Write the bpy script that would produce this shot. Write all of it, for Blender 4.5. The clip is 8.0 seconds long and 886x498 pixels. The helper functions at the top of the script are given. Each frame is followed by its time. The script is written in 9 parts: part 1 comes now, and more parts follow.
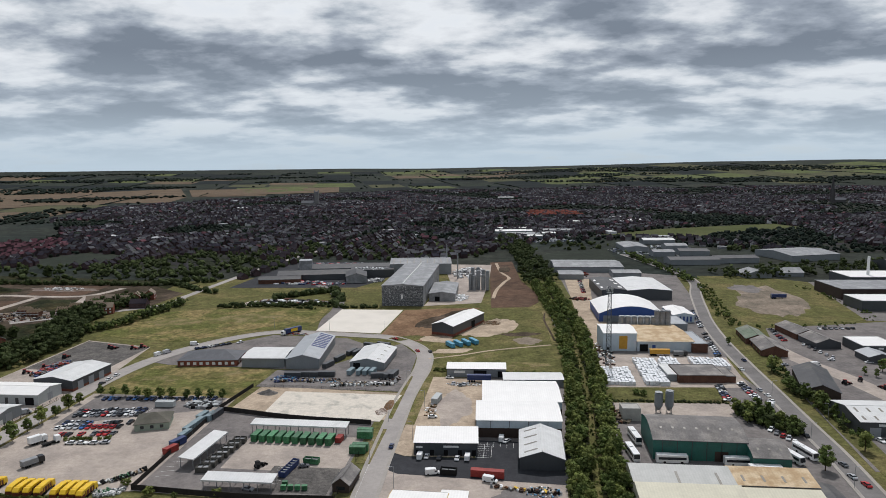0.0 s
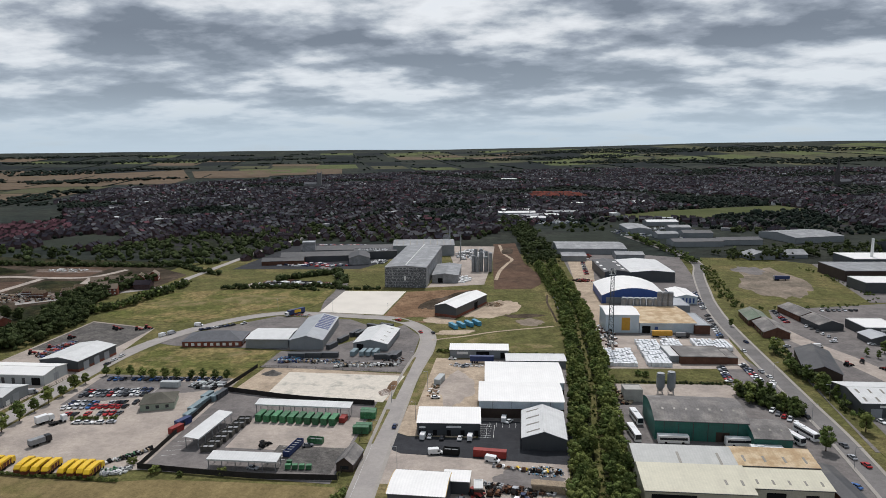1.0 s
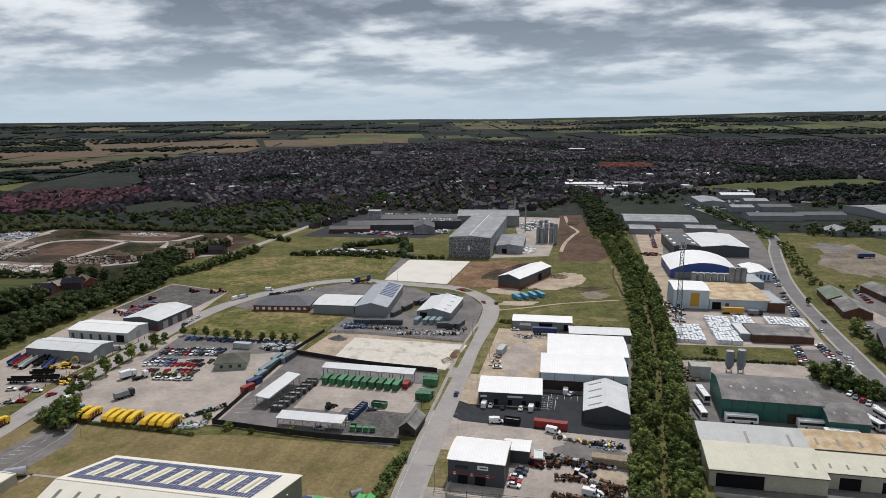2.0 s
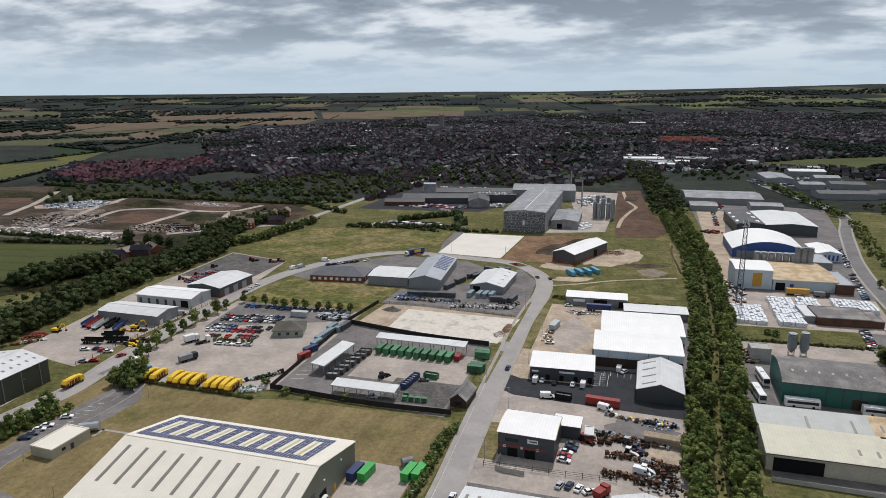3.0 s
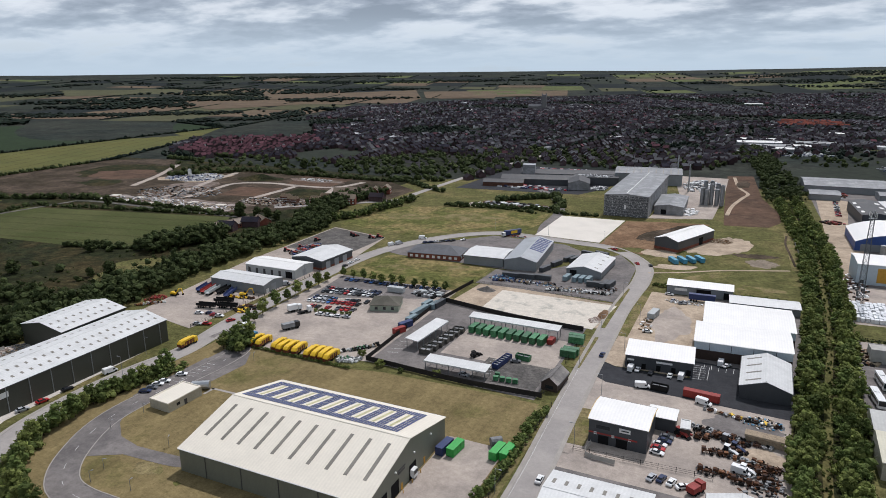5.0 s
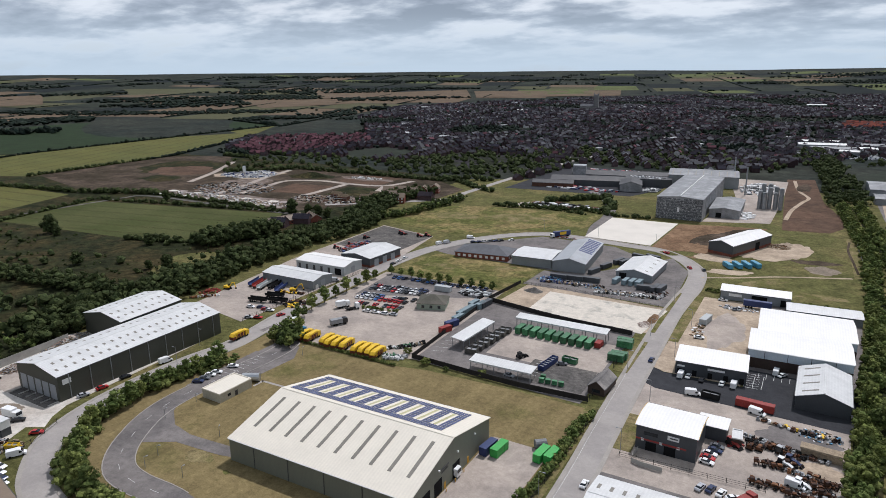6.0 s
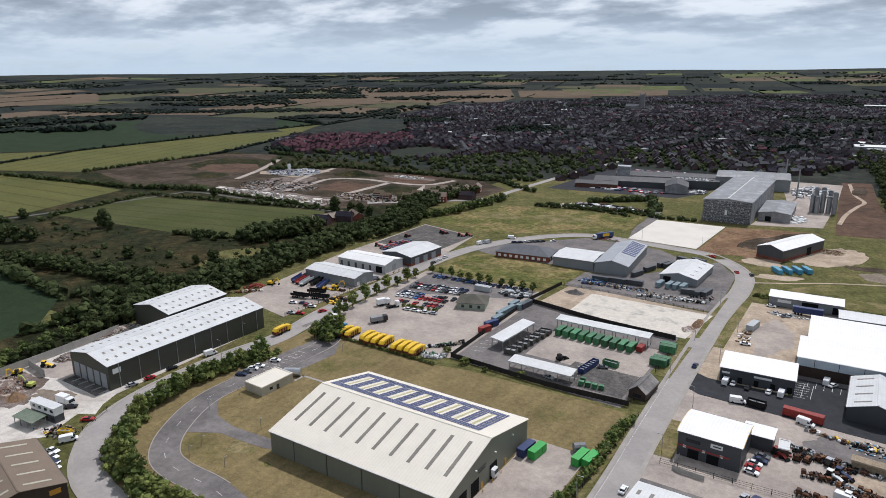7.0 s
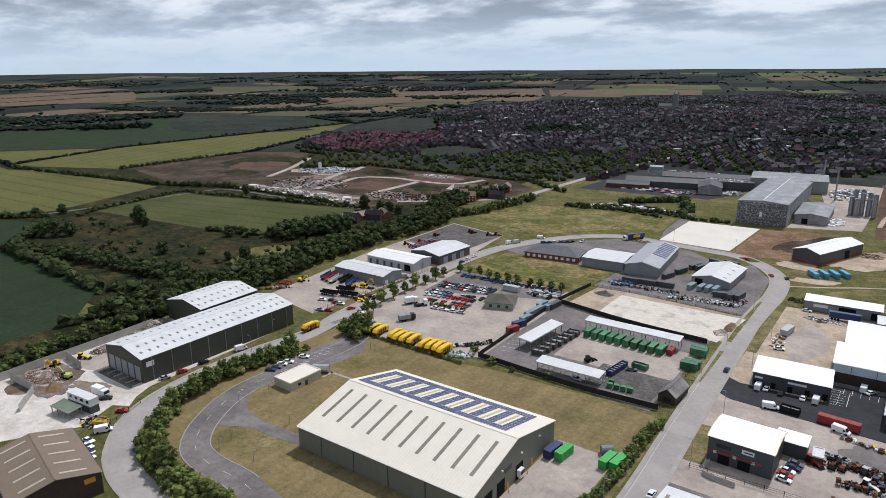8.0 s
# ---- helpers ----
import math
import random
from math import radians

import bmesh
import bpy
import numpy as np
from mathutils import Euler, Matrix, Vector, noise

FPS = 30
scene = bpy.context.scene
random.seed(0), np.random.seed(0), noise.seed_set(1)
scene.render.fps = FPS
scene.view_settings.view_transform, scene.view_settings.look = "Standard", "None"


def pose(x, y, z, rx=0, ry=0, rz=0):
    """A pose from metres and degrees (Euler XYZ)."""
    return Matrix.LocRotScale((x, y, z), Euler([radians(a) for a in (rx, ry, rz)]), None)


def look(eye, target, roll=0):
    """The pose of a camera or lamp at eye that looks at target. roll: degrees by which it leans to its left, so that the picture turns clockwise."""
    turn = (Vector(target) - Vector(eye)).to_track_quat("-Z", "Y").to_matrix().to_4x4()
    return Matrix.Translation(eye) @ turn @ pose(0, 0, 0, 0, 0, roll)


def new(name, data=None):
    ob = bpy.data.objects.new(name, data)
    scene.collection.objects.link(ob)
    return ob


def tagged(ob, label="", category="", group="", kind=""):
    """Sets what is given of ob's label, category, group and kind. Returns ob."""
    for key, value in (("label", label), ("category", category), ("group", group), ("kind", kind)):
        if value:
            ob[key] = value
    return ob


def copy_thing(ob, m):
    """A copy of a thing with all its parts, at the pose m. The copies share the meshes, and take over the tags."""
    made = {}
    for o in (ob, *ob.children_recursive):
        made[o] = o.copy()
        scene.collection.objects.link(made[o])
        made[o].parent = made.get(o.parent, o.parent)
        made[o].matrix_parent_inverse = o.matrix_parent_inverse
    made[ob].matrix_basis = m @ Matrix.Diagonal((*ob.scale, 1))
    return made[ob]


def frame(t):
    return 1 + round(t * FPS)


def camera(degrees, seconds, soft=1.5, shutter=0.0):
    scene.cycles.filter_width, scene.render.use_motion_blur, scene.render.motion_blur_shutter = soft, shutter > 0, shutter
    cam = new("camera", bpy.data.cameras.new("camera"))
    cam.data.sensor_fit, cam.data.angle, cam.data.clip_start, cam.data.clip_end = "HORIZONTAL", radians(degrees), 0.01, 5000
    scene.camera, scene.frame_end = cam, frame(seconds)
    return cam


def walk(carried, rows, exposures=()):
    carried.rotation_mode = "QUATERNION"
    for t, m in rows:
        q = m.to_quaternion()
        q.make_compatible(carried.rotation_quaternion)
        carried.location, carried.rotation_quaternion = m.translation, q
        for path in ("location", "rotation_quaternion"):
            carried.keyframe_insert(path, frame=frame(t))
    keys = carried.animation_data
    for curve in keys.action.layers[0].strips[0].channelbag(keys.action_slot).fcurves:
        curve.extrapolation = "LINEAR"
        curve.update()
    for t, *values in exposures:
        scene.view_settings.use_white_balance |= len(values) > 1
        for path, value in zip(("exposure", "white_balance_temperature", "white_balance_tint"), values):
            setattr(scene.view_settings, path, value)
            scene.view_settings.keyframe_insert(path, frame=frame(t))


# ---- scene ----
cam = camera(67.36, 8.0, soft=0.85)
EYE = (0.0, 0.0, 114.0)
# seconds, yaw and pitch of a camera that hovers and turns
TURNS = [
    (0.0, 6.50, -7.26), (0.5, 6.64, -7.68), (1.0, 6.77, -8.84), (1.5, 8.68, -10.16), (2.0, 12.41, -11.37),
    (2.2, 13.50, -11.79), (3.5, 19.37, -14.53), (4.0, 21.54, -15.07), (4.5, 23.61, -15.22), (6.0, 30.01, -15.25),
    (6.5, 31.91, -15.26), (7.0, 33.65, -15.27), (7.5, 35.18, -15.30), (8.0, 36.20, -15.33),
]


def aim(yaw, pitch):
    a, b = radians(yaw), radians(pitch)
    return (EYE[0] - math.sin(a) * math.cos(b), EYE[1] + math.cos(a) * math.cos(b), EYE[2] + math.sin(b))


walk(cam, [(t, look(EYE, aim(yaw, pitch), -0.42)) for t, yaw, pitch in TURNS], [(0.0, -0.10, 6170, 11), (2.0, -0.07, 6170, 11), (4.0, -0.05, 6100, 12), (6.0, 0.02, 6000, 13), (8.0, 0.07, 5970, 13)])

# ---- sky and sun ----
SUN_UP, SUN_AZ = 58.0, 4.0          # the sun stands ahead of the camera, high
world = bpy.data.worlds.new("sky")
scene.world = world
world.use_nodes = True
wn, wl = world.node_tree.nodes, world.node_tree.links
wn.clear()


def wnode(kind, **props):
    n = wn.new(kind)
    for k, v in props.items():
        n.inputs[k].default_value = v
    return n


def wmath(op, a, b=None):
    n = wn.new("ShaderNodeMath")
    n.operation = op
    for i, v in enumerate((a, b)):
        if v is None:
            continue
        if isinstance(v, (int, float)):
            n.inputs[i].default_value = v
        else:
            wl.new(v, n.inputs[i])
    return n.outputs[0]


def wramp(fac, stops):
    n = wn.new("ShaderNodeValToRGB")
    el = n.color_ramp.elements
    while len(el) < len(stops):
        el.new(0.5)
    for e, (p, c) in zip(el, stops):
        e.position, e.color = p, (*c, 1)
    wl.new(fac, n.inputs[0])
    return n.outputs[0]


sky = wn.new("ShaderNodeTexSky")
sky.sky_type = "NISHITA"
sky.sun_disc = False
sky.sun_elevation, sky.sun_rotation = radians(SUN_UP), radians(SUN_AZ)
clear = wnode("ShaderNodeBackground", Strength=0.10)
wl.new(sky.outputs[0], clear.inputs[0])
coord = wn.new("ShaderNodeTexCoord")
sep = wn.new("ShaderNodeSeparateXYZ")
wl.new(coord.outputs["Generated"], sep.inputs[0])
up = wmath("MAXIMUM", sep.outputs[2], 0.0)


def deck_at(rise, seed, wide):
    """Where a line of sight meets a flat deck of cloud."""
    lift = wmath("ADD", up, rise)
    flat = wn.new("ShaderNodeCombineXYZ")
    wl.new(wmath("MULTIPLY", wmath("DIVIDE", sep.outputs[0], lift), wide), flat.inputs[0])
    wl.new(wmath("DIVIDE", sep.outputs[1], lift), flat.inputs[1])
    flat.inputs[2].default_value = seed
    return flat.outputs[0]


big = wnode("ShaderNodeTexNoise", Scale=1.05, Detail=2.0, Roughness=0.4, Distortion=0.2)
wl.new(deck_at(0.13, 4.6, 0.7), big.inputs["Vector"])
fine = wnode("ShaderNodeTexNoise", Scale=4.2, Detail=8.0, Roughness=0.55, Distortion=0.0)
wl.new(deck_at(0.2, 11.3, 0.85), fine.inputs["Vector"])
# the cloud deck is thicker overhead than towards the horizon
deck = wmath("MINIMUM", wmath("MULTIPLY", wmath("SUBTRACT", up, 0.10), 0.5), 0.008)
thick = wmath("ADD", wmath("ADD", wmath("MULTIPLY", big.outputs[0], 0.52), wmath("MULTIPLY", fine.outputs[0], 0.48)), deck)
cloud_col = wramp(thick, [(0.395, (0.88, 0.89, 0.88)), (0.445, (0.73, 0.75, 0.76)), (0.48, (0.54, 0.58, 0.61)), (0.515, (0.37, 0.41, 0.46)), (0.58, (0.22, 0.255, 0.30))])
# distant cloud runs together into a pale band above the horizon
band = wramp(up, [(0.0, (1, 1, 1)), (0.022, (0.85, 0.85, 0.85)), (0.075, (0.30, 0.30, 0.30)), (0.15, (0, 0, 0))])
mixc = wn.new("ShaderNodeMix")
mixc.data_type = "RGBA"
wl.new(band, mixc.inputs["Factor"])
wl.new(cloud_col, mixc.inputs[6])
mixc.inputs[7].default_value = (0.55, 0.645, 0.705, 1)
cloud = wnode("ShaderNodeBackground", Strength=1.0)
wl.new(mixc.outputs[2], cloud.inputs[0])
cover = wramp(thick, [(0.33, (0.90, 0.90, 0.90)), (0.42, (1, 1, 1))])
mixs = wn.new("ShaderNodeMixShader")
wl.new(cover, mixs.inputs[0])
wl.new(clear.outputs[0], mixs.inputs[1])
wl.new(cloud.outputs[0], mixs.inputs[2])
wout = wn.new("ShaderNodeOutputWorld")
wl.new(mixs.outputs[0], wout.inputs[0])

sun = new("sun", bpy.data.lights.new("sun", "SUN"))
sun.data.energy, sun.data.angle, sun.data.color = 3.0, radians(0.6), (1.0, 0.945, 0.895)
sun.matrix_world = look((math.sin(radians(SUN_AZ)) * 300, math.cos(radians(SUN_AZ)) * 300, math.tan(radians(SUN_UP)) * 300), (0, 0, 0))


# ---- materials ----
def mat(name, col, rough=0.7, metal=0.0, vary=0.18, size=6.0, grain=0.5, col2=None, patch=0.5, psize=18.0, bump=0.15,
        rand=0.0, island=0.0, ribs=0.0, local=False, streak=None, mottle=0.0, msize=2.6):
    """A surface with stains of `size` metres, grain of `grain` metres, patches of a second colour, mottling of msize metres, and ribs that many metres apart."""
    m = bpy.data.materials.new(name)
    m.use_nodes = True
    nt = m.node_tree
    nodes, links = nt.nodes, nt.links
    bsdf = nodes["Principled BSDF"]
    bsdf.inputs["Roughness"].default_value = rough
    bsdf.inputs["Metallic"].default_value = metal
    bsdf.inputs["Specular IOR Level"].default_value = 0.5 if rough < 0.6 else 0.3 if rough < 0.78 else 0.06
    if local:
        src = nodes.new("ShaderNodeTexCoord").outputs["Object"]
    else:
        src = nodes.new("ShaderNodeNewGeometry").outputs["Position"]
    if streak:
        mp = nodes.new("ShaderNodeMapping")
        mp.inputs["Scale"].default_value = streak
        links.new(src, mp.inputs[0])
        stain_src = mp.outputs[0]
    else:
        stain_src = src

    def noise_at(scale, detail=4.0, rough_=0.6, vec=None):
        n = nodes.new("ShaderNodeTexNoise")
        n.inputs["Scale"].default_value, n.inputs["Detail"].default_value, n.inputs["Roughness"].default_value = scale, detail, rough_
        links.new(vec or src, n.inputs["Vector"])
        return n.outputs[0]

    def remap(v, lo, hi, a=0.3, b=0.7):
        n = nodes.new("ShaderNodeMapRange")
        links.new(v, n.inputs[0])
        for i, x in zip((1, 2, 3, 4), (a, b, lo, hi)):
            n.inputs[i].default_value = x
        return n.outputs[0]

    def times(a, b):
        n = nodes.new("ShaderNodeMath")
        n.operation = "MULTIPLY"
        links.new(a, n.inputs[0])
        links.new(b, n.inputs[1])
        return n.outputs[0]

    gain = times(remap(noise_at(1 / size, 8.0, 0.68, stain_src), 1 - vary, 1 + vary, 0.34, 0.66), remap(noise_at(1 / grain, 3.0), 1 - vary * 0.7, 1 + vary * 0.7))
    if mottle:
        gain = times(gain, remap(noise_at(1 / msize, 7.0, 0.78), 1 - mottle, 1 + mottle, 0.36, 0.64))
    if rand:
        gain = times(gain, remap(nodes.new("ShaderNodeObjectInfo").outputs["Random"], 1 - rand, 1 + rand, 0, 1))
    if island:
        gain = times(gain, remap(nodes.new("ShaderNodeNewGeometry").outputs["Random Per Island"], 1 - island, 1 + island, 0, 1))
    if ribs:
        wv = nodes.new("ShaderNodeTexWave")
        wv.inputs["Scale"].default_value = 0.314 / ribs
        wv.inputs["Distortion"].default_value = 0.0
        links.new(src, wv.inputs["Vector"])
        gain = times(gain, remap(wv.outputs["Fac"], 0.965, 1.015, 0, 1))
    base = nodes.new("ShaderNodeMix")
    base.data_type = "RGBA"
    base.inputs[6].default_value = (*col, 1)
    base.inputs[7].default_value = (*(col2 or col), 1)
    links.new(remap(noise_at(1 / psize, 6.0, 0.62), 0, 1, patch - 0.08, patch + 0.08), base.inputs["Factor"])
    sc = nodes.new("ShaderNodeVectorMath")
    sc.operation = "SCALE"
    links.new(base.outputs[2], sc.inputs[0])
    links.new(gain, sc.inputs["Scale"])
    links.new(sc.outputs[0], bsdf.inputs["Base Color"])
    if bump:
        bp = nodes.new("ShaderNodeBump")
        bp.inputs["Strength"].default_value, bp.inputs["Distance"].default_value = bump, grain * 0.3
        links.new(noise_at(1 / grain, 4.0), bp.inputs["Height"])
        links.new(bp.outputs[0], bsdf.inputs["Normal"])
    return m


GRASS = mat("meadow_grass", (0.09975, 0.098, 0.036), 0.95, vary=0.3, size=9, grain=0.9, col2=(0.148, 0.125, 0.054), patch=0.56, psize=34, bump=0.4, mottle=0.38, msize=2.4)
LAWN = mat("dry_lawn", (0.1897, 0.1478, 0.0713), 0.95, vary=0.2, size=7, grain=0.6, col2=(0.1077, 0.09989, 0.0368), patch=0.62, psize=26, bump=0.3, streak=(1.026, 0.3569, 1.15), mottle=0.22, msize=1.8)
ROUGH_GRASS = mat("rough_grass", (0.098, 0.102, 0.032), 0.95, vary=0.3, size=10, grain=0.9, col2=(0.205, 0.160, 0.072), patch=0.52, psize=24, bump=0.5, mottle=0.42, msize=3)
# Green and ripening crop: blue raised to carry distance haze.
GREEN_CROP = mat("green_crop", (0.06, 0.07, 0.02375), 0.9, vary=0.12, size=30, grain=1.2, col2=(0.078, 0.084, 0.0325), patch=0.5, psize=60, bump=0.2, streak=(0.25, 1, 1.25), mottle=0.14, msize=3)
# Crop colour taken darker to stand for cloud shade on the left fields.
DARK_CROP = mat("dark_crop", (0.02376, 0.0378, 0.018), 0.9, vary=0.15, size=26, grain=1.5, bump=0.2, mottle=0.16, msize=4)
PALE_CROP = mat("ripening_crop", (0.112, 0.108, 0.03625), 0.9, vary=0.1, size=40, grain=1.5, col2=(0.094, 0.098, 0.03375), patch=0.5, psize=90, bump=0.2, streak=(0.3, 1, 1.25), mottle=0.12, msize=4)
# Scrub darkened past its own tone to hold the grazing's cloud shade.
SCRUB = mat("scrub", (0.021, 0.0245, 0.0105), 0.95, vary=0.4, size=12, grain=1.4, col2=(0.047, 0.038, 0.017), patch=0.53, psize=30, bump=0.5, mottle=0.6, msize=4.5)
SOIL = mat("bare_soil", (0.1568, 0.0968, 0.05777), 0.95, vary=0.25, size=9, grain=0.9, col2=(0.2147, 0.1375, 0.08332), patch=0.5, psize=25, bump=0.5, mottle=0.3, msize=3)
SITE_SOIL = mat("levelled_subsoil", (0.115, 0.072, 0.050), 0.95, vary=0.2, size=12, grain=1.2, col2=(0.085, 0.056, 0.040), patch=0.5, psize=30, bump=0.3, mottle=0.22, msize=5)
# Soil colour lowered to put cloud shade over the building site.
DARK_SOIL = mat("stripped_soil", (0.046, 0.036, 0.024), 0.95, vary=0.3, size=14, grain=1.5, col2=(0.083, 0.062, 0.046), patch=0.52, psize=35, bump=0.4, mottle=0.35, msize=5)
# Far ground and fields carry bluish haze, and mostly cloud shade, in their colour.
COUNTRY = mat("far_hazed_country", (0.0215, 0.0275, 0.0235), 0.95, vary=0.3, size=60, grain=6, col2=(0.034, 0.037, 0.029), patch=0.5, psize=220, bump=0, mottle=0.4, msize=16)
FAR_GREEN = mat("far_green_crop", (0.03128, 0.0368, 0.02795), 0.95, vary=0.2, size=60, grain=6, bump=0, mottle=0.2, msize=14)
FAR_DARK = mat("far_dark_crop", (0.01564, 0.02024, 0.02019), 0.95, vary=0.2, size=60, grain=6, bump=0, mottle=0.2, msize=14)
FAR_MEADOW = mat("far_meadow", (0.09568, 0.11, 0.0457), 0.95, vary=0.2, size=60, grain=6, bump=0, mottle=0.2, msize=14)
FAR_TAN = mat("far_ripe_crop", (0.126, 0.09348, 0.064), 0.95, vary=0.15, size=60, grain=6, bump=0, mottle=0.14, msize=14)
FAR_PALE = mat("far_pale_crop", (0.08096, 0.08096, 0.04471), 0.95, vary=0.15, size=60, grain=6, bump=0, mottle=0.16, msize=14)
ROAD = mat("worn_asphalt", (0.345, 0.318, 0.295), 0.85, vary=0.07, size=9, grain=0.25, col2=(0.305, 0.282, 0.265), patch=0.52, psize=14, bump=0.1, mottle=0.07, msize=1.6)
GRAVEL = mat("dark_gravel", (0.098, 0.092, 0.086), 0.9, vary=0.2, size=6, grain=0.6, col2=(0.13, 0.12, 0.11), patch=0.52, psize=12, bump=0.3, mottle=0.22, msize=1.5)
TARMAC = mat("dark_tarmac", (0.040, 0.041, 0.045), 0.8, vary=0.16, size=7, grain=0.3, bump=0.1, mottle=0.14, msize=2)
YARD = mat("yard_concrete", (0.39, 0.335, 0.288), 0.85, vary=0.12, size=11, grain=0.5, col2=(0.312, 0.27, 0.237), patch=0.52, psize=20, bump=0.15, mottle=0.13, msize=2.2)
GREY_YARD = mat("grey_yard", (0.186, 0.169, 0.159), 0.85, vary=0.14, size=9, grain=0.5, col2=(0.143, 0.131, 0.126), patch=0.52, psize=16, bump=0.15, mottle=0.17, msize=2.2)
SAND_YARD = mat("sandy_hardcore", (0.418, 0.335, 0.2499), 0.9, vary=0.12, size=8, grain=0.7, col2=(0.3135, 0.25, 0.1862), patch=0.55, psize=14, bump=0.3, mottle=0.15, msize=2)
WHITE_SLAB = mat("new_concrete", (0.66, 0.615, 0.545), 0.85, vary=0.04, size=6, grain=0.6, col2=(0.60, 0.56, 0.495), patch=0.55, psize=12, bump=0.08)
OLD_SLAB = mat("old_concrete", (0.585, 0.535, 0.46), 0.85, vary=0.06, size=5, grain=0.5, col2=(0.36, 0.345, 0.30), patch=0.60, psize=7, bump=0.15, mottle=0.1, msize=2)
VERGE = mat("dry_verge", (0.21, 0.17, 0.08625), 0.95, vary=0.25, size=4, grain=0.6, col2=(0.105, 0.103, 0.0345), patch=0.5, psize=8, bump=0.4, mottle=0.35, msize=1.6)
GREY_ROAD = mat("grey_asphalt", (0.1881, 0.1776, 0.1705), 0.85, vary=0.08, size=9, grain=0.25, col2=(0.1567, 0.1476, 0.1411), patch=0.52, psize=14, bump=0.1, mottle=0.09, msize=2)
PALE_DUST = mat("pale_crushed_concrete", (0.56, 0.52, 0.465), 0.9, vary=0.12, size=7, grain=0.5, col2=(0.42, 0.375, 0.325), patch=0.56, psize=13, bump=0.2, mottle=0.12, msize=1.8)
DUST = mat("bare_dust", (0.235, 0.192, 0.150), 0.95, vary=0.2, size=9, grain=0.6, col2=(0.16, 0.135, 0.105), patch=0.5, psize=22, bump=0.2, mottle=0.25, msize=3)
PATH = mat("footway", (0.33, 0.305, 0.275), 0.85, vary=0.1, size=5, grain=0.3, bump=0.1)
PAINT = mat("road_paint", (0.70, 0.70, 0.68), 0.6, vary=0.2, size=2, grain=0.3, bump=0)


# ---- mesh building ----
class Shape:
    """Gathers boxes, prisms and sheets into one mesh."""

    def __init__(self):
        self.v, self.f = [], []

    def add(self, pts, faces):
        n = len(self.v)
        self.v += [tuple(p) for p in pts]
        self.f += [tuple(n + i for i in fc) for fc in faces]
        return self

    def box(self, x0, y0, z0, x1, y1, z1, turn=0.0):
        c, s = math.cos(radians(turn)), math.sin(radians(turn))
        mx, my = (x0 + x1) / 2, (y0 + y1) / 2
        pts = [(x, y, z) for z in (z0, z1) for x, y in ((x0, y0), (x1, y0), (x1, y1), (x0, y1))]
        pts = [(mx + (x - mx) * c - (y - my) * s, my + (x - mx) * s + (y - my) * c, z) for x, y, z in pts]
        return self.add(pts, [(3, 2, 1, 0), (4, 5, 6, 7), (0, 1, 5, 4), (1, 2, 6, 5), (2, 3, 7, 6), (3, 0, 4, 7)])

    def prism(self, outline, y0, y1, axis="y"):
        """An outline of (across, up) pairs pushed from y0 to y1."""
        n = len(outline)
        if axis == "y":
            pts = [(a, y0, b) for a, b in outline] + [(a, y1, b) for a, b in outline]
        elif axis == "x":
            pts = [(y0, a, b) for a, b in outline] + [(y1, a, b) for a, b in outline]
        else:
            pts = [(a, b, y0) for a, b in outline] + [(a, b, y1) for a, b in outline]
        faces = [tuple(range(n - 1, -1, -1)), tuple(range(n, 2 * n))] + [(i, (i + 1) % n, n + (i + 1) % n, n + i) for i in range(n)]
        return self.add(pts, faces)

    def tube(self, x, y, z0, z1, r, r1=None, sides=10):
        r1 = r if r1 is None else r1
        a = [2 * math.pi * i / sides for i in range(sides)]
        pts = [(x + r * math.cos(t), y + r * math.sin(t), z0) for t in a] + [(x + r1 * math.cos(t), y + r1 * math.sin(t), z1) for t in a]
        return self.add(pts, [tuple(range(sides - 1, -1, -1)), tuple(range(sides, 2 * sides))] + [(i, (i + 1) % sides, sides + (i + 1) % sides, sides + i) for i in range(sides)])

    def wheel(self, x, y, z, r, w, sides=12):
        """A wheel whose axle runs along y."""
        a = [2 * math.pi * i / sides for i in range(sides)]
        pts = [(x + r * math.cos(t), y + s * w / 2, z + r * math.sin(t)) for s in (-1, 1) for t in a]
        return self.add(pts, [tuple(range(sides)), tuple(range(2 * sides - 1, sides - 1, -1))] + [(i, sides + i, sides + (i + 1) % sides, (i + 1) % sides) for i in range(sides)])

    def mesh(self, name, material, smooth=False):
        me = bpy.data.meshes.new(name)
        me.from_pydata(self.v, [], self.f)
        bm = bmesh.new()
        bm.from_mesh(me)
        bmesh.ops.recalc_face_normals(bm, faces=bm.faces) if len(self.f) < 60000 else None
        bm.to_mesh(me)
        bm.free()
        if material:
            me.materials.append(material)
        if smooth:
            me.polygons.foreach_set("use_smooth", [True] * len(me.polygons))
        return me


def part(name, shape, material, parent, label="", at=None, smooth=False):
    """One mesh object under a thing or a part."""
    ob = new(name, shape.mesh(name, material, smooth) if isinstance(shape, Shape) else shape)
    ob.parent = parent
    if at is not None:
        ob.matrix_basis = at
    return tagged(ob, label)


def thing(name, label, category, at, group="", kind=""):
    ob = new(name)
    ob.empty_display_size = 0.5
    ob.matrix_basis = at
    return tagged(ob, label, category, group, kind)


def lone(name, shape, material, label, category, group="", kind="", at=None, smooth=False):
    ob = new(name, shape.mesh(name, material, smooth))
    if at is not None:
        ob.matrix_basis = at
    return tagged(ob, label, category, group, kind)


def sheet(name, pts, z, material, label, category="ground"):
    """A flat surface laid on the ground, with a small edge of its own."""
    s = Shape().prism([(x, y) for x, y in pts], z - 0.25, z, axis="z")
    return lone(name, s, material, label, category, kind="structure")


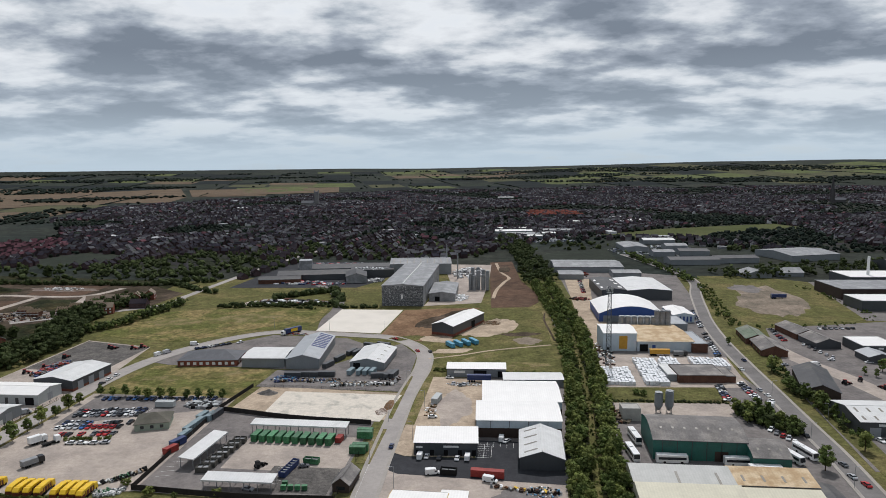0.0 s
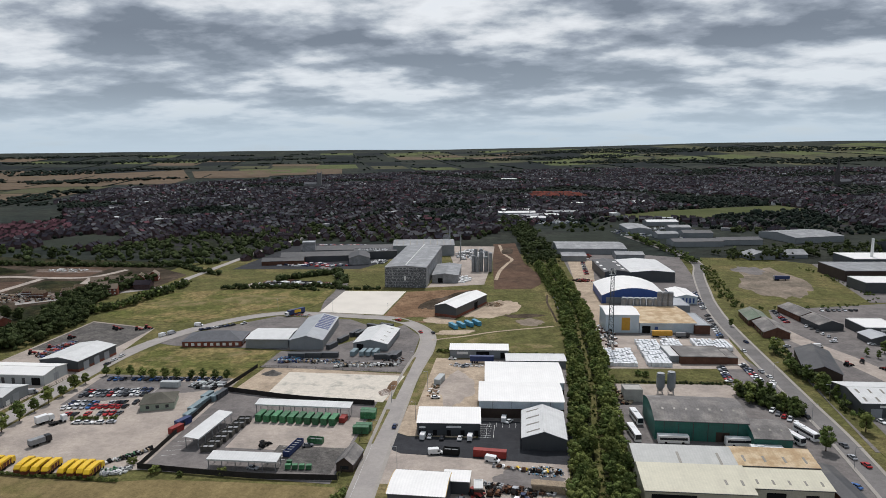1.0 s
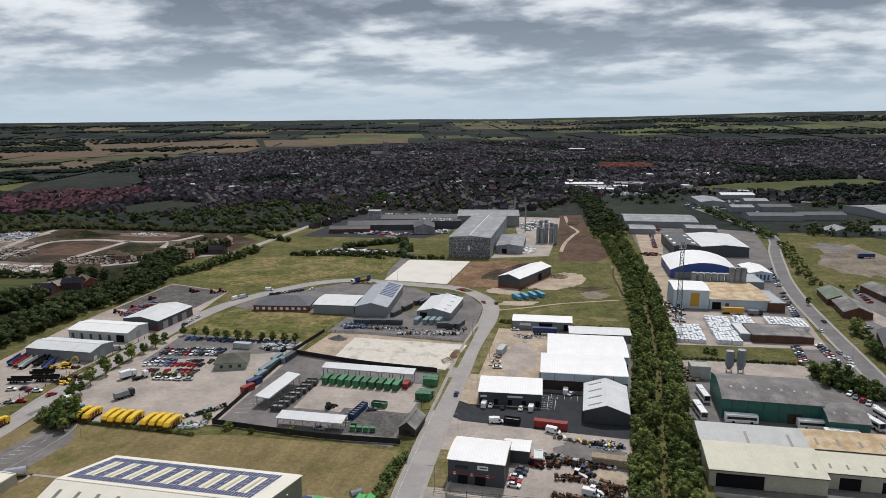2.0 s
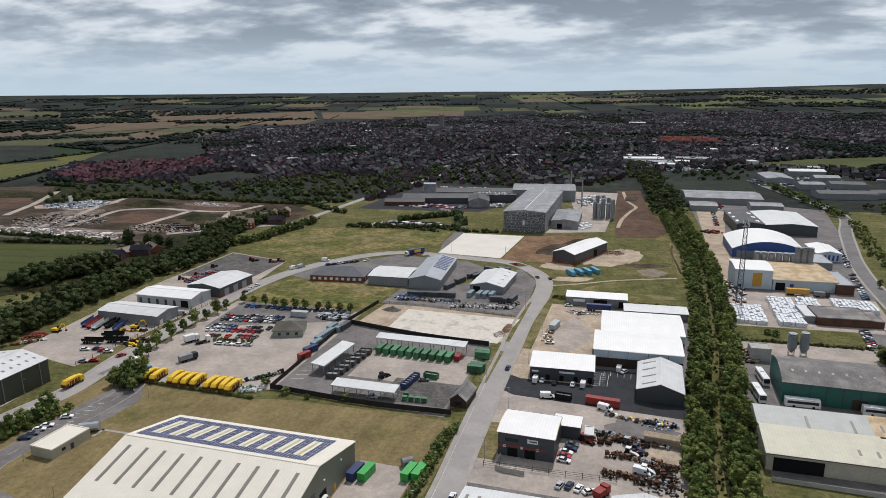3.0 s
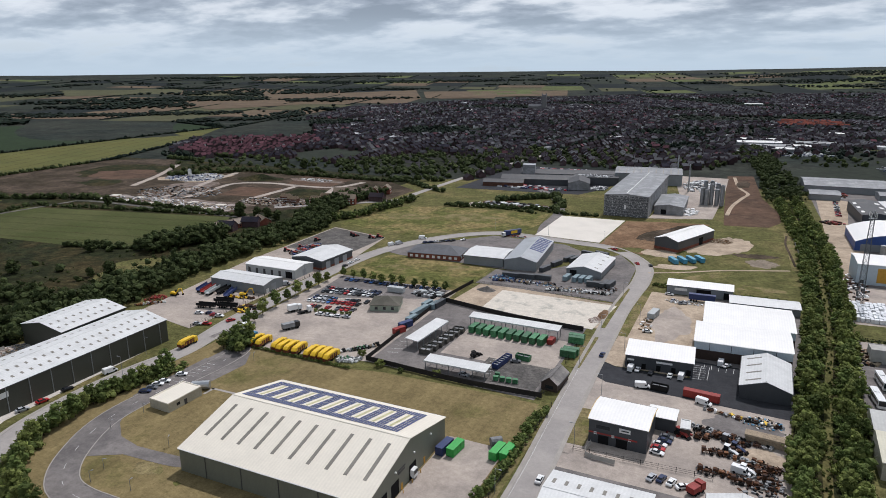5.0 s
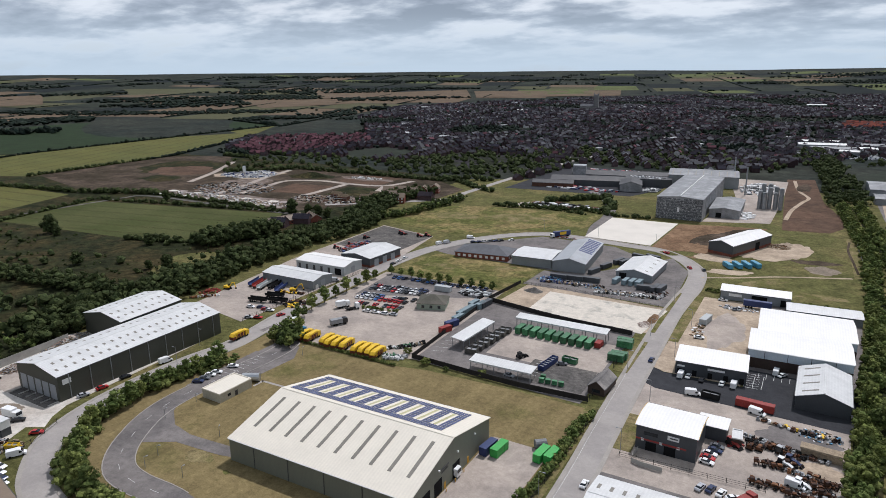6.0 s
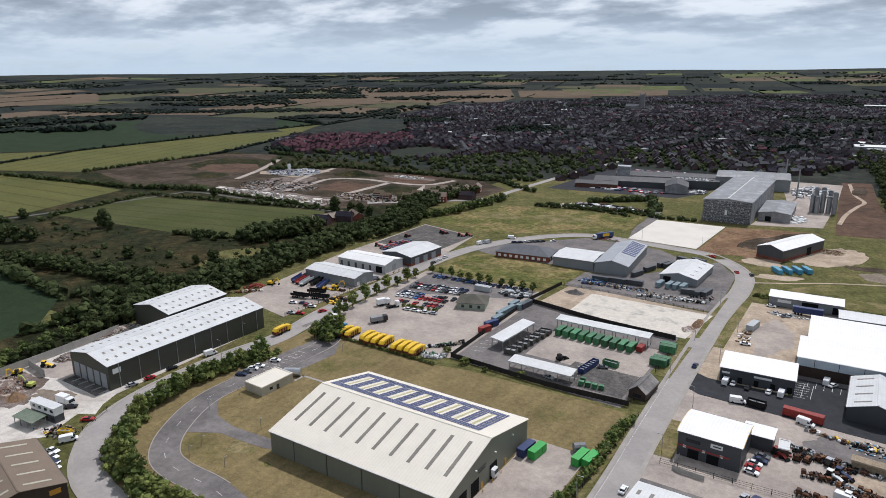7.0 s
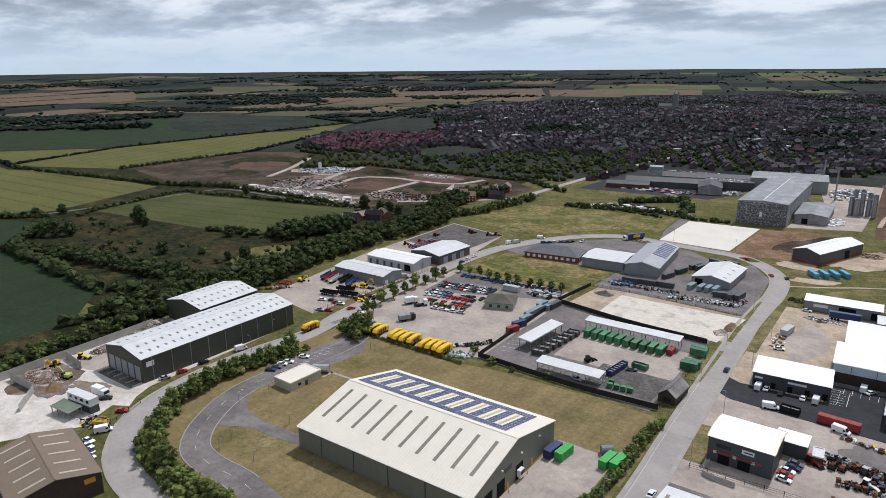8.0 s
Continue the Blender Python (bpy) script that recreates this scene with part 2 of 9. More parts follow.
def smooth_line(pts, step=3.0):
    """A smooth line through the points."""
    out = []
    p = [Vector((*q, 0)) for q in pts]
    p = [2 * p[0] - p[1]] + p + [2 * p[-1] - p[-2]]
    for i in range(1, len(p) - 2):
        n = max(2, int((p[i + 1] - p[i]).length / step))
        for k in range(n):
            t = k / n
            out.append(0.5 * (2 * p[i] + (p[i + 1] - p[i - 1]) * t + (2 * p[i - 1] - 5 * p[i] + 4 * p[i + 1] - p[i + 2]) * t * t
                              + (3 * p[i] - p[i - 1] - 3 * p[i + 1] + p[i + 2]) * t ** 3))
    return out + [p[-2]]


def sides(line, a, b):
    """The two rows of points that run along a line at a and b metres to its left."""
    rows = []
    for i, p in enumerate(line):
        d = (line[min(i + 1, len(line) - 1)] - line[max(i - 1, 0)]).normalized()
        n = Vector((-d.y, d.x, 0))
        rows.append((p + n * a, p + n * b))
    return rows


def ribbon(name, line, a, b, z, material, label, category, thick=0.25):
    """A strip of road, footway or verge along a line."""
    s = Shape()
    rows = sides(line, a, b)
    pts, faces = [], []
    for p, q in rows:
        pts += [(p.x, p.y, z), (q.x, q.y, z), (p.x, p.y, z - thick), (q.x, q.y, z - thick)]
    for i in range(len(rows) - 1):
        k = 4 * i
        faces += [(k, k + 1, k + 5, k + 4), (k, k + 4, k + 6, k + 2), (k + 1, k + 3, k + 7, k + 5)]
    s.add(pts, faces)
    return lone(name, s, material, label, category, kind="structure")


def dashes(name, line, off, z, length, gap, width, label):
    s = Shape()
    run, on = 0.0, True
    rows = sides(line, off - width / 2, off + width / 2)
    for i in range(len(rows) - 1):
        seg = (line[i + 1] - line[i]).length
        if on or gap == 0:
            (a, b), (c, d) = rows[i], rows[i + 1]
            s.add([(a.x, a.y, z), (b.x, b.y, z), (d.x, d.y, z), (c.x, c.y, z), (a.x, a.y, z - 0.02), (b.x, b.y, z - 0.02), (d.x, d.y, z - 0.02), (c.x, c.y, z - 0.02)],
                  [(0, 1, 2, 3), (0, 4, 5, 1), (1, 5, 6, 2), (2, 6, 7, 3), (3, 7, 4, 0)])
        run += seg
        if run > (length if on else gap):
            on, run = not on, 0.0
    return lone(name, s, PAINT, label, "road marking", kind="structure")


# ---- ground ----
def far_height(x, y):
    """Level near the camera; far off the land swells slowly, higher on the right where the hills are."""
    r = math.hypot(x, y)
    h = 0.0
    if r > 1900:
        h = 84.0 * ((r - 1900) / 3000.0) ** 1.8
    az = math.degrees(math.atan2(x, max(y, 1.0)))
    if r > 2300:
        k = min(1.0, max(0.0, (az + 8) / 26.0))
        h += 42.0 * k * k * (3 - 2 * k) * min(1.0, (r - 2300) / 1900.0) ** 1.4 * (0.85 + 0.3 * noise.noise((x * 0.0013, y * 0.0013, 0)))
    if r > 1200:
        h += 4.0 * min(1, (r - 1200) / 1500) * noise.noise((x * 0.002, y * 0.002, 5.0))
    return h


def build_ground():
    s = Shape()
    radii = [0, 300, 700, 1200] + [1200 + 100 * i for i in range(1, 37)] + [4860, 4930]
    n = 240
    pts = [(0, 0, -0.05)]
    for r in radii[1:]:
        for i in range(n):
            a = 2 * math.pi * i / n
            x, y = r * math.sin(a), r * math.cos(a)
            pts.append((x, y, far_height(x, y) - 0.05))
    faces = [(0, 1 + i, 1 + (i + 1) % n) for i in range(n)]
    for k in range(len(radii) - 2):
        for i in range(n):
            a, b = 1 + k * n + i, 1 + k * n + (i + 1) % n
            faces.append((a, a + n, b + n, b))
    s.add(pts, faces)
    g = lone("ground", s, GRASS, "grassy level ground reaching out to low hills", "ground", kind="structure", smooth=True)
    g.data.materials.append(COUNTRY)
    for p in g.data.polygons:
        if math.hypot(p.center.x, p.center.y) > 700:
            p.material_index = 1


build_ground()

R1 = smooth_line([(-50, 60), (-50, 150), (-51.4, 190), (-52.3, 215), (-53.2, 242), (-54.2, 280), (-54.8, 310), (-54, 335), (-53, 360), (-56, 388), (-67, 409), (-84, 424), (-106, 428), (-140, 432), (-163, 432),
                  (-184, 418), (-201, 395), (-213, 368), (-219, 338), (-220, 297), (-218, 255), (-216, 220), (-211, 187), (-214, 163), (-214.5, 140),
                  (-211.5, 118), (-204, 101), (-190, 88.5), (-180, 83.5), (-171, 81), (-156, 78.5), (-120, 70), (-60, 60)])
ribbon("road", R1, -3.7, 3.7, 0.05, ROAD, "pale worn asphalt estate road with a sweeping bend", "road")
for a, b in ((-5.0, -3.65), (3.65, 5.0)):
    ribbon("pavement", R1, a, b, 0.14, PATH, "grey footway beside the estate road", "pavement")
R3 = smooth_line([(112, 120), (118, 180), (123, 243), (124.5, 267), (125.2, 296), (126.4, 332), (127.8, 378), (130.5, 439), (136, 490), (142, 525), (154, 590), (167, 645), (168, 690), (160, 735), (146, 790), (132, 850)])
ribbon("road", R3, -3.8, 3.8, 0.06, GREY_ROAD, "straight grey asphalt road past the yards", "road")
for a, b in ((-5.2, -3.75), (3.75, 5.2)):
    ribbon("pavement", R3, a, b, 0.15, PATH, "pale footway beside the straight road", "pavement")
R4 = smooth_line([(-372, 440), (-295, 507), (-291, 547), (-290, 584), (-288, 638), (-285, 699), (-274, 804), (-252, 968), (-230, 1200)])
ribbon("road", R4, -3.4, 3.4, 0.12, ROAD, "grey asphalt road running into the town", "road")
R5 = smooth_line([(-134, 436), (-141, 470), (-143, 505), (-150, 540), (-165, 575), (-190, 612)])
ribbon("road", R5, -4.0, 4.0, 0.06, GREY_YARD, "grey concrete lane beside the factory meadow", "road")
# loop drive round the cream shed
R6 = smooth_line([(-110, 93), (-130, 97), (-146, 99.6), (-160, 99.6), (-169.5, 101.5), (-177, 107), (-183, 115), (-189, 127), (-191.5, 140), (-190.5, 160), (-188.5, 180), (-190, 196), (-200, 204), (-212, 206)])
ribbon("driveway", R6, -4.4, 4.4, 0.055, GREY_YARD, "grey tarmac drive curving round the lawns", "driveway")
R7 = smooth_line([(-178, 122), (-168, 122.5), (-150, 124), (-144, 126)])
ribbon("driveway", R7, -2.6, 2.6, 0.06, GREY_YARD, "short grey tarmac spur to the cream shed", "driveway")
for a, b in ((-4.7, -4.4), (4.4, 4.7)):
    ribbon("kerb", R6[10:], a, b, 0.15, PATH, "low concrete kerb along the grey drive", "kerb")
dashes("road_marking", R1[10:62], 3.2, 0.062, 2.0, 0, 0.06, "worn white edge line of the estate road")
dashes("road_marking", R6, 0.0, 0.068, 2.0, 4.0, 0.08, "broken white line on the grey drive")


def rect(x0, y0, x1, y1):
    return [(x0, y0), (x1, y0), (x1, y1), (x0, y1)]


sheet("driveway", [(-184, 112), (-177, 114.5), (-168, 119.7), (-168, 125.3), (-177, 127), (-185, 133), (-190, 141), (-191, 127)], 0.058, GREY_YARD, "flared grey tarmac at the fork of the drive", "driveway")
sheet("lawn", [(-190, 92), (-150, 80), (-56, 72), (-56, 204), (-92, 204), (-124, 203), (-143, 199), (-190, 201), (-206, 200), (-207, 120)], 0.02, LAWN, "dry mown lawn round the cream shed")
sheet("parking_bay", rect(-197, 148, -189, 184), 0.05, GREY_YARD, "grey tarmac parking bay with white lines")
sheet("driveway", [(-190, 146), (-180, 161), (-178, 186), (-184, 196), (-196, 196), (-196, 176)], 0.053, GREY_YARD, "wide grey tarmac forecourt by the pump house", "driveway")
sheet("yard", rect(-81, 100, -62, 172), 0.06, YARD, "stained concrete yard beside the cream shed")
sheet("yard", [(-135, 209), (-64, 206), (-63.5, 284), (-137, 286)], 0.04, GREY_YARD, "grey tarmac waste depot yard")
sheet("yard", [(-112, 229), (-65, 229), (-65, 262), (-112, 262)], 0.07, YARD, "pale concrete apron of the waste depot")
sheet("yard", rect(-92, 213, -66, 233), 0.09, GRAVEL, "dark tarmac parking patch in the waste depot")
sheet("yard", [(-203, 199), (-210, 222), (-213, 303), (-138, 303), (-134, 209), (-172, 202)], 0.036, YARD, "concrete lorry park and car park")
sheet("yard", [(-205, 262), (-209, 303), (-142, 303), (-150, 285)], 0.06, GREY_YARD, "grey tarmac car park")
sheet("concrete_slab", [(-117, 284), (-117, 315), (-57, 315), (-61, 280)], 0.12, OLD_SLAB, "cracked pale concrete slab")
sheet("yard", [(-135, 286), (-132, 320), (-112, 321), (-60, 318), (-58, 282)], 0.05, SAND_YARD, "sandy open ground beside the slab")
sheet("concrete_slab", [(-139, 438), (-139, 506), (-90, 508), (-93, 434)], 0.12, WHITE_SLAB, "bright new concrete slab")
sheet("yard", [(-135, 321), (-134, 349), (-112, 351), (-112, 352), (-74, 410), (-60, 385), (-57, 320)], 0.045, GREY_YARD, "grey yard heaped with scrap")
sheet("yard", [(-222, 420 - 60), (-196, 386), (-164, 424), (-112, 420), (-95, 405), (-112, 350), (-160, 353), (-200, 353)], 0.04, GREY_YARD, "grey forecourt of the brick offices")
sheet("rough_field", [(-210, 305), (-207, 350), (-196, 354), (-150, 350), (-136, 350), (-137, 303)], 0.02, ROUGH_GRASS, "rough dry grass between the car park and offices")
sheet("rough_field", [(-284, 410), (-296, 470), (-268, 490), (-238, 500), (-150, 508), (-146, 470), (-150, 445), (-182, 436), (-222, 400), (-240, 405)], 0.02, ROUGH_GRASS, "wide rough meadow of dry grass")
sheet("yard", [(-47.5, 168), (17, 168), (18, 238), (-48.5, 238)], 0.04, YARD, "dusty concrete yard full of machinery")
sheet("yard", [(-46, 108), (16, 108), (17, 170), (-46.4, 170)], 0.05, GREY_YARD, "grey tarmac yard with parked cars")
sheet("yard", [(-48.6, 234), (-44, 231), (22, 228), (22, 264), (-16, 264), (-16, 247), (-44, 246), (-48.8, 249)], 0.075, TARMAC, "fresh black tarmac car park")
sheet("yard", [(-49, 249), (-44, 246.5), (-17, 247.5), (-17, 345), (-48.5, 345)], 0.05, SAND_YARD, "dusty hardcore yard")
sheet("yard", [(-17, 262), (22, 262), (24, 350), (-17, 350)], 0.05, GREY_YARD, "grey yard round the white halls")
sheet("bare_ground", [(-89, 507), (-92, 430), (-62, 416), (-48, 436), (-60, 466), (-38, 498), (-30, 520), (-60, 516)], 0.03, SOIL, "bare brown soil beside the new slab")
sheet("rough_field", [(-48, 352), (-46, 405), (0, 420), (6, 470), (-10, 500), (14, 500), (22, 420), (22, 352)], 0.02, GRASS, "strip of rough grass beside the railway trees")
sheet("bare_ground", [(-21, 522), (9, 527), (17, 545), (18, 575), (3, 648), (-7, 777), (-32, 768), (-27, 640)], 0.03, SITE_SOIL, "strip of bare brown earth")
sheet("yard", [(-76, 524), (-30, 540), (-28, 640), (-30, 750), (-85, 750), (-66, 640)], 0.05, YARD, "pale concrete factory yard")
sheet("yard", [(-270, 590), (-150, 600), (-135, 640), (-120, 760), (-262, 760)], 0.05, TARMAC, "grey factory car park")
sheet("lawn", [(-160, 565), (-139, 512), (-112, 516), (-128, 600), (-150, 610), (-178, 600)], 0.04, GRASS, "green lawn beside the factory")
sheet("rough_field", [(30, 830), (60, 880), (118, 905), (116, 762), (36, 732)], 0.10, FAR_GREEN, "dark green meadow beside the old railway")
sheet("yard", [(-228, 205), (-268, 212), (-280, 300), (-282, 400), (-232, 388), (-224, 340)], 0.04, YARD, "concrete yard of the small units")
sheet("yard", [(-279, 338), (-281, 398), (-232, 386), (-232, 336)], 0.07, GRAVEL, "dark gravel yard with machines")
sheet("yard", [(-230, 60), (-213, 88), (-217, 97), (-219, 101.5), (-213.5, 104.6), (-218.1, 109.9), (-221.5, 117), (-226, 190), (-262, 200), (-290, 140), (-282, 60)], 0.04, PALE_DUST, "pale dusty recycling yard")
sheet("yard", [(42, 110), (112, 118), (113, 180), (120, 260), (122, 340), (118, 372), (133, 450), (150, 600), (160, 690), (40, 735), (44, 600), (50, 480), (43, 370), (41, 240)], 0.03, GREY_YARD, "grey industrial yards")
sheet("yard", [(46, 300), (112, 300), (110, 318), (46, 316)], 0.05, YARD, "pale concrete apron behind the green shed")
sheet("yard", [(43, 334), (118, 342), (122, 396), (44, 400)], 0.06, YARD, "concrete yard stacked with wrapped bales")
sheet("lawn", [(44, 314), (101, 318), (102, 341), (43, 336)], 0.09, GRASS, "strip of mown grass beside the bale yard")
sheet("lawn", [(41, 168), (112, 160), (114, 194), (41, 198)], 0.08, GRASS, "green grass strip beside the cream sheds")
sheet("yard", [(44, 410), (66, 410), (62, 560), (70, 660), (46, 680)], 0.06, SAND_YARD, "pale gravel track beside the works")
sheet("rough_field", [(148, 470), (158, 560), (170, 640), (180, 690), (235, 690), (300, 640), (262, 510), (200, 470)], 0.04, GRASS, "rough waste ground with dry grass")
sheet("yard", [(132, 250), (140, 340), (170, 470), (270, 500), (270, 250)], 0.05, GREY_YARD, "grey forecourts of the small works")
sheet("lawn", [(133, 240), (137, 300), (143, 345), (153, 340), (147, 300), (141, 240)], 0.08, GRASS, "grass verge beside the straight road")
ribbon("driveway", smooth_line([(152, 455), (163, 395), (173, 366), (182, 325)]), -6, 6, 0.065, YARD, "pale concrete drive between the workshops", "driveway")
sheet("lawn", [(137, 395), (143, 455), (160, 462), (152, 395)], 0.08, GRASS, "grass plot before the brick units")
sheet("yard", [(250, 500), (275, 660), (420, 660), (420, 500)], 0.05, GREY_YARD, "grey yard of the flat-roofed works")


def blotch(x, y, rx, ry, seed, z, material, label, category="ground", turn=0.0, name="bare_ground"):
    """A patch of ground with a ragged outline."""
    pts = []
    c, s = math.cos(radians(turn)), math.sin(radians(turn))
    for i in range(48):
        a = 2 * math.pi * i / 48
        k = 1 + 0.42 * noise.noise((math.cos(a) * 1.3 + seed * 7.1, math.sin(a) * 1.3, 0)) + 0.18 * noise.noise((math.cos(a) * 4 + seed, math.sin(a) * 4, 3))
        px, py = rx * k * math.cos(a), ry * k * math.sin(a)
        pts.append((x + px * c - py * s, y + px * s + py * c))
    return sheet(name, pts, z, material, label, category)


blotch(-24, 452, 15, 26, 1, 0.05, SAND_YARD, "trodden sandy ground beside the grey shed", turn=-20)
ribbon("track", smooth_line([(-21, 560), (-19, 600), (-13, 640), (-9, 665), (-18, 700), (-25, 762)]), -1.6, 1.6, 0.05, SAND_YARD, "pale wheel-worn track over the bare earth", "track")
ribbon("track", smooth_line([(-52, 378), (-33, 388), (-14, 400), (21, 415)]), -0.9, 0.9, 0.06, SAND_YARD, "narrow trodden path through the grass", "path")
blotch(-62, 470, 9, 20, 3, 0.05, DARK_SOIL, "darker disturbed soil beside the slab", turn=-25)
sheet("verge", [(18.5, 514), (24, 516), (27.5, 418), (22, 416)], 0.05, VERGE, "strip of dry grass along the railway fence")
ribbon("track", smooth_line([(20.5, 505), (19.5, 480), (22, 450), (24, 425)]), -0.7, 0.7, 0.06, DARK_SOIL, "dark rutted ditch through the grass", "track")
blotch(-3, 500, 14, 9, 71, 0.052, GRASS, "green weedy ground beside the sandy yard", name="grass_patch")
blotch(2, 440, 12, 5, 72, 0.053, DARK_SOIL, "dark churned soil beside the sandy yard", turn=10)
blotch(-72, 424, 11, 6, 11, 0.052, GRASS, "weedy green fringe of the bare soil", turn=20, name="grass_patch")
blotch(-15, 720, 6, 24, 13, 0.052, DARK_SOIL, "darker patch of turned earth")
blotch(-12, 462, 11, 22, 14, 0.055, SAND_YARD, "pale trodden ground behind the grey shed", turn=-10)
blotch(-52, 424, 12, 9, 2, 0.045, SAND_YARD, "trodden sandy ground before the grey shed")
blotch(208, 572, 25, 60, 4, 0.06, DUST, "bare dusty ground on the waste plot", turn=-8)
blotch(206, 622, 14, 18, 5, 0.075, GREY_YARD, "grey gravel patch on the waste plot")
blotch(-30, 300, 9, 20, 6, 0.065, YARD, "greyer trodden patch in the hardcore yard")
blotch(4, 217, 12, 8, 7, 0.06, GREY_YARD, "dark oily patch in the machine yard")
blotch(9, 200, 8, 5, 8, 0.065, SAND_YARD, "sandy patch in the machine yard")
blotch(-160, 300, 14, 4, 9, 0.075, YARD, "pale worn patch at the car park end")
blotch(-255, 135, 16, 26, 10, 0.055, YARD, "grey trodden dirt in the recycling yard")
for k, (x, y, rx, ry) in enumerate([(-141, 116, 1.3, 0.9), (-155, 118, 5, 3)]):
    blotch(x, y, rx, ry, 20 + k, 0.03 + 0.004 * k, VERGE, "worn dry patch in the lawn", name="lawn_patch")
for k, (x, y, rx, ry) in enumerate([(-250, 455, 20, 10), (-190, 330, 12, 5), (-205, 470, 26, 12), (-160, 340, 10, 4), (-20, 385, 18, 5)]):
    blotch(x, y, rx, ry, 40 + k, 0.03 + 0.004 * k, VERGE, "patch of longer grass in the meadow", name="grass_patch", turn=12 * k)
for x0, y0, x1, y1 in ((-61.5, 130, -56.1, 206), (-61.5, 238, -56.1, 272), (-58.5, 284, -56.1, 345), (-49.5, 278, -45.0, 345), (-47.5, 184, -40.6, 208)):
    sheet("verge", rect(x0, y0, x1, y1), 0.09, VERGE, "dry grass verge beside the estate road")
sheet("loading_bay", rect(-249.5, 112, -226, 117.2), 0.06, GRAVEL, "dark tarmac loading bay before the long warehouse")
RUBBLE_GROUND = mat("broken_ground", (0.20, 0.165, 0.145), 0.95, vary=0.35, size=4, grain=0.8, col2=(0.12, 0.09, 0.07), patch=0.5, psize=9, bump=0.4)
blotch(-40, 396, 13, 5, 71, 0.036, SAND_YARD, "worn sandy ground round the grey shed", turn=18)
blotch(6, 424, 8, 9, 72, 0.034, DUST, "bare patch in the rough grass", turn=10)
blotch(2, 372, 15, 5, 74, 0.032, VERGE, "dry patch in the rough grass", turn=2)
blotch(-28, 366, 12, 5, 75, 0.034, VERGE, "dry patch in the rough grass", turn=8)
blotch(-259, 97, 18, 11, 76, 0.05, RUBBLE_GROUND, "trodden brown rubble round the heap", turn=-8)
blotch(-240, 104, 9, 4, 77, 0.054, DUST, "brown wheel-worn patch in the yard", turn=20)
# fields on the left
sheet("undergrowth", [(-276, 50), (-276, 120), (-281, 160), (-312, 160), (-312, 50)], 0.05, SCRUB, "rough weedy ground behind the concrete wall")
sheet("crop_field", [(-556, 268), (-572, 355), (-380, 395), (-352, 360), (-368, 300), (-415, 282)], 0.02, GREEN_CROP, "green crop field with tramlines")
sheet("crop_field", [(-1100, 180), (-1100, 360), (-880, 330), (-830, 358), (-622, 364), (-584, 250), (-606, 205)], 0.02, PALE_CROP, "ripening pale green corn field")
sheet("crop_field", [(-1150, 330), (-985, 520), (-1000, 1040), (-870, 830), (-778, 600), (-770, 410), (-915, 345)], 0.025, PALE_CROP, "long field of ripening corn")
sheet("crop_field", [(-1500, 360), (-1460, 900), (-1210, 1100), (-1012, 1045), (-995, 530), (-1160, 350)], 0.02, DARK_CROP, "dark green crop field")
sheet("crop_field", [(-600, 200), (-545, 222), (-480, 170), (-345, 160), (-310, 130), (-310, 60), (-560, 40)], 0.02, DARK_CROP, "dark green potato field")
sheet("rough_field", [(-560, 232), (-555, 262), (-415, 278), (-340, 300), (-305, 270), (-300, 205), (-345, 170), (-475, 182), (-535, 225)], 0.02, SCRUB, "dark scrubby rough grazing")
blotch(-330, 262, 16, 26, 73, 0.045, GRASS, "yellowed rough grass in the grazing", turn=15, name="grass_patch")
sheet("rough_field", [(-1180, 150), (-1180, 420), (-900, 620), (-560, 640), (-330, 620), (-300, 300), (-300, 150)], 0.004, SCRUB, "dark rough ground along lanes and hedges")
sheet("bare_ground", [(-770, 420), (-775, 600), (-700, 640), (-590, 530), (-548, 430), (-620, 380)], 0.03, DARK_SOIL, "stripped brown ground waiting for houses")
sheet("bare_ground", [(-548, 412), (-590, 525), (-535, 590), (-345, 592), (-300, 560), (-300, 500), (-330, 470), (-380, 405)], 0.04, DARK_SOIL, "bare brown building site")
blotch(-560, 535, 34, 30, 60, 0.07, SAND_YARD, "pale crushed stone compound on the building site", turn=20)
blotch(-505, 455, 30, 34, 61, 0.06, RUBBLE_GROUND, "pale broken ground on the building site")
for pts in ([(-495, 425), (-511, 484), (-528, 531), (-540, 580)], [(-478, 440), (-484, 480), (-490, 521), (-456, 538), (-421, 536), (-381, 543), (-370, 580)], [(-417, 450), (-418, 476), (-421, 536)],
            [(-350, 470), (-362, 497), (-380, 544)], [(-578, 469), (-611, 533), (-656, 602)]):
    ribbon("site_road", smooth_line(pts, 8), -3.4, 3.4, 0.10, YARD, "pale unmade road through the building site", "road")
sheet("rough_field", [(-404, 477), (-411, 524), (-377, 526), (-359, 489)], 0.06, SCRUB, "dark square of rough grass on the building site")
sheet("bare_ground", [(-460, 465), (-471, 507), (-427, 519), (-409, 474)], 0.065, SITE_SOIL, "levelled reddish brown building plot")
sheet("bare_ground", [(-439, 541), (-454, 585), (-391, 594), (-387, 540)], 0.066, SITE_SOIL, "levelled reddish brown building plot")
blotch(-655, 520, 40, 34, 75, 0.06, SITE_SOIL, "bare reddish soil stripped for houses")
blotch(-628, 470, 24, 18, 77, 0.058, SCRUB, "dark weedy patch on the stripped ground")
blotch(-470, 424, 74, 16, 64, 0.062, RUBBLE_GROUND, "pale broken ground along the lane", turn=4)
blotch(-520, 490, 24, 30, 65, 0.066, RUBBLE_GROUND, "pale broken ground on the building site")
blotch(-380, 462, 34, 16, 66, 0.064, RUBBLE_GROUND, "trodden pale ground round the new houses", turn=10)
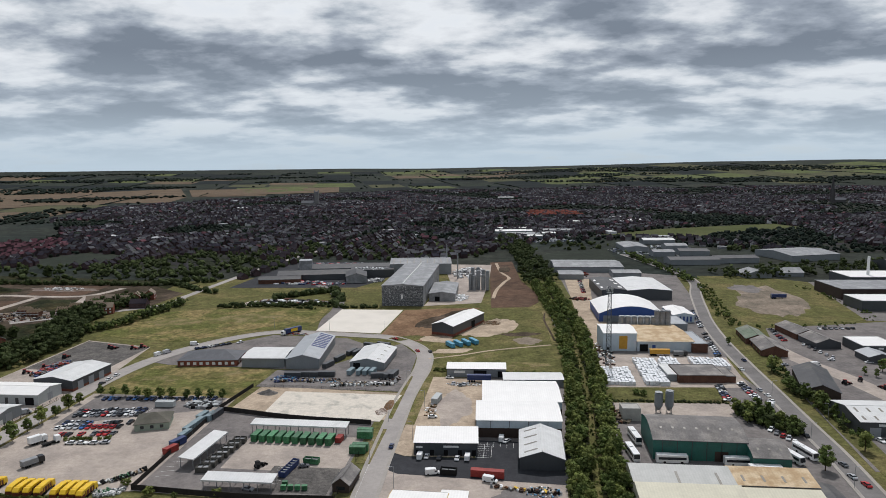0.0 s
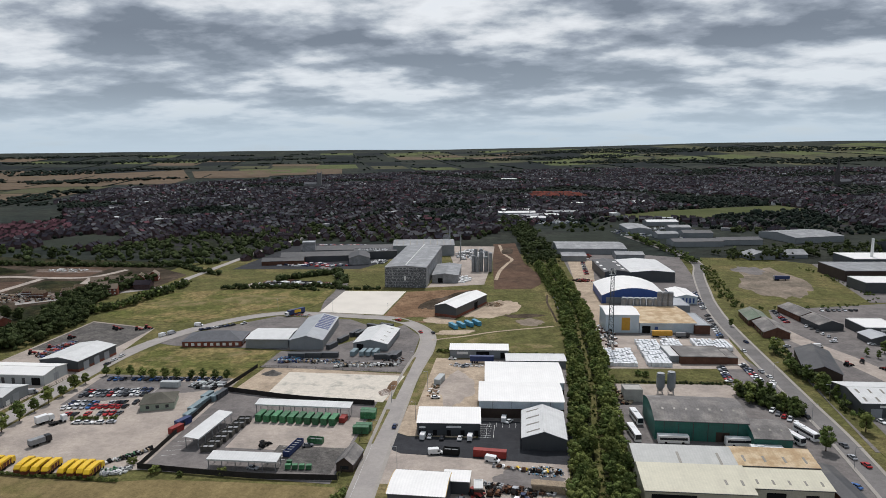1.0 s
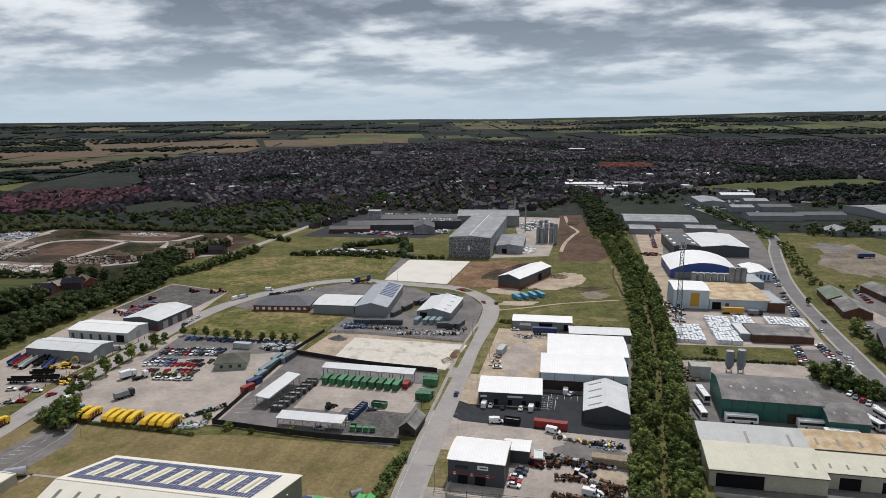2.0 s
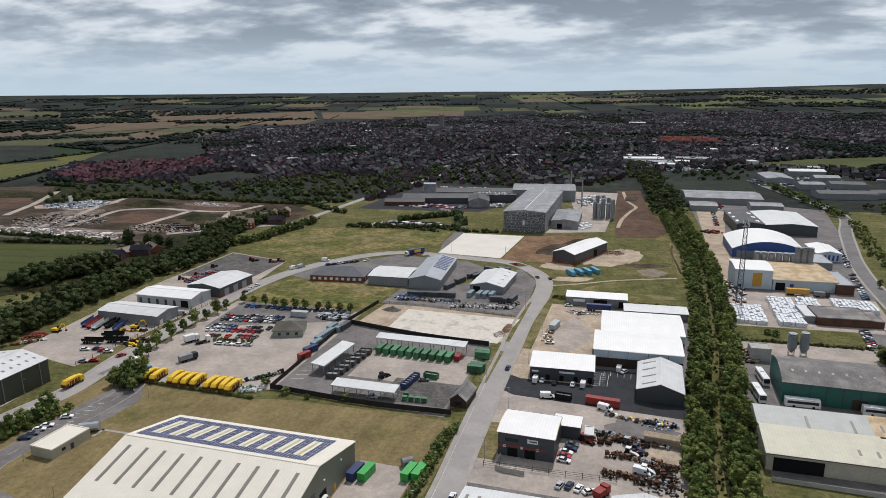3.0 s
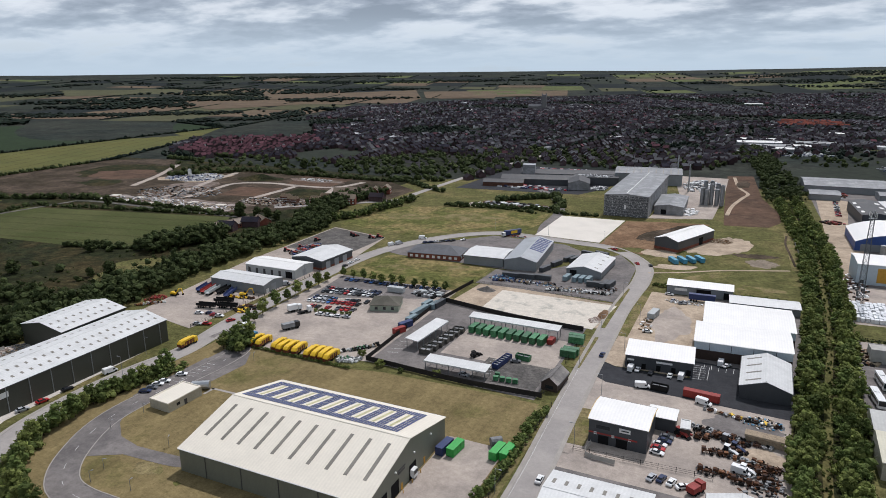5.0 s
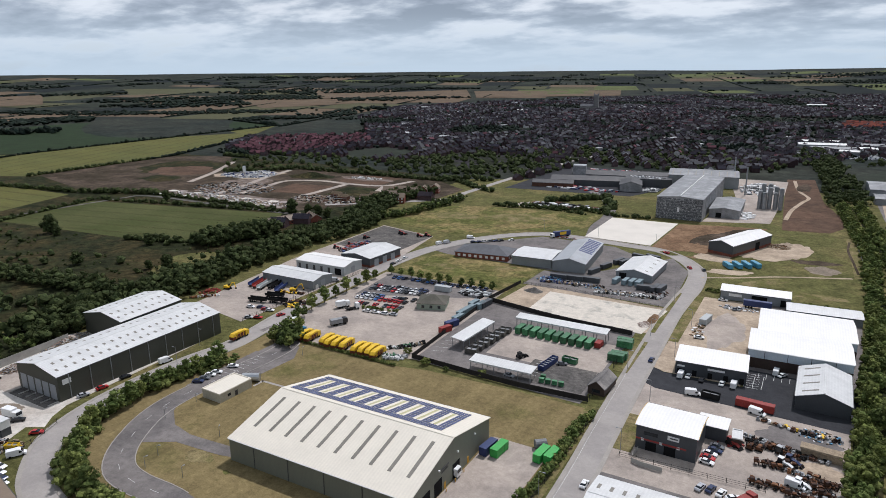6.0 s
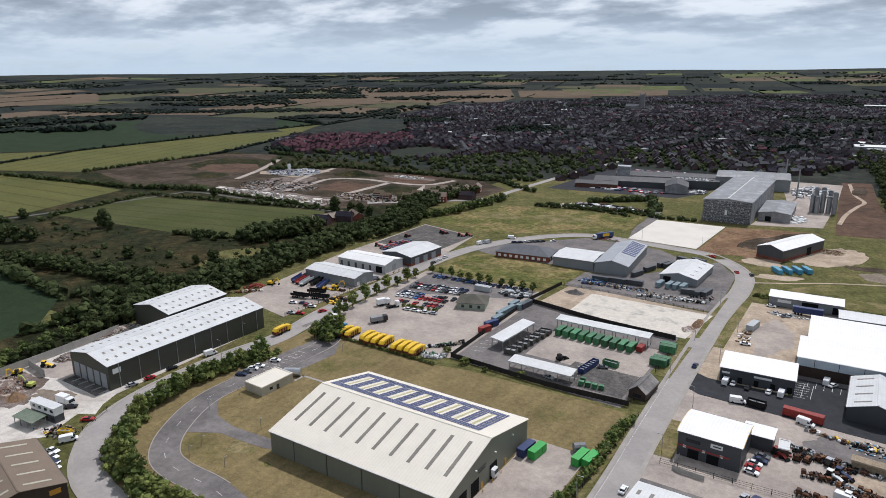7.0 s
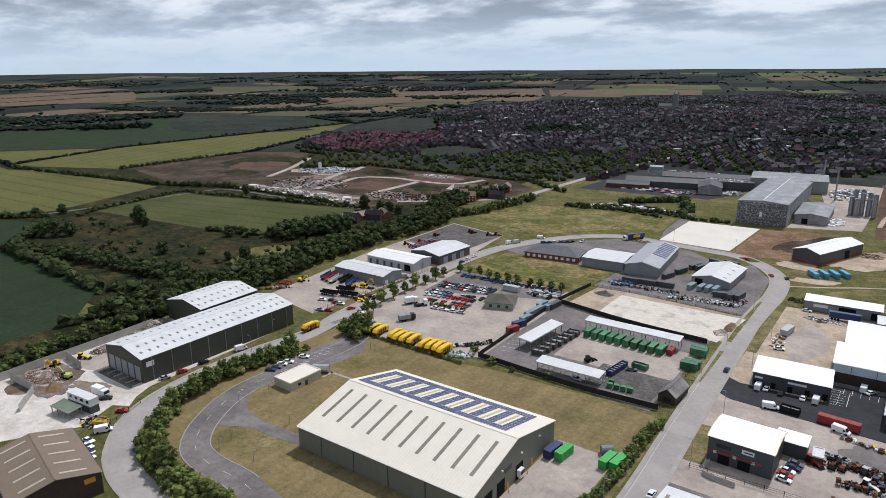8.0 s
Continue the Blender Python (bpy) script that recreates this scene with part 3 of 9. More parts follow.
blotch(-420, 570, 30, 10, 67, 0.068, RUBBLE_GROUND, "pale spoil on the building site")
blotch(-680, 540, 46, 50, 63, 0.05, SCRUB, "bare brown patch of stripped ground")
ribbon("road", smooth_line([(-1100, 190), (-800, 205), (-620, 210), (-578, 240), (-560, 370), (-545, 395), (-440, 396), (-370, 398)], 12), -2.2, 2.2, 0.06, GRAVEL, "narrow farm lane between hedges", "road")



def tramlines(poly, p, q, gap, label):
    """Pairs of wheel tracks through a crop, side by side from the edge p to q."""
    s = Shape()
    p, q = Vector(p), Vector(q)
    d = (q - p).normalized()
    n = Vector((-d.y, d.x))
    for k in range(-30, 31):
        for w in (-0.9, 0.9):
            run = [p + n * (k * gap + w) + d * (i * 6.0) for i in range(-80, 200)]
            for a, b in zip(run, run[1:]):
                if inside(a.x, a.y, poly) and inside(b.x, b.y, poly):
                    e = n * 0.3
                    s.add([(v.x, v.y, 0.034) for v in (a - e, b - e, b + e, a + e)], [(0, 1, 2, 3)])
    lone("tramlines", s, TRACK, label, "tramlines", kind="stuff")


# ---- the country beyond ----
TOWN = [(-545, 700), (-745, 650), (-870, 830), (-700, 950), (-980, 1300), (-1130, 1700), (-900, 2250), (-480, 2600), (300, 2800), (1000, 2700), (1750, 2500),
        (1900, 1100), (900, 820), (520, 880), (290, 880), (200, 1000), (60, 1000), (-6, 930), (-52, 800), (-120, 775), (-255, 780), (-272, 640), (-345, 622), (-440, 640), (-490, 690)]


def inside(x, y, poly):
    hit = False
    j = len(poly) - 1
    for i in range(len(poly)):
        (xi, yi), (xj, yj) = poly[i], poly[j]
        if (yi > y) != (yj > y) and x < (xj - xi) * (y - yi) / (yj - yi) + xi:
            hit = not hit
        j = i
    return hit


# open green places among the houses
PARKS = [([(-600, 745), (-572, 816), (-512, 803), (-478, 754), (-490, 712), (-540, 700)], "green playing field among the houses"),
         ([(126, 1075), (235, 1176), (390, 1255), (470, 1290), (500, 1201), (369, 1145), (255, 1037), (172, 1034)], "long green playing field before the town"),
         ([(700, 1180), (820, 1290), (900, 1250), (790, 1160)], "green meadow between town gardens")]
ESTATE = [(-725, 640), (-800, 767), (-840, 948), (-735, 986), (-620, 849), (-632, 723), (-650, 655)]

NEAR_FIELDS = [(-1500, 0), (-1500, 900), (-1200, 1120), (-960, 1080), (-860, 850), (-700, 950), (-540, 700), (-300, 700), (-200, 800), (0, 1000), (200, 1000),
               (520, 880), (900, 820), (900, 0)]


FIELD_EDGES = []


def build_far_fields():
    rng = random.Random(11)
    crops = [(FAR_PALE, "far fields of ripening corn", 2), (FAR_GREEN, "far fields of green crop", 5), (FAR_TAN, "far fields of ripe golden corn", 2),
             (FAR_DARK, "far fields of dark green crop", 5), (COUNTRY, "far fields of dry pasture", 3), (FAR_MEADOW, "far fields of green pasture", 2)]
    west, hill = [0, 0, 1, 1, 2, 2, 2, 3, 3, 3, 4], [0, 5, 5, 1, 1, 3, 4, 0]
    shapes = [Shape() for _ in crops]
    bag = [i for i, c in enumerate(crops) for _ in range(c[2])]
    a = radians(17)
    for iu in range(-26, 27):
        v = -400.0
        while v < 5200:
            step = rng.uniform(150, 330)
            u0, u1 = iu * 210 + rng.uniform(-30, 30), iu * 210 + 200 + rng.uniform(-40, 30)
            xm, ym = (u0 + u1) / 2 * math.cos(a) - v * math.sin(a), (u0 + u1) / 2 * math.sin(a) + v * math.cos(a)
            k = rng.choice(west if xm < -900 and math.hypot(xm, ym) < 3300 else hill if xm > 100 and ym > 2600 else bag)
            n = 5
            grid = []
            ok = True
            for i in range(n + 1):
                for j in range(n + 1):
                    u, w = u0 + (u1 - u0) * i / n, v + 6 + (step - 12) * j / n
                    x, y = u * math.cos(a) - w * math.sin(a), u * math.sin(a) + w * math.cos(a)
                    r = math.hypot(x, y)
                    if r > 4700 or r < 900 or y < 100 or inside(x, y, TOWN) or inside(x, y, NEAR_FIELDS):
                        ok = False
                        break
                    grid.append((x, y, far_height(x, y) + 0.6))
                if not ok:
                    break
            if ok:
                shapes[k].add(grid, [(i * (n + 1) + j, (i + 1) * (n + 1) + j, (i + 1) * (n + 1) + j + 1, i * (n + 1) + j + 1) for i in range(n) for j in range(n)])
            v += step
    # the larger fields that can be told apart
    wide = [(2, (-1898, 2256), (-1430, 2699), (-1191, 2285), (-1657, 1967)), (2, (-1356, 2628), (-801, 2926), (-702, 2562), (-1154, 2256)),
            (2, (-1522, 1806), (-1457, 1911), (-1353, 1773), (-1400, 1660)), (2, (-2866, 1093), (-2753, 1568), (-2236, 1269), (-2314, 878)),
            (2, (-1831, 1730), (-1572, 1964), (-1368, 1709), (-1474, 1484)), (2, (-2042, 2427), (-1960, 2300), (-1740, 2060), (-1659, 2038)),
            (0, (-2877, 2016), (-2494, 2360), (-2258, 2136), (-2457, 1747)), (5, (-1227, 2795), (-958, 2951), (-839, 2655), (-1062, 2474))]
    for k, *q in wide:
        n = 8
        grid = []
        for i in range(n + 1):
            for j in range(n + 1):
                u, w = i / n, j / n
                x, y = [q[0][c] * (1 - u) * (1 - w) + q[1][c] * u * (1 - w) + q[2][c] * u * w + q[3][c] * (1 - u) * w for c in (0, 1)]
                grid.append((x, y, far_height(x, y) + 1.6))
        shapes[k].add(grid, [(i * (n + 1) + j, (i + 1) * (n + 1) + j, (i + 1) * (n + 1) + j + 1, i * (n + 1) + j + 1) for i in range(n) for j in range(n)])
    FIELD_EDGES.extend(q for k, *q in wide)
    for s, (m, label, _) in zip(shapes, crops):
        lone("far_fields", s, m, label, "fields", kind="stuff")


build_far_fields()
TRACK = mat("wheel_track", (0.045, 0.040, 0.018), 0.95, vary=0.2, size=4, grain=0.6, bump=0.2)
tramlines([(-556, 268), (-572, 355), (-380, 395), (-352, 360), (-368, 300), (-415, 282)], (-572, 355), (-380, 395), 18, "wheel tracks through the green crop")
tramlines([(-1100, 180), (-1100, 360), (-880, 330), (-830, 358), (-622, 364), (-584, 250), (-606, 205)], (-1100, 180), (-606, 205), 24, "wheel tracks through the ripening corn")
tramlines([(-1150, 330), (-985, 520), (-1000, 1040), (-870, 830), (-778, 600), (-770, 410), (-915, 345)], (-778, 600), (-870, 830), 24, "wheel tracks through the long corn field")


# ---- buildings ----
def metal_sheet(name, col, rough=0.45, vary=0.08, ribs=0.0, col2=None, patch=0.6, metal=0.0, psize=9, streak=None):
    return mat(name, col, rough, metal, vary=vary, size=6, grain=0.6, col2=col2, patch=patch, psize=psize, bump=0.05, ribs=ribs, local=True, streak=streak)


ROOF_CREAM = metal_sheet("cream_roof", (0.71, 0.655, 0.55), 0.5, 0.045, 1.0)
ROOF_DULL_CREAM = metal_sheet("dull_cream_roof", (0.56, 0.53, 0.41), 0.6, 0.07, 1.0, (0.49, 0.46, 0.36))
ROOF_WHITE = metal_sheet("white_roof", (0.76, 0.745, 0.715), 0.5, 0.05, 1.0)
ROOF_PALE = metal_sheet("pale_grey_roof", (0.60, 0.60, 0.585), 0.5, 0.08, 1.0, (0.52, 0.52, 0.505))
ROOF_GREY = metal_sheet("grey_roof", (0.34, 0.355, 0.37), 0.5, 0.08, 1.0, (0.29, 0.30, 0.31))
ROOF_OFFWHITE = metal_sheet("offwhite_roof", (0.44, 0.44, 0.415), 0.6, 0.08, 1.0, (0.38, 0.38, 0.36))
ROOF_WORN = metal_sheet("weathered_sheet_roof", (0.215, 0.22, 0.225), 0.65, 0.14, 1.0, (0.30, 0.305, 0.31), 0.55, streak=(1, 0.15, 1))
ROOF_DARK = metal_sheet("dark_cement_roof", (0.1823, 0.1716, 0.1638), 0.8, 0.2, 1.2, (0.27, 0.2508, 0.2304), 0.55)
ROOF_BLACK = metal_sheet("black_roof", (0.06, 0.06, 0.063), 0.6, 0.15, 1.0, (0.09, 0.085, 0.08))
ROOF_TAN = metal_sheet("rusty_tan_roof", (0.42, 0.29, 0.155), 0.7, 0.14, 1.0, (0.50, 0.39, 0.25), 0.5, psize=6)
ROOF_BROWN = metal_sheet("brown_roof", (0.185, 0.140, 0.100), 0.6, 0.08, 1.0)
ROOF_OLIVE = metal_sheet("dark_olive_tiles", (0.105, 0.10, 0.082), 0.8, 0.15, 0.4, (0.13, 0.12, 0.10), 0.55)
ROOF_GREENISH = metal_sheet("mossy_green_roof", (0.165, 0.20, 0.15), 0.8, 0.18, 1.2, (0.21, 0.21, 0.18), 0.55)
WALL_OLIVE = metal_sheet("olive_grey_cladding", (0.155, 0.160, 0.125), 0.55, 0.07, 0.5, streak=(1, 1, 0.2))
WALL_DARK = metal_sheet("dark_olive_cladding", (0.046, 0.048, 0.036), 0.5, 0.1, 0.5)
WALL_SLATE = metal_sheet("slate_cladding", (0.052, 0.057, 0.064), 0.5, 0.1, 0.5)
WALL_PALE = metal_sheet("pale_cladding", (0.40, 0.42, 0.42), 0.5, 0.07, 0.5)
WALL_GREY = metal_sheet("grey_cladding", (0.21, 0.225, 0.235), 0.5, 0.08, 0.5)
WALL_BLUEWHITE = metal_sheet("pale_blue_cladding", (0.46, 0.53, 0.58), 0.5, 0.07, 0.5, (0.55, 0.58, 0.60))
WALL_GREEN = metal_sheet("dark_green_cladding", (0.018, 0.115, 0.092), 0.55, 0.14, 0.6, (0.03, 0.09, 0.075))
WALL_CREAM = metal_sheet("cream_wall", (0.42, 0.39, 0.31), 0.7, 0.12, 0.5)
WALL_BLUE = metal_sheet("blue_cladding", (0.030, 0.075, 0.26), 0.5, 0.1, 0.5)
WALL_SAGE = metal_sheet("sage_green_wall", (0.27, 0.31, 0.25), 0.6, 0.07)
WALL_BROWN = metal_sheet("dark_brown_wall", (0.050, 0.034, 0.027), 0.7, 0.15, 0.5)
BRICK = mat("red_brick", (0.22, 0.075, 0.052), 0.85, vary=0.22, size=3, grain=0.25, col2=(0.17, 0.07, 0.05), patch=0.5, psize=4, bump=0.3, local=True)
DARK_BRICK = mat("dark_brick", (0.115, 0.06, 0.043), 0.85, vary=0.22, size=3, grain=0.25, bump=0.3, local=True)
SLATE = mat("slate_roof_tiles", (0.105, 0.108, 0.118), 0.7, vary=0.15, size=4, grain=0.4, bump=0.3, local=True, ribs=0.35)
MOTTLED = mat("peeling_panels", (0.115, 0.118, 0.125), 0.8, vary=0.3, size=2.2, grain=0.7, col2=(0.42, 0.42, 0.41), patch=0.585, psize=1.1, bump=0.2, local=True)
PANEL_GREY = mat("weathered_panels", (0.30, 0.30, 0.305), 0.75, vary=0.18, size=5, grain=0.5, col2=(0.21, 0.21, 0.215), patch=0.5, psize=6, bump=0.2, local=True)
SKYLIGHT = mat("grimy_rooflight", (0.19, 0.175, 0.145), 0.45, vary=0.15, size=3, grain=0.4, bump=0.05, local=True)
SKYLIGHT_OLIVE = mat("algae_stained_rooflight", (0.42, 0.39, 0.20), 0.5, vary=0.2, size=2, grain=0.4, bump=0.05, local=True)
TRIM_WHITE = mat("white_trim", (0.72, 0.72, 0.70), 0.5, vary=0.06, size=3, grain=0.3, bump=0)
TRIM_DARK = mat("dark_trim", (0.045, 0.045, 0.047), 0.5, vary=0.1, size=3, grain=0.3, bump=0)
TRIM_RED = mat("red_trim", (0.30, 0.035, 0.03), 0.5, vary=0.1, size=3, grain=0.3, bump=0)
GOLD_TRIM = mat("gold_trim", (0.52, 0.36, 0.10), 0.5, vary=0.1, size=3, grain=0.3, bump=0)
ORANGE_SIGN = mat("orange_sign", (0.50, 0.24, 0.03), 0.5, vary=0.1, size=1, grain=0.3, bump=0, local=True)
DOOR_GREY = mat("grey_roller_door", (0.27, 0.285, 0.30), 0.5, vary=0.06, size=2, grain=0.3, bump=0.05, local=True)
# Black panel for open doorways; the dark inside is put into its colour.
DOOR_DARK = mat("dark_doorway", (0.012, 0.012, 0.013), 0.8, vary=0.1, size=2, grain=0.3, bump=0)
DOOR_YELLOW = mat("ochre_door", (0.50, 0.27, 0.035), 0.6, vary=0.12, size=2, grain=0.3, bump=0.05, local=True)
GLASS = mat("window_glass", (0.02, 0.024, 0.03), 0.06, vary=0.2, size=3, grain=0.5, bump=0)
# Cell colour lightened with some of the sky's reflection painted in.
SOLAR = mat("solar_cells", (0.075, 0.085, 0.17), 0.2, vary=0.15, size=2, grain=0.3, bump=0, rand=0.15)
ALU = mat("brushed_metal", (0.50, 0.51, 0.52), 0.35, 0.8, vary=0.1, size=2, grain=0.3, bump=0.03)
STEEL = mat("galvanised_steel", (0.30, 0.31, 0.32), 0.45, 0.6, vary=0.15, size=2, grain=0.3, bump=0.05)


def gable(w, eave, ridge, lean=0.0):
    return [(-w / 2, 0), (w / 2, 0), (w / 2, eave), (lean, ridge), (-w / 2, eave)]


def arch(w, eave, ridge, n=10):
    top = []
    for i in range(n + 1):
        a = i / n
        top.append((w / 2 - a * w, eave + (ridge - eave) * (1 - (2 * a - 1) ** 2)))
    return [(-w / 2, 0), (w / 2, 0)] + top


def roof_shell(outline, y0, y1, axis, thick=0.16, over=0.35):
    """The roof skin over the upper edge of an outline, with its own thickness."""
    top = outline[2:]
    first, last = Vector(top[0]), Vector(top[-1])
    d0 = (Vector(top[0]) - Vector(top[1])).normalized() * over
    d1 = (Vector(top[-1]) - Vector(top[-2])).normalized() * over
    line = [first + d0] + [Vector(p) for p in top[1:-1]] + [last + d1]
    up = [(p.x, p.y + 0.02 + thick) for p in line]
    low = [(p.x, p.y + 0.02) for p in reversed(line)]
    return Shape().prism(up + low, y0 - over, y1 + over, axis)


def on_slope(shape_of, across0, across1, outline, along0, along1, axis, proud, thick=0.05):
    """A flat panel lying on a roof slope between two places across it."""
    def h(a):
        top = outline[2:]
        for (a0, b0), (a1, b1) in zip(top, top[1:]):
            if min(a0, a1) - 1e-6 <= a <= max(a0, a1) + 1e-6:
                return b0 + (b1 - b0) * (a - a0) / (a1 - a0)
        return top[-1][1]
    h0, h1 = h(across0) + 0.18 + proud, h(across1) + 0.18 + proud
    return shape_of.prism([(across0, h0 - 0.02), (across1, h1 - 0.02), (across1, h1 + thick), (across0, h0 + thick)], along0, along1, axis)


def wall_panel(side, w, d, a, width, z0, z1, deep=0.08):
    """A door, window or sign standing proud on one side of a building: s, n, e or w, centred at a along that side."""
    s = Shape()
    if side in "sn":
        y = (-d / 2 - deep, -d / 2 + 0.02) if side == "s" else (d / 2 - 0.02, d / 2 + deep)
        return s.box(a - width / 2, y[0], z0, a + width / 2, y[1], z1)
    x = (w / 2 - 0.02, w / 2 + deep) if side == "e" else (-w / 2 - deep, -w / 2 + 0.02)
    return s.box(x[0], a - width / 2, z0, x[1], a + width / 2, z1)


def shed(name, label, x, y, w, d, turn, eave, ridge, run, wall, roof, category="warehouse", form="gable", lean=0.0, base=None, base_h=1.2,
         lights=(), light_mat=None, ridge_cap=True, gutters=True, doors=(), pipes=0, group=""):
    """A works shed. run: the axis its ridge follows. lights: (slope, count, from, to, width, start, end) strips up a slope. doors: (side, at, width, z0, z1, material, name)."""
    t = thing(name, label, category, pose(x, y, 0, 0, 0, turn), group)
    span, length = (w, d) if run == "y" else (d, w)
    outline = (arch(span, eave, ridge) if form == "arch" else gable(span, eave, ridge, lean))
    part("wall", Shape().prism(outline, -length / 2, length / 2, run), wall, t)
    rf = part("roof", roof_shell(outline, -length / 2, length / 2, run), roof, t)
    if base:
        part("plinth", Shape().box(-w / 2 - 0.06, -d / 2 - 0.06, 0, w / 2 + 0.06, d / 2 + 0.06, base_h), base, t)
    if ridge_cap and form == "gable":
        part("ridge_cap", Shape().prism([(lean - 0.35, ridge + 0.12), (lean + 0.35, ridge + 0.12), (lean + 0.3, ridge + 0.24), (lean, ridge + 0.30), (lean - 0.3, ridge + 0.24)], -length / 2, length / 2, run), roof, rf)
    if gutters:
        for s in (-1, 1):
            a = s * (span / 2 + 0.42)
            part("gutter", Shape().prism([(a - 0.12, eave - 0.12), (a + 0.12, eave - 0.12), (a + 0.12, eave + 0.08), (a - 0.12, eave + 0.08)], -length / 2, length / 2, run), TRIM_WHITE if wall in (WALL_PALE, WALL_BLUEWHITE, WALL_OLIVE) else TRIM_DARK, t)
    for slope, count, f0, f1, width, s0, s1 in lights:
        for i in range(count):
            c = -length / 2 + length * (s0 + (s1 - s0) * (i + 0.5) / count)
            a0, a1 = slope * span / 2 * (1 - f0), slope * span / 2 * (1 - f1)
            part("skylight", on_slope(Shape(), min(a0, a1), max(a0, a1), outline, c - width / 2, c + width / 2, run, 0.01), light_mat or SKYLIGHT, rf)
    for side, a, width, z0, z1, m, nm in doors:
        part(nm, wall_panel(side, w, d, a, width, z0, z1), m, t)
    for i in range(pipes):
        a = -d / 2 + d * (i + 0.5) / pipes
        part("downpipe", Shape().box(w / 2 + 0.02, a - 0.12, 0, w / 2 + 0.26, a + 0.12, eave), STEEL, t)
    return t


def flat_block(name, label, x, y, w, d, turn, h, wall, roof, category="building", doors=(), parapet=0.35, group=""):
    t = thing(name, label, category, pose(x, y, 0, 0, 0, turn), group)
    part("wall", Shape().box(-w / 2, -d / 2, 0, w / 2, d / 2, h), wall, t)
    part("roof", Shape().box(-w / 2 + 0.3, -d / 2 + 0.3, h - 0.1, w / 2 - 0.3, d / 2 - 0.3, h + 0.12), roof, t)
    p = Shape()
    for b in ((-w / 2 - .05, -d / 2 - .05, w / 2 + .05, -d / 2 + .3), (-w / 2 - .05, d / 2 - .3, w / 2 + .05, d / 2 + .05), (-w / 2 - .05, -d / 2 + .3, -w / 2 + .3, d / 2 - .3), (w / 2 - .3, -d / 2 + .3, w / 2 + .05, d / 2 - .3)):
        p.box(b[0], b[1], h - 0.05, b[2], b[3], h + parapet)
    part("parapet", p, roof, t)
    for side, a, width, z0, z1, m, nm in doors:
        part(nm, wall_panel(side, w, d, a, width, z0, z1), m, t)
    return t


def hip(name, label, x, y, w, d, turn, eave, ridge, wall, roof, category="building", doors=(), over=0.5):
    t = thing(name, label, category, pose(x, y, 0, 0, 0, turn))
    part("wall", Shape().box(-w / 2, -d / 2, 0, w / 2, d / 2, eave), wall, t)
    a, b = w / 2 + over, d / 2 + over
    k = min(a, b)
    rx, ry = max(0.05, a - k), max(0.05, b - k)
    pts = [(-a, -b, eave), (a, -b, eave), (a, b, eave), (-a, b, eave), (-a, -b, eave + .18), (a, -b, eave + .18), (a, b, eave + .18), (-a, b, eave + .18)]
    pts += [(-rx, -ry, ridge), (rx, ry, ridge)]
    faces = [(3, 2, 1, 0), (0, 1, 5, 4), (1, 2, 6, 5), (2, 3, 7, 6), (3, 0, 4, 7)]
    if a >= b:
        faces += [(4, 5, 9, 8), (5, 6, 9), (6, 7, 8, 9), (7, 4, 8)]
    else:
        faces += [(4, 5, 8), (5, 6, 9, 8), (6, 7, 9), (7, 4, 8, 9)]
    part("roof", Shape().add(pts, faces), roof, t)
    for side, p, width, z0, z1, m, nm in doors:
        part(nm, wall_panel(side, w, d, p, width, z0, z1), m, t)
    return t


def rows_of(side, start, step, n, width, z0, z1, m, nm):
    return [(side, start + step * i, width, z0, z1, m, nm) for i in range(n)]


# the cream shed with its solar array
cream = shed("warehouse", "large cream-roofed olive warehouse with solar panels, on a dry lawn", -113.2, 145.6, 63.6, 47.6, 0.8, 7.5, 13.2, "x", WALL_OLIVE, ROOF_CREAM,
             lights=[(-1, 10, 0.27, 0.85, 1.1, 0.02, 0.979)], pipes=0,
             doors=[("e", -15.5, 4.0, 0, 4.6, DOOR_DARK, "doorway"), ("e", -9.0, 4.2, 0, 4.6, DOOR_DARK, "doorway"), ("e", 1.5, 4.2, 0, 4.6, DOOR_DARK, "doorway"),
                    ("e", -5.2, 1.0, 0, 2.1, DOOR_YELLOW, "door"), ("e", 9.0, 1.0, 0, 2.1, DOOR_YELLOW, "door")] + rows_of("s", -22, 13, 4, 0.3, 0, 7.2, TRIM_DARK, "downpipe"))


def solar_array():
    """Blocks of panels up the back slope, with white gaps and rooflights between, and a row along the top and foot."""
    outline = gable(47.6, 7.5, 13.2)
    roof = [c for c in cream.children if c.name.startswith("roof")][0]

    def panel(a, x):
        part("solar_panel", on_slope(Shape(), a, a + 3.0, outline, x, x + 0.78, "x", 0.08), SOLAR, roof)
    for i in range(10):
        c = -30.2 + i * 6.02
        for k in range(3):
            for j in range(6):
                panel(2.0 + j * 3.34, c + k * 1.0)
        if i < 9:
            part("skylight", on_slope(Shape(), 5.6, 18.2, outline, c + 4.0, c + 4.9, "x", 0.01), SKYLIGHT_OLIVE, roof)
            for k in range(3):
                panel(2.0, c + 3.02 + k * 1.0)
                panel(18.7, c + 3.02 + k * 1.0)


solar_array()
for k in range(2):
    part("sign_bar", Shape().box(31.85, -7.4 + 0.4 * k, 6.6 - 0.9 * k, 31.95, -3.0 - 0.3 * k, 7.1 - 0.9 * k), TRIM_DARK, cream)
for y0 in (-9.0, 2.0, 13.0):
    part("wall_lamp", Shape().box(31.8, y0, 7.4, 32.3, y0 + 0.5, 7.8), TRIM_WHITE, cream)
for y0 in (-12.2, -6.6, -1.2, 4.2):
    part("bollard", Shape().tube(33.0, y0, 0, 1.1, 0.14, 0.14, 8), DOOR_YELLOW, cream)

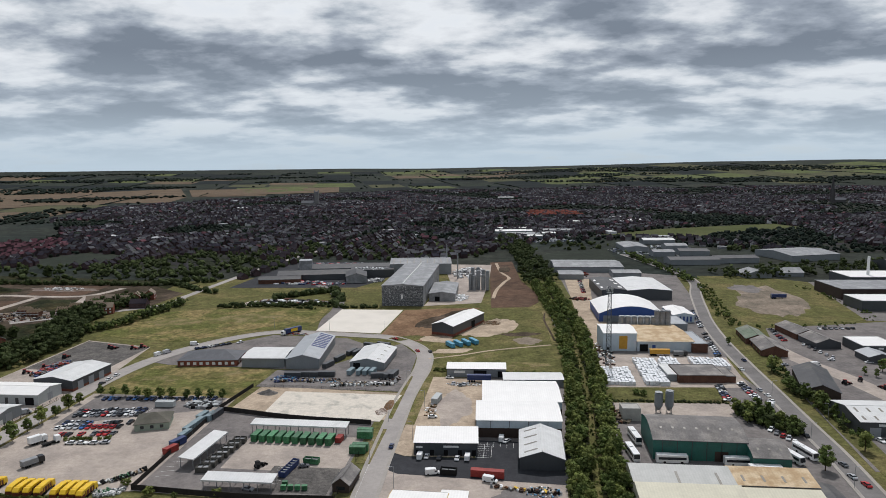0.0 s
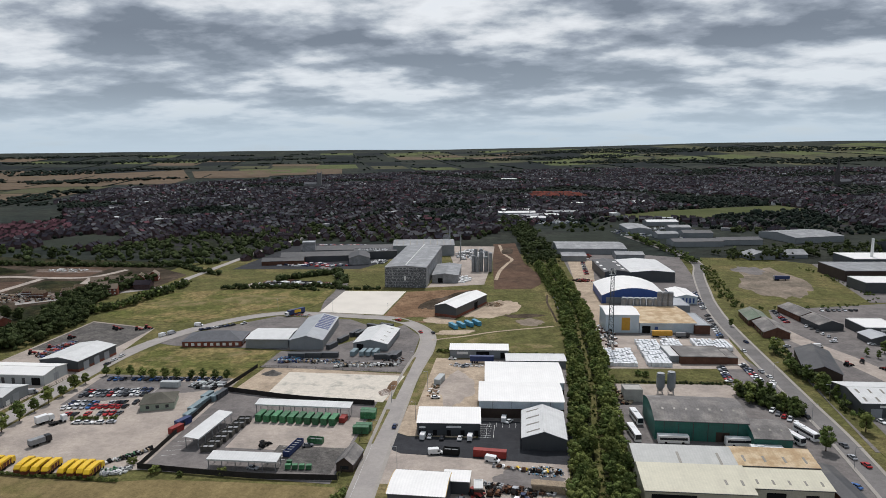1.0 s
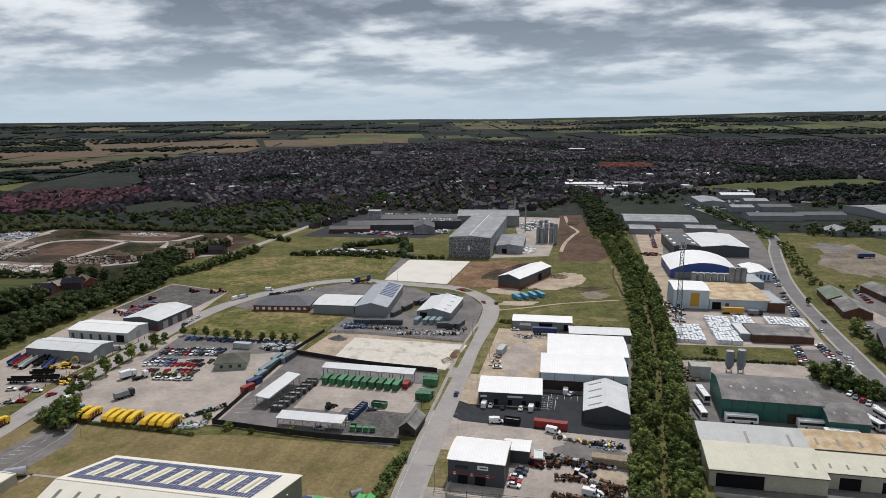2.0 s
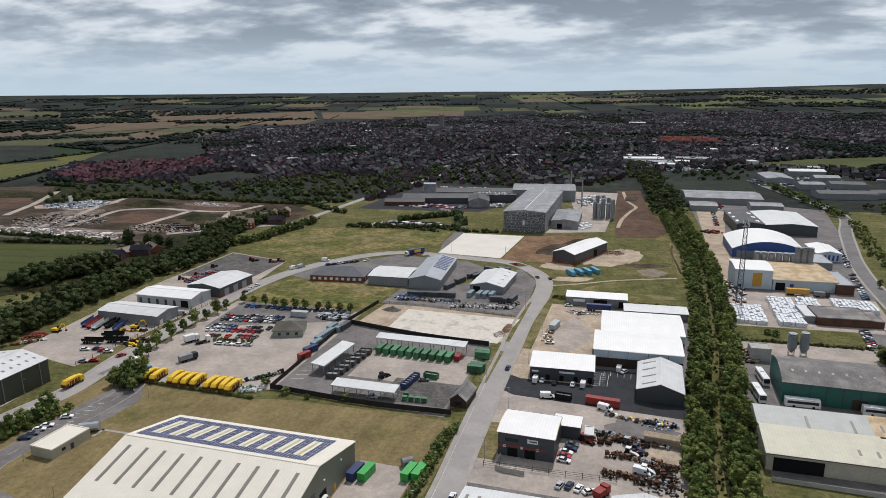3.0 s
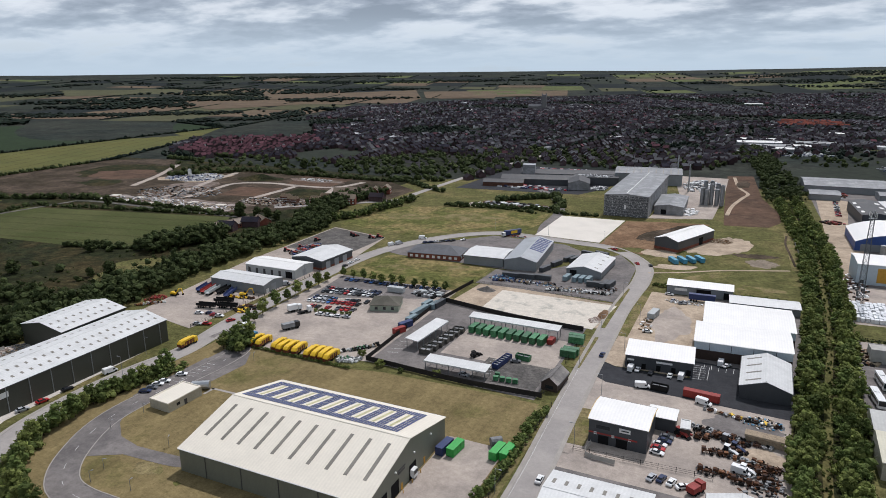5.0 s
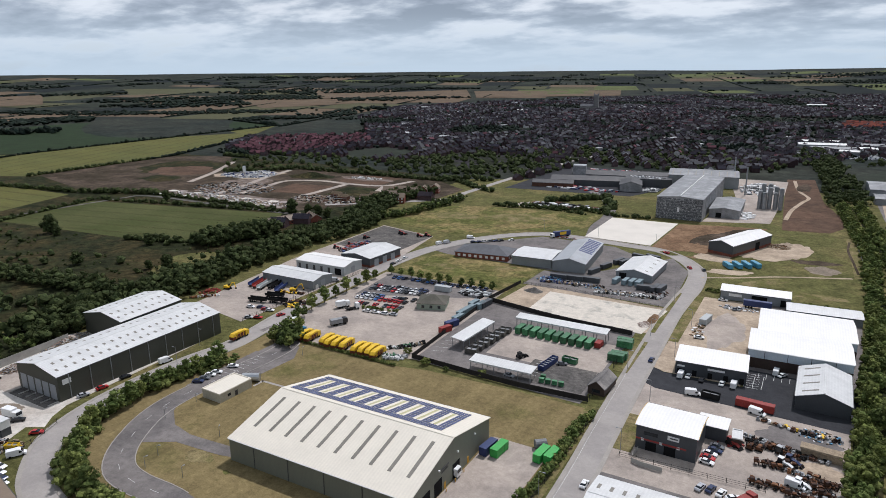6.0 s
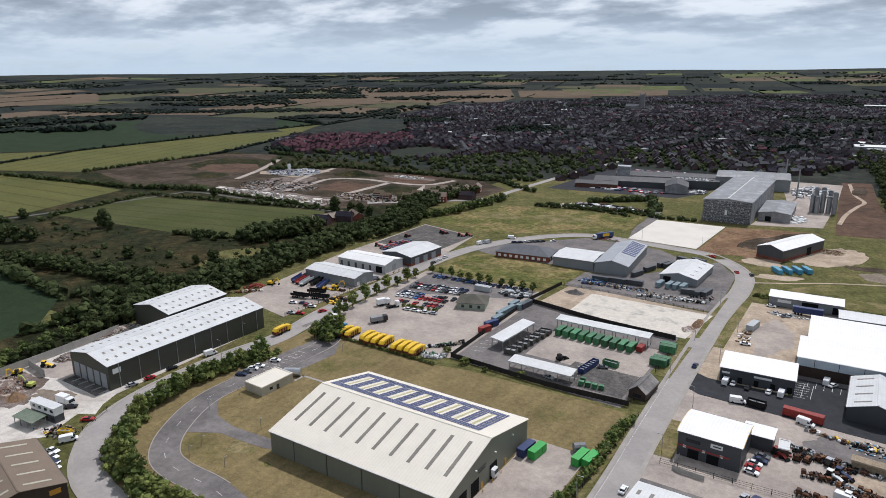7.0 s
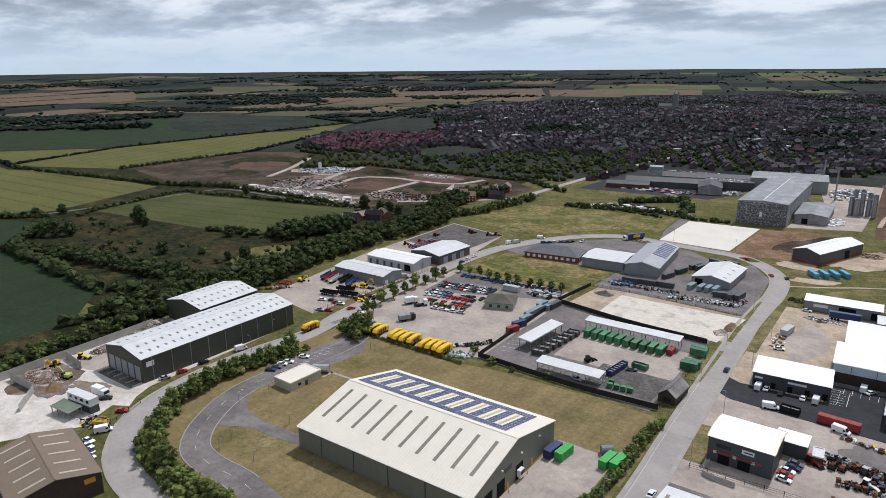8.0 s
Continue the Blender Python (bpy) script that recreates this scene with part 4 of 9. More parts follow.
shed("warehouse", "long dark olive warehouse with pale roof and loading doors", -238, 154, 25.4, 73.5, 0, 9.7, 12.2, "y", WALL_DARK, ROOF_PALE, pipes=9,
     lights=[(1, 21, 0.25, 0.36, 0.9, 0.01, 0.99), (1, 21, 0.62, 0.73, 0.9, 0.03, 1.0), (-1, 21, 0.4, 0.5, 0.9, 0.01, 0.99)],
     doors=rows_of("s", -9.2, 4.6, 5, 3.6, 0.4, 6.2, DOOR_GREY, "roller_door") + [("e", -33.5, 3.2, 6.0, 8.0, TRIM_WHITE, "sign")])
shed("warehouse", "dark warehouse with pale ribbed roof behind the long one", -267, 178, 25, 32, 2, 9.5, 12.0, "y", WALL_DARK, ROOF_PALE,
     lights=[(1, 9, 0.25, 0.36, 0.9, 0, 1), (1, 9, 0.62, 0.73, 0.9, 0, 1), (-1, 9, 0.4, 0.5, 0.9, 0, 1)])
flat_block("kiosk", "low pale flat-roofed pump house on the lawn", -179.2, 152, 9.3, 14.7, -2, 3.3, WALL_CREAM, ROOF_CREAM, "pump house", doors=[("e", 0, 1.2, 0, 2.1, TRIM_DARK, "door"), ("e", -3.2, 1.4, 1.2, 2.2, GLASS, "window")])
shed("workshop", "low pale grey workshop with white roof beside trailers", -246.2, 264.4, 36, 15.8, 0.5, 4.9, 6.3, "x", WALL_GREY, ROOF_PALE, "workshop", doors=[("e", 0, 4, 0, 4, DOOR_GREY, "roller_door"), ("e", -5, 2.2, 0.2, 2.4, TRIM_WHITE, "door")])
shed("workshop", "pale clad workshop row with white roof and dark doors", -247, 292.8, 35, 17, 1, 5.2, 6.6, "x", WALL_PALE, ROOF_WHITE, "workshop",
     doors=rows_of("s", -15, 5.4, 5, 1.6, 0, 3.6, TRIM_DARK, "door") + [("s", 13, 4.5, 0, 3.8, DOOR_DARK, "doorway"), ("e", 0, 3.5, 0, 3.8, DOOR_GREY, "roller_door")])
shed("workshop", "dark grey workshop with brick base and white roof", -236, 320, 22.6, 29.6, -3.4, 5.6, 7.4, "y", WALL_SLATE, ROOF_PALE, "workshop", base=BRICK, base_h=1.4, doors=rows_of("e", -9, 8, 3, 4, 0, 4.2, DOOR_GREY, "roller_door"))
hip("offices", "red brick single-storey offices with grey hipped roof", -178, 362, 34, 19, 8, 3.3, 7.2, BRICK, SLATE, "offices", doors=rows_of("s", -14.5, 3.6, 9, 1.8, 0.8, 2.4, TRIM_WHITE, "window") + rows_of("e", -6, 4, 4, 1.8, 0.8, 2.4, TRIM_WHITE, "window"))
shed("workshop", "grey shed with solar panels on its long roof", -123, 378.4, 19, 51.4, 5.5, 5.6, 8.0, "y", WALL_GREY, ROOF_GREY, "workshop", lights=[(1, 9, 0.08, 0.92, 2.4, 0.38, 0.97)], light_mat=SOLAR)
shed("workshop", "pale low-pitched shed beside the grey one", -144.5, 364.5, 24.5, 23, 4, 5.3, 6.3, "x", WALL_GREY, ROOF_PALE, "workshop", ridge_cap=False)
shed("workshop", "small grey workshop with pale ribbed roof", -83.3, 371.3, 19.8, 32.6, -2, 4.0, 6.2, "y", WALL_GREY, ROOF_PALE, "workshop", doors=[("s", -6, 4, 0, 3.4, DOOR_DARK, "doorway")], lights=[(1, 4, 0.3, 0.5, 0.9, 0, 1)])
hip("office", "small dark-roofed gatehouse with pale green walls in the car park", -160, 267, 14, 12.5, 20, 3.1, 6.0, WALL_SAGE, ROOF_OLIVE, "office", doors=rows_of("s", -4, 4, 3, 1.4, 0.9, 2.3, GLASS, "window"))

# the factory
fac = shed("factory", "tall weathered grey factory with peeling panelled front", -93.5, 582, 34, 118, 0.5, 16.6, 18.0, "y", PANEL_GREY, ROOF_WORN, "factory", ridge_cap=False, gutters=False)
part("front_panel", Shape().box(-16.8, -59.25, 0, 16.8, -58.9, 16.3), MOTTLED, fac, "dark peeling panel front")
for i in range(6):
    part("cladding_rail", Shape().box(-16.9, -59.4, 2.3 + i * 2.5, 16.9, -59.2, 2.55 + i * 2.5), PANEL_GREY, fac)
part("door", Shape().box(-1.2, -59.5, 6.0, 0.4, -59.2, 9.5), TRIM_WHITE, fac)
part("ridge_walkway", Shape().box(-0.4, -57, 18.1, 0.4, 57, 18.5), ROOF_PALE, [c for c in fac.children if c.name.startswith("roof")][0])
shed("factory_annex", "low grey annex beside the tall factory", -64, 570, 22, 52, 2, 6.5, 8.0, "y", PANEL_GREY, ROOF_WORN, "factory annex", doors=[("s", -4, 4, 0, 4, DOOR_DARK, "doorway")])
shed("factory_hall", "wide pale-roofed factory hall behind the tall block", -104, 702, 64, 46, 8, 11, 13.5, "x", WALL_GREY, ROOF_WORN, "factory", lights=[(-1, 9, 0.1, 0.9, 1.0, 0, 1)])
shed("factory_hall", "long low dark factory range", -205, 648, 72, 22, 14, 5.5, 8.5, "x", WALL_SLATE, ROOF_BLACK, "factory")
shed("factory_hall", "low grey factory range", -185, 690, 96, 26, 12, 6, 9.0, "x", WALL_GREY, ROOF_BLACK, "factory")
shed("factory_hall", "low dark shed with pale gable end", -160, 640, 20, 34, 14, 6.5, 9.5, "y", PANEL_GREY, ROOF_BLACK, "factory")
shed("factory_hall", "low slate-roofed range beside the factory road", -232, 622, 40, 14, 14, 4, 6.5, "x", DARK_BRICK, ROOF_BLACK, "factory")
flat_block("factory_plant_room", "flat dark plant room with white roof vents", -150, 668, 44, 22, 12, 7.5, WALL_SLATE, ROOF_BLACK, "plant room")
shed("farmhouse", "long low brick farmhouse with dark tiled roof", -352, 366, 9, 32, -14, 3.2, 6.4, "y", BRICK, ROOF_BROWN, "house", doors=rows_of("e", -11, 5.5, 5, 1.3, 0.9, 2.1, GLASS, "window"))
shed("farm_building", "brick outbuilding with dark tiled roof", -341, 388, 9, 16, 60, 3.0, 5.8, "y", BRICK, ROOF_BROWN, "outbuilding")
flat_block("factory_tower", "square pale grey concrete tower over the factory", -222, 672, 13, 12, 14, 15, PANEL_GREY, ROOF_GREY, "tower")

shed("workshop", "long grey shed with pale roof on sandy ground", -41, 454, 16.4, 46.4, -23, 7.0, 9.3, "y", WALL_SLATE, ROOF_WHITE, "warehouse", base=BRICK, base_h=1.8, doors=[("e", 6, 5, 0, 5, DOOR_DARK, "doorway")])
shed("office_unit", "dark clad office unit with bright white roof on black tarmac", -28.2, 255.0, 25.0, 13.8, 4, 5.3, 6.6, "x", WALL_SLATE, ROOF_WHITE, "office unit", lean=6.5, ridge_cap=False,
     doors=rows_of("s", -11, 5.5, 5, 1.6, 0, 2.4, DOOR_DARK, "doorway") + [("s", 2, 6, 3.4, 4.2, TRIM_WHITE, "sign"), ("s", -10.5, 2.6, 3.2, 3.9, TRIM_WHITE, "sign")])
shed("workshop", "dark slate workshop with pale ribbed gable roof", 9.5, 252, 16.6, 26.4, 0, 4.8, 7.6, "y", WALL_SLATE, ROOF_PALE, "workshop", lights=[(-1, 4, 0.2, 0.8, 0.9, 0, 1)])
for cy, dd, cx in ((279.6, 23.0, 0.3), (305, 28.2, 1.6)):
    shed("hall", "big bright white industrial hall with brown lower walls", cx, cy, 35.6, dd, 3, 7.6, 8.8, "x", WALL_BLUEWHITE, ROOF_WHITE, "industrial hall", base=WALL_BROWN, base_h=4.2,
         lean=2, ridge_cap=False, doors=rows_of("s", -12, 8, 4, 0.2, 4.2, 7.5, TRIM_DARK, "joint"), group="white halls")
shed("workshop", "low grey workshop with white roof behind the hardcore yard", -22.2, 352, 31.6, 11, 3, 4.6, 5.6, "x", WALL_GREY, ROOF_WHITE, "workshop", lean=3, ridge_cap=False,
     doors=[("s", -9, 6, 2.2, 3.6, TRIM_WHITE, "sign"), ("s", 2, 7, 0, 3.8, DOOR_DARK, "doorway"), ("s", 13, 3, 0, 3.4, DOOR_DARK, "doorway")])
shed("workshop", "long low pale-roofed lean-to shed", 8, 340, 30.7, 12, 4, 3.6, 4.4, "x", WALL_GREY, ROOF_PALE, "workshop", ridge_cap=False)
unit = shed("unit", "dark grey trade unit with white curved roof and red trim", -31.2, 195.3, 17.8, 15.2, -1, 8.0, 9.0, "x", WALL_SLATE, ROOF_WHITE, "trade unit", form="arch",
            doors=[("s", -4.2, 3.2, 0, 3.0, DOOR_DARK, "doorway"), ("s", 1.4, 3.4, 0, 3.0, DOOR_DARK, "doorway"), ("s", -1.4, 15, 3.3, 3.8, TRIM_RED, "canopy"), ("s", -4.5, 4.2, 5.2, 6.3, GLASS, "window"),
                   ("s", 2.2, 3.4, 5.4, 6.8, TRIM_WHITE, "sign"), ("s", -6.8, 0.9, 3.0, 3.9, TRIM_WHITE, "sign"), ("s", -1.3, 0.9, 3.0, 3.9, TRIM_WHITE, "sign"), ("s", 3.8, 0.9, 3.0, 3.9, TRIM_WHITE, "sign"),
                   ("e", 0, 15, 7.2, 7.6, TRIM_RED, "canopy")])
for x0, x1 in ((-9.38, -9.30), (9.30, 9.38)):
    part("verge_trim", roof_shell(arch(15.2, 8.0, 9.0), x0, x1, "x", 0.24, 0.04), GOLD_TRIM, unit, "gold roof edge")
part("sign_bar", Shape().box(1.2, -7.78, 5.95, 3.5, -7.66, 6.3), TRIM_DARK, unit)
shed("store", "white-roofed dark store beside the trade unit", -20.5, 207.5, 8.6, 7.4, 0, 4.6, 5.0, "x", WALL_SLATE, ROOF_WHITE, "store", ridge_cap=False)
flat_block("cabin", "small pale steel storage cabin in the machine yard", -13.2, 206, 3.0, 6.0, 4, 2.7, WALL_BROWN, ROOF_PALE, "cabin")
shed("workshop", "pale ribbed-roof workshop beside the road", -29.5, 149.5, 27, 21.5, 1, 5.2, 7.0, "x", WALL_GREY, ROOF_PALE, "workshop", lights=[(1, 8, 0.45, 0.7, 0.9, 0, 1), (-1, 8, 0.3, 0.6, 0.9, 0, 1)])
shed("workshop", "pale grey gabled workshop", 5.5, 155.5, 17, 24, 3, 5.0, 7.2, "y", WALL_GREY, ROOF_PALE, "workshop", lights=[(1, 4, 0.2, 0.7, 0.8, 0, 1), (-1, 4, 0.2, 0.7, 0.8, 0, 1)])
shed("warehouse", "brown-roofed brown shed with pale rooflights", -189.5, 66.5, 31, 22, -12, 6.5, 9.0, "x", WALL_BROWN, ROOF_BROWN, doors=[("e", 8, 2.8, 4.4, 5.9, ORANGE_SIGN, "sign")], lights=[(1, 5, 0.25, 0.85, 0.8, 0, 1), (-1, 5, 0.25, 0.85, 0.8, 0, 1)], light_mat=WALL_CREAM)

# east of the railway trees
shed("warehouse", "dark green warehouse with grey cement roof", 70, 266, 35, 26, 0, 8.0, 11.0, "x", WALL_GREEN, ROOF_DARK, form="arch", lights=[(-1, 7, 0.45, 0.56, 0.9, 0.05, 0.95)], doors=rows_of("s", -14, 5.5, 6, 0.25, 0, 7.8, TRIM_DARK, "downpipe") + [("s", 8, 5, 0, 4, WALL_BROWN, "roller_door")])
shed("warehouse", "lower green annex with grey cement roof", 94, 254.5, 13.5, 18, 0, 5.5, 7.6, "x", WALL_GREEN, ROOF_DARK, form="arch", lights=[(-1, 3, 0.4, 0.55, 0.8, 0.05, 0.95)])
shed("warehouse", "long grey-roofed shed with dark rooflight strips", 57, 229.5, 34, 15, 1, 5.4, 7.0, "x", WALL_CREAM, ROOF_OFFWHITE, lights=[(-1, 2, 0.02, 0.95, 0.9, 0.25, 1.05)], ridge_cap=False, lean=4)
shed("warehouse", "long shed with rusty tan roof", 87.5, 230.5, 27, 14, 1, 5.4, 7.0, "x", WALL_CREAM, ROOF_TAN, lights=[(-1, 4, 0.3, 0.8, 0.8, 0, 1)], ridge_cap=False, lean=4)
shed("warehouse", "long shed with dull cream roof", 56.8, 212, 34, 18.5, 1, 5.6, 7.6, "x", WALL_CREAM, ROOF_DULL_CREAM, lights=[(-1, 2, 0.45, 0.75, 0.8, 0.7, 1.0)], ridge_cap=False, lean=6, doors=[("s", -8, 14, 0, 4.5, DOOR_DARK, "doorway")])
shed("warehouse", "cream-roofed shed with small rooflights", 86.5, 214.5, 25, 13, 1, 5.4, 7.0, "x", WALL_CREAM, ROOF_DULL_CREAM, lights=[(-1, 5, 0.3, 0.65, 0.7, 0, 1)], ridge_cap=False, lean=4, doors=[("s", -5, 6, 0, 4, DOOR_DARK, "doorway"), ("s", 6, 4, 0, 3.6, DOOR_DARK, "doorway")])
shed("lean_to", "dark brick lean-to beside the cream sheds", 104, 215, 7, 26, 3, 4.2, 5.2, "y", DARK_BRICK, ROOF_BLACK, "lean-to", ridge_cap=False)
shed("works_block", "tall pale blue clad block with an ochre door", 61.5, 416, 20, 23, 3, 11.2, 12.2, "x", WALL_BLUEWHITE, ROOF_WHITE, "works", ridge_cap=False, doors=[("s", 2, 5, 1.5, 9.5, DOOR_YELLOW, "roller_door"), ("s", -7, 1.6, 0, 2.4, DOOR_DARK, "door")])
shed("works", "long low works with rusty tan roof", 88, 427, 34, 42, 4, 6.2, 7.4, "x", WALL_BLUEWHITE, ROOF_TAN, "works", ridge_cap=False, doors=[("s", -13, 5, 0, 4.5, DOOR_DARK, "doorway"), ("s", -7, 2, 0, 4, WALL_BLUE, "roller_door")])
flat_block("annex", "flat-roofed brown brick annex", 108.5, 420, 9, 30, 4, 5.5, DARK_BRICK, ROOF_GREY, "annex")
flat_block("works", "flat grey-roofed plant building with roof pipes", 94, 464, 38, 24, 4, 6, WALL_GREY, ROOF_GREY, "works")
shed("works_hall", "white barrel-roofed hall with blue gable", 80.8, 505, 46, 46, 2, 6.0, 11.5, "y", WALL_BLUE, ROOF_WHITE, "works hall", form="arch", doors=[("s", 0, 40, 0, 4.6, WALL_GREY, "brick_wall")])
shed("works", "small blue and white works with pale roof", 117.5, 497, 15, 28, 4, 5.5, 7.0, "y", WALL_BLUEWHITE, ROOF_WHITE, "works", doors=rows_of("s", -5, 2.5, 5, 1.2, 0.8, 4.5, WALL_BLUE, "window"))
shed("warehouse", "black-walled warehouse with half pale roof", 107.5, 594, 37, 62, 4, 8, 9.5, "y", WALL_SLATE, ROOF_PALE, ridge_cap=False)
shed("warehouse", "black warehouse with white rooflights", 78.5, 592, 21, 60, 4, 8, 9.5, "y", WALL_SLATE, ROOF_BLACK, lights=[(-1, 3, 0.1, 0.3, 6, 0.05, 0.9), (1, 3, 0.2, 0.5, 6, 0.05, 0.9)], light_mat=ROOF_WHITE, ridge_cap=False)
shed("warehouse", "dark flat-pitched shed with weathered roof", 73, 728, 72, 52, 2, 6, 8, "x", WALL_GREY, ROOF_WORN)
shed("warehouse", "small grey shed beside the railway trees", 52, 672, 24, 26, 2, 5, 6.5, "x", WALL_GREY, ROOF_WORN)
shed("warehouse", "small pale shed with slate walls", 108, 683, 28, 22, 2, 5, 6.5, "x", WALL_GREY, ROOF_WORN)
flat_block("workshop", "low brown brick workshop with flat dark roof", 95, 357, 24, 19, 4, 4, DARK_BRICK, ROOF_DARK, "workshop")
flat_block("workshop", "low flat-roofed store with pale roof", 81, 359, 6, 19, 4, 3.4, WALL_GREY, ROOF_PALE, "store")
flat_block("gatehouse", "flat-roofed brick block by the gate", 109, 357, 7, 16, 4, 3.4, DARK_BRICK, ROOF_DARK, "gatehouse")

# along and beyond the straight road
shed("unit_row", "long brick unit row with mossy green roof", 151, 440, 13.5, 26, -4, 3.6, 6.4, "y", DARK_BRICK, ROOF_GREENISH, "unit row", doors=rows_of("w", -9, 6, 4, 2.5, 0.8, 2.4, GLASS, "window"))
shed("unit_row", "brick unit row with grey cement roof", 151.5, 413, 14.5, 26, -4, 3.6, 6.6, "y", DARK_BRICK, ROOF_DARK, "unit row", doors=rows_of("w", -9, 6, 4, 2.5, 0.8, 2.4, GLASS, "window"))
shed("unit_row", "grey-roofed workshop units round a court", 184, 455, 14.5, 27, 8, 3.8, 6.4, "y", DARK_BRICK, ROOF_DARK, "unit row")
shed("unit_row", "dark workshop with grey cement roof", 188, 430, 15.5, 20, 8, 3.8, 6.4, "y", WALL_SLATE, ROOF_DARK, "unit row")
flat_block("workshop", "black workshop with white flat roof", 213, 420, 21, 22, 4, 5.5, WALL_SLATE, ROOF_WHITE, "workshop", doors=[("s", 0, 3, 3.5, 4.5, TRIM_WHITE, "sign")])
shed("workshop", "small dark-roofed garage sheds", 205, 399, 14, 14, 4, 3.5, 5.5, "y", WALL_SLATE, ROOF_GREY, "garage")
shed("unit_row", "long dark timber shed with black roof", 151, 347, 16, 40, -14, 4.0, 7.2, "y", WALL_BROWN, ROOF_BLACK, "workshop", doors=[("s", 0, 4, 0, 3, DOOR_DARK, "doorway")])
shed("workshop", "dark blue-grey workshop with pale roof and rooflights", 160, 297, 36, 26, 2, 6.2, 8.6, "x", WALL_SLATE, ROOF_PALE, "workshop", lights=[(-1, 7, 0.1, 0.35, 0.9, 0, 1), (-1, 7, 0.6, 0.85, 0.9, 0, 1)], doors=rows_of("s", -12, 8, 4, 4.5, 0, 3.8, DOOR_GREY, "roller_door") + [("s", -9, 3.5, 4.4, 5.4, TRIM_WHITE, "sign")])
flat_block("works", "long black works with pale flat roof", 300, 600, 70, 44, 4, 9, WALL_BROWN, ROOF_WORN, "works")
flat_block("works", "black works with white flat roof", 290, 547, 58, 26, 4, 8, WALL_SLATE, ROOF_WHITE, "works")
flat_block("works", "white flat-roofed works with a chimney", 330, 645, 70, 36, 4, 11, WALL_SLATE, ROOF_WHITE, "works")
shed("superstore", "wide pale-roofed store beyond the waste plot", 332, 834, 66, 62, 20, 7, 10, "x", WALL_GREY, ROOF_WORN, "store")
shed("warehouse", "dark warehouse with white rooflights", 410, 740, 56, 40, 4, 8, 12, "x", WALL_SLATE, ROOF_DARK, lights=[(-1, 5, 0.1, 0.9, 3, 0, 1)], light_mat=ROOF_WHITE)
shed("workshop", "pale hipped shed beyond the waste plot", 235, 690, 26, 22, 8, 4, 8, "y", WALL_GREY, ROOF_WORN, "workshop")
shed("workshop", "grey shed among the trees", 270, 700, 26, 20, 8, 4, 8, "x", WALL_GREY, ROOF_WORN, "workshop")
for k, (x, y, w, d, rf) in enumerate([(150, 900, 30, 56, ROOF_WORN), (196, 968, 44, 22, ROOF_PALE), (176, 838, 26, 18, ROOF_WORN), (206, 905, 28, 22, ROOF_WORN), (196, 775, 56, 24, ROOF_BLACK),
                                      (246, 790, 50, 22, ROOF_BLACK), (215, 850, 36, 22, ROOF_BLACK), (6, 1040, 54, 18, ROOF_WORN), (-8, 1085, 60, 18, ROOF_PALE), (62, 1100, 44, 18, ROOF_WORN)]):
    shed("warehouse", "distant low shed with weathered sheet roof", x, y, w, d, 4 + 3 * (k % 3), 6, 8, "x" if w > d else "y", WALL_GREY, rf, gutters=False)

# ---- plants ----
LEAF = mat("oak_leaves", (0.075, 0.102, 0.030), 0.8, vary=0.3, size=1.6, grain=0.5, col2=(0.104, 0.130, 0.040), patch=0.5, psize=3.5, bump=0.3, rand=0.3, island=0.4, local=True)
LEAF_LIGHT = mat("willow_leaves", (0.122, 0.145, 0.040), 0.8, vary=0.3, size=1.6, grain=0.5, col2=(0.142, 0.160, 0.050), patch=0.5, psize=3.5, bump=0.3, rand=0.25, island=0.4, local=True)
# Far leaves: base colour darkened for cloud shade, with blue added for haze.
LEAF_FAR = mat("far_hazed_leaves", (0.0125, 0.0195, 0.0155), 0.9, vary=0.35, size=6, grain=2.0, col2=(0.0195, 0.0265, 0.0185), patch=0.5, psize=20, bump=0, island=0.5)
# Dark leaf colour; in the left and far belts it stands for cloud shade.
LEAF_DARK = mat("dark_shaded_leaves", (0.0342, 0.0468, 0.018), 0.85, vary=0.3, size=1.6, grain=0.5, col2=(0.054, 0.0666, 0.02475), patch=0.5, psize=3.5, bump=0.3, island=0.4, local=True)
BARK = mat("bark", (0.075, 0.055, 0.038), 0.9, vary=0.3, size=1, grain=0.2, bump=0.5, local=True)
PHI = (1 + 5 ** 0.5) / 2
ICO_V = [Vector(v).normalized() for v in ((-1, PHI, 0), (1, PHI, 0), (-1, -PHI, 0), (1, -PHI, 0), (0, -1, PHI), (0, 1, PHI), (0, -1, -PHI), (0, 1, -PHI), (PHI, 0, -1), (PHI, 0, 1), (-PHI, 0, -1), (-PHI, 0, 1))]
ICO_F = [(0, 11, 5), (0, 5, 1), (0, 1, 7), (0, 7, 10), (0, 10, 11), (1, 5, 9), (5, 11, 4), (11, 10, 2), (10, 7, 6), (7, 1, 8), (3, 9, 4), (3, 4, 2), (3, 2, 6), (3, 6, 8), (3, 8, 9), (4, 9, 5), (2, 4, 11), (6, 2, 10), (8, 6, 7), (9, 8, 1)]


def blob(s, c, r, rng, squash=0.8, rough=0.3):
    a = rng.uniform(0, 6.28)
    ca, sa = math.cos(a), math.sin(a)
    pts = []
    for v in ICO_V:
        k = r * (1 + rng.uniform(-rough, rough))
        x, y = v.x * ca - v.y * sa, v.x * sa + v.y * ca
        pts.append((c[0] + x * k, c[1] + y * k, c[2] + v.z * k * squash * rng.uniform(0.8, 1.15)))
    s.add(pts, ICO_F)


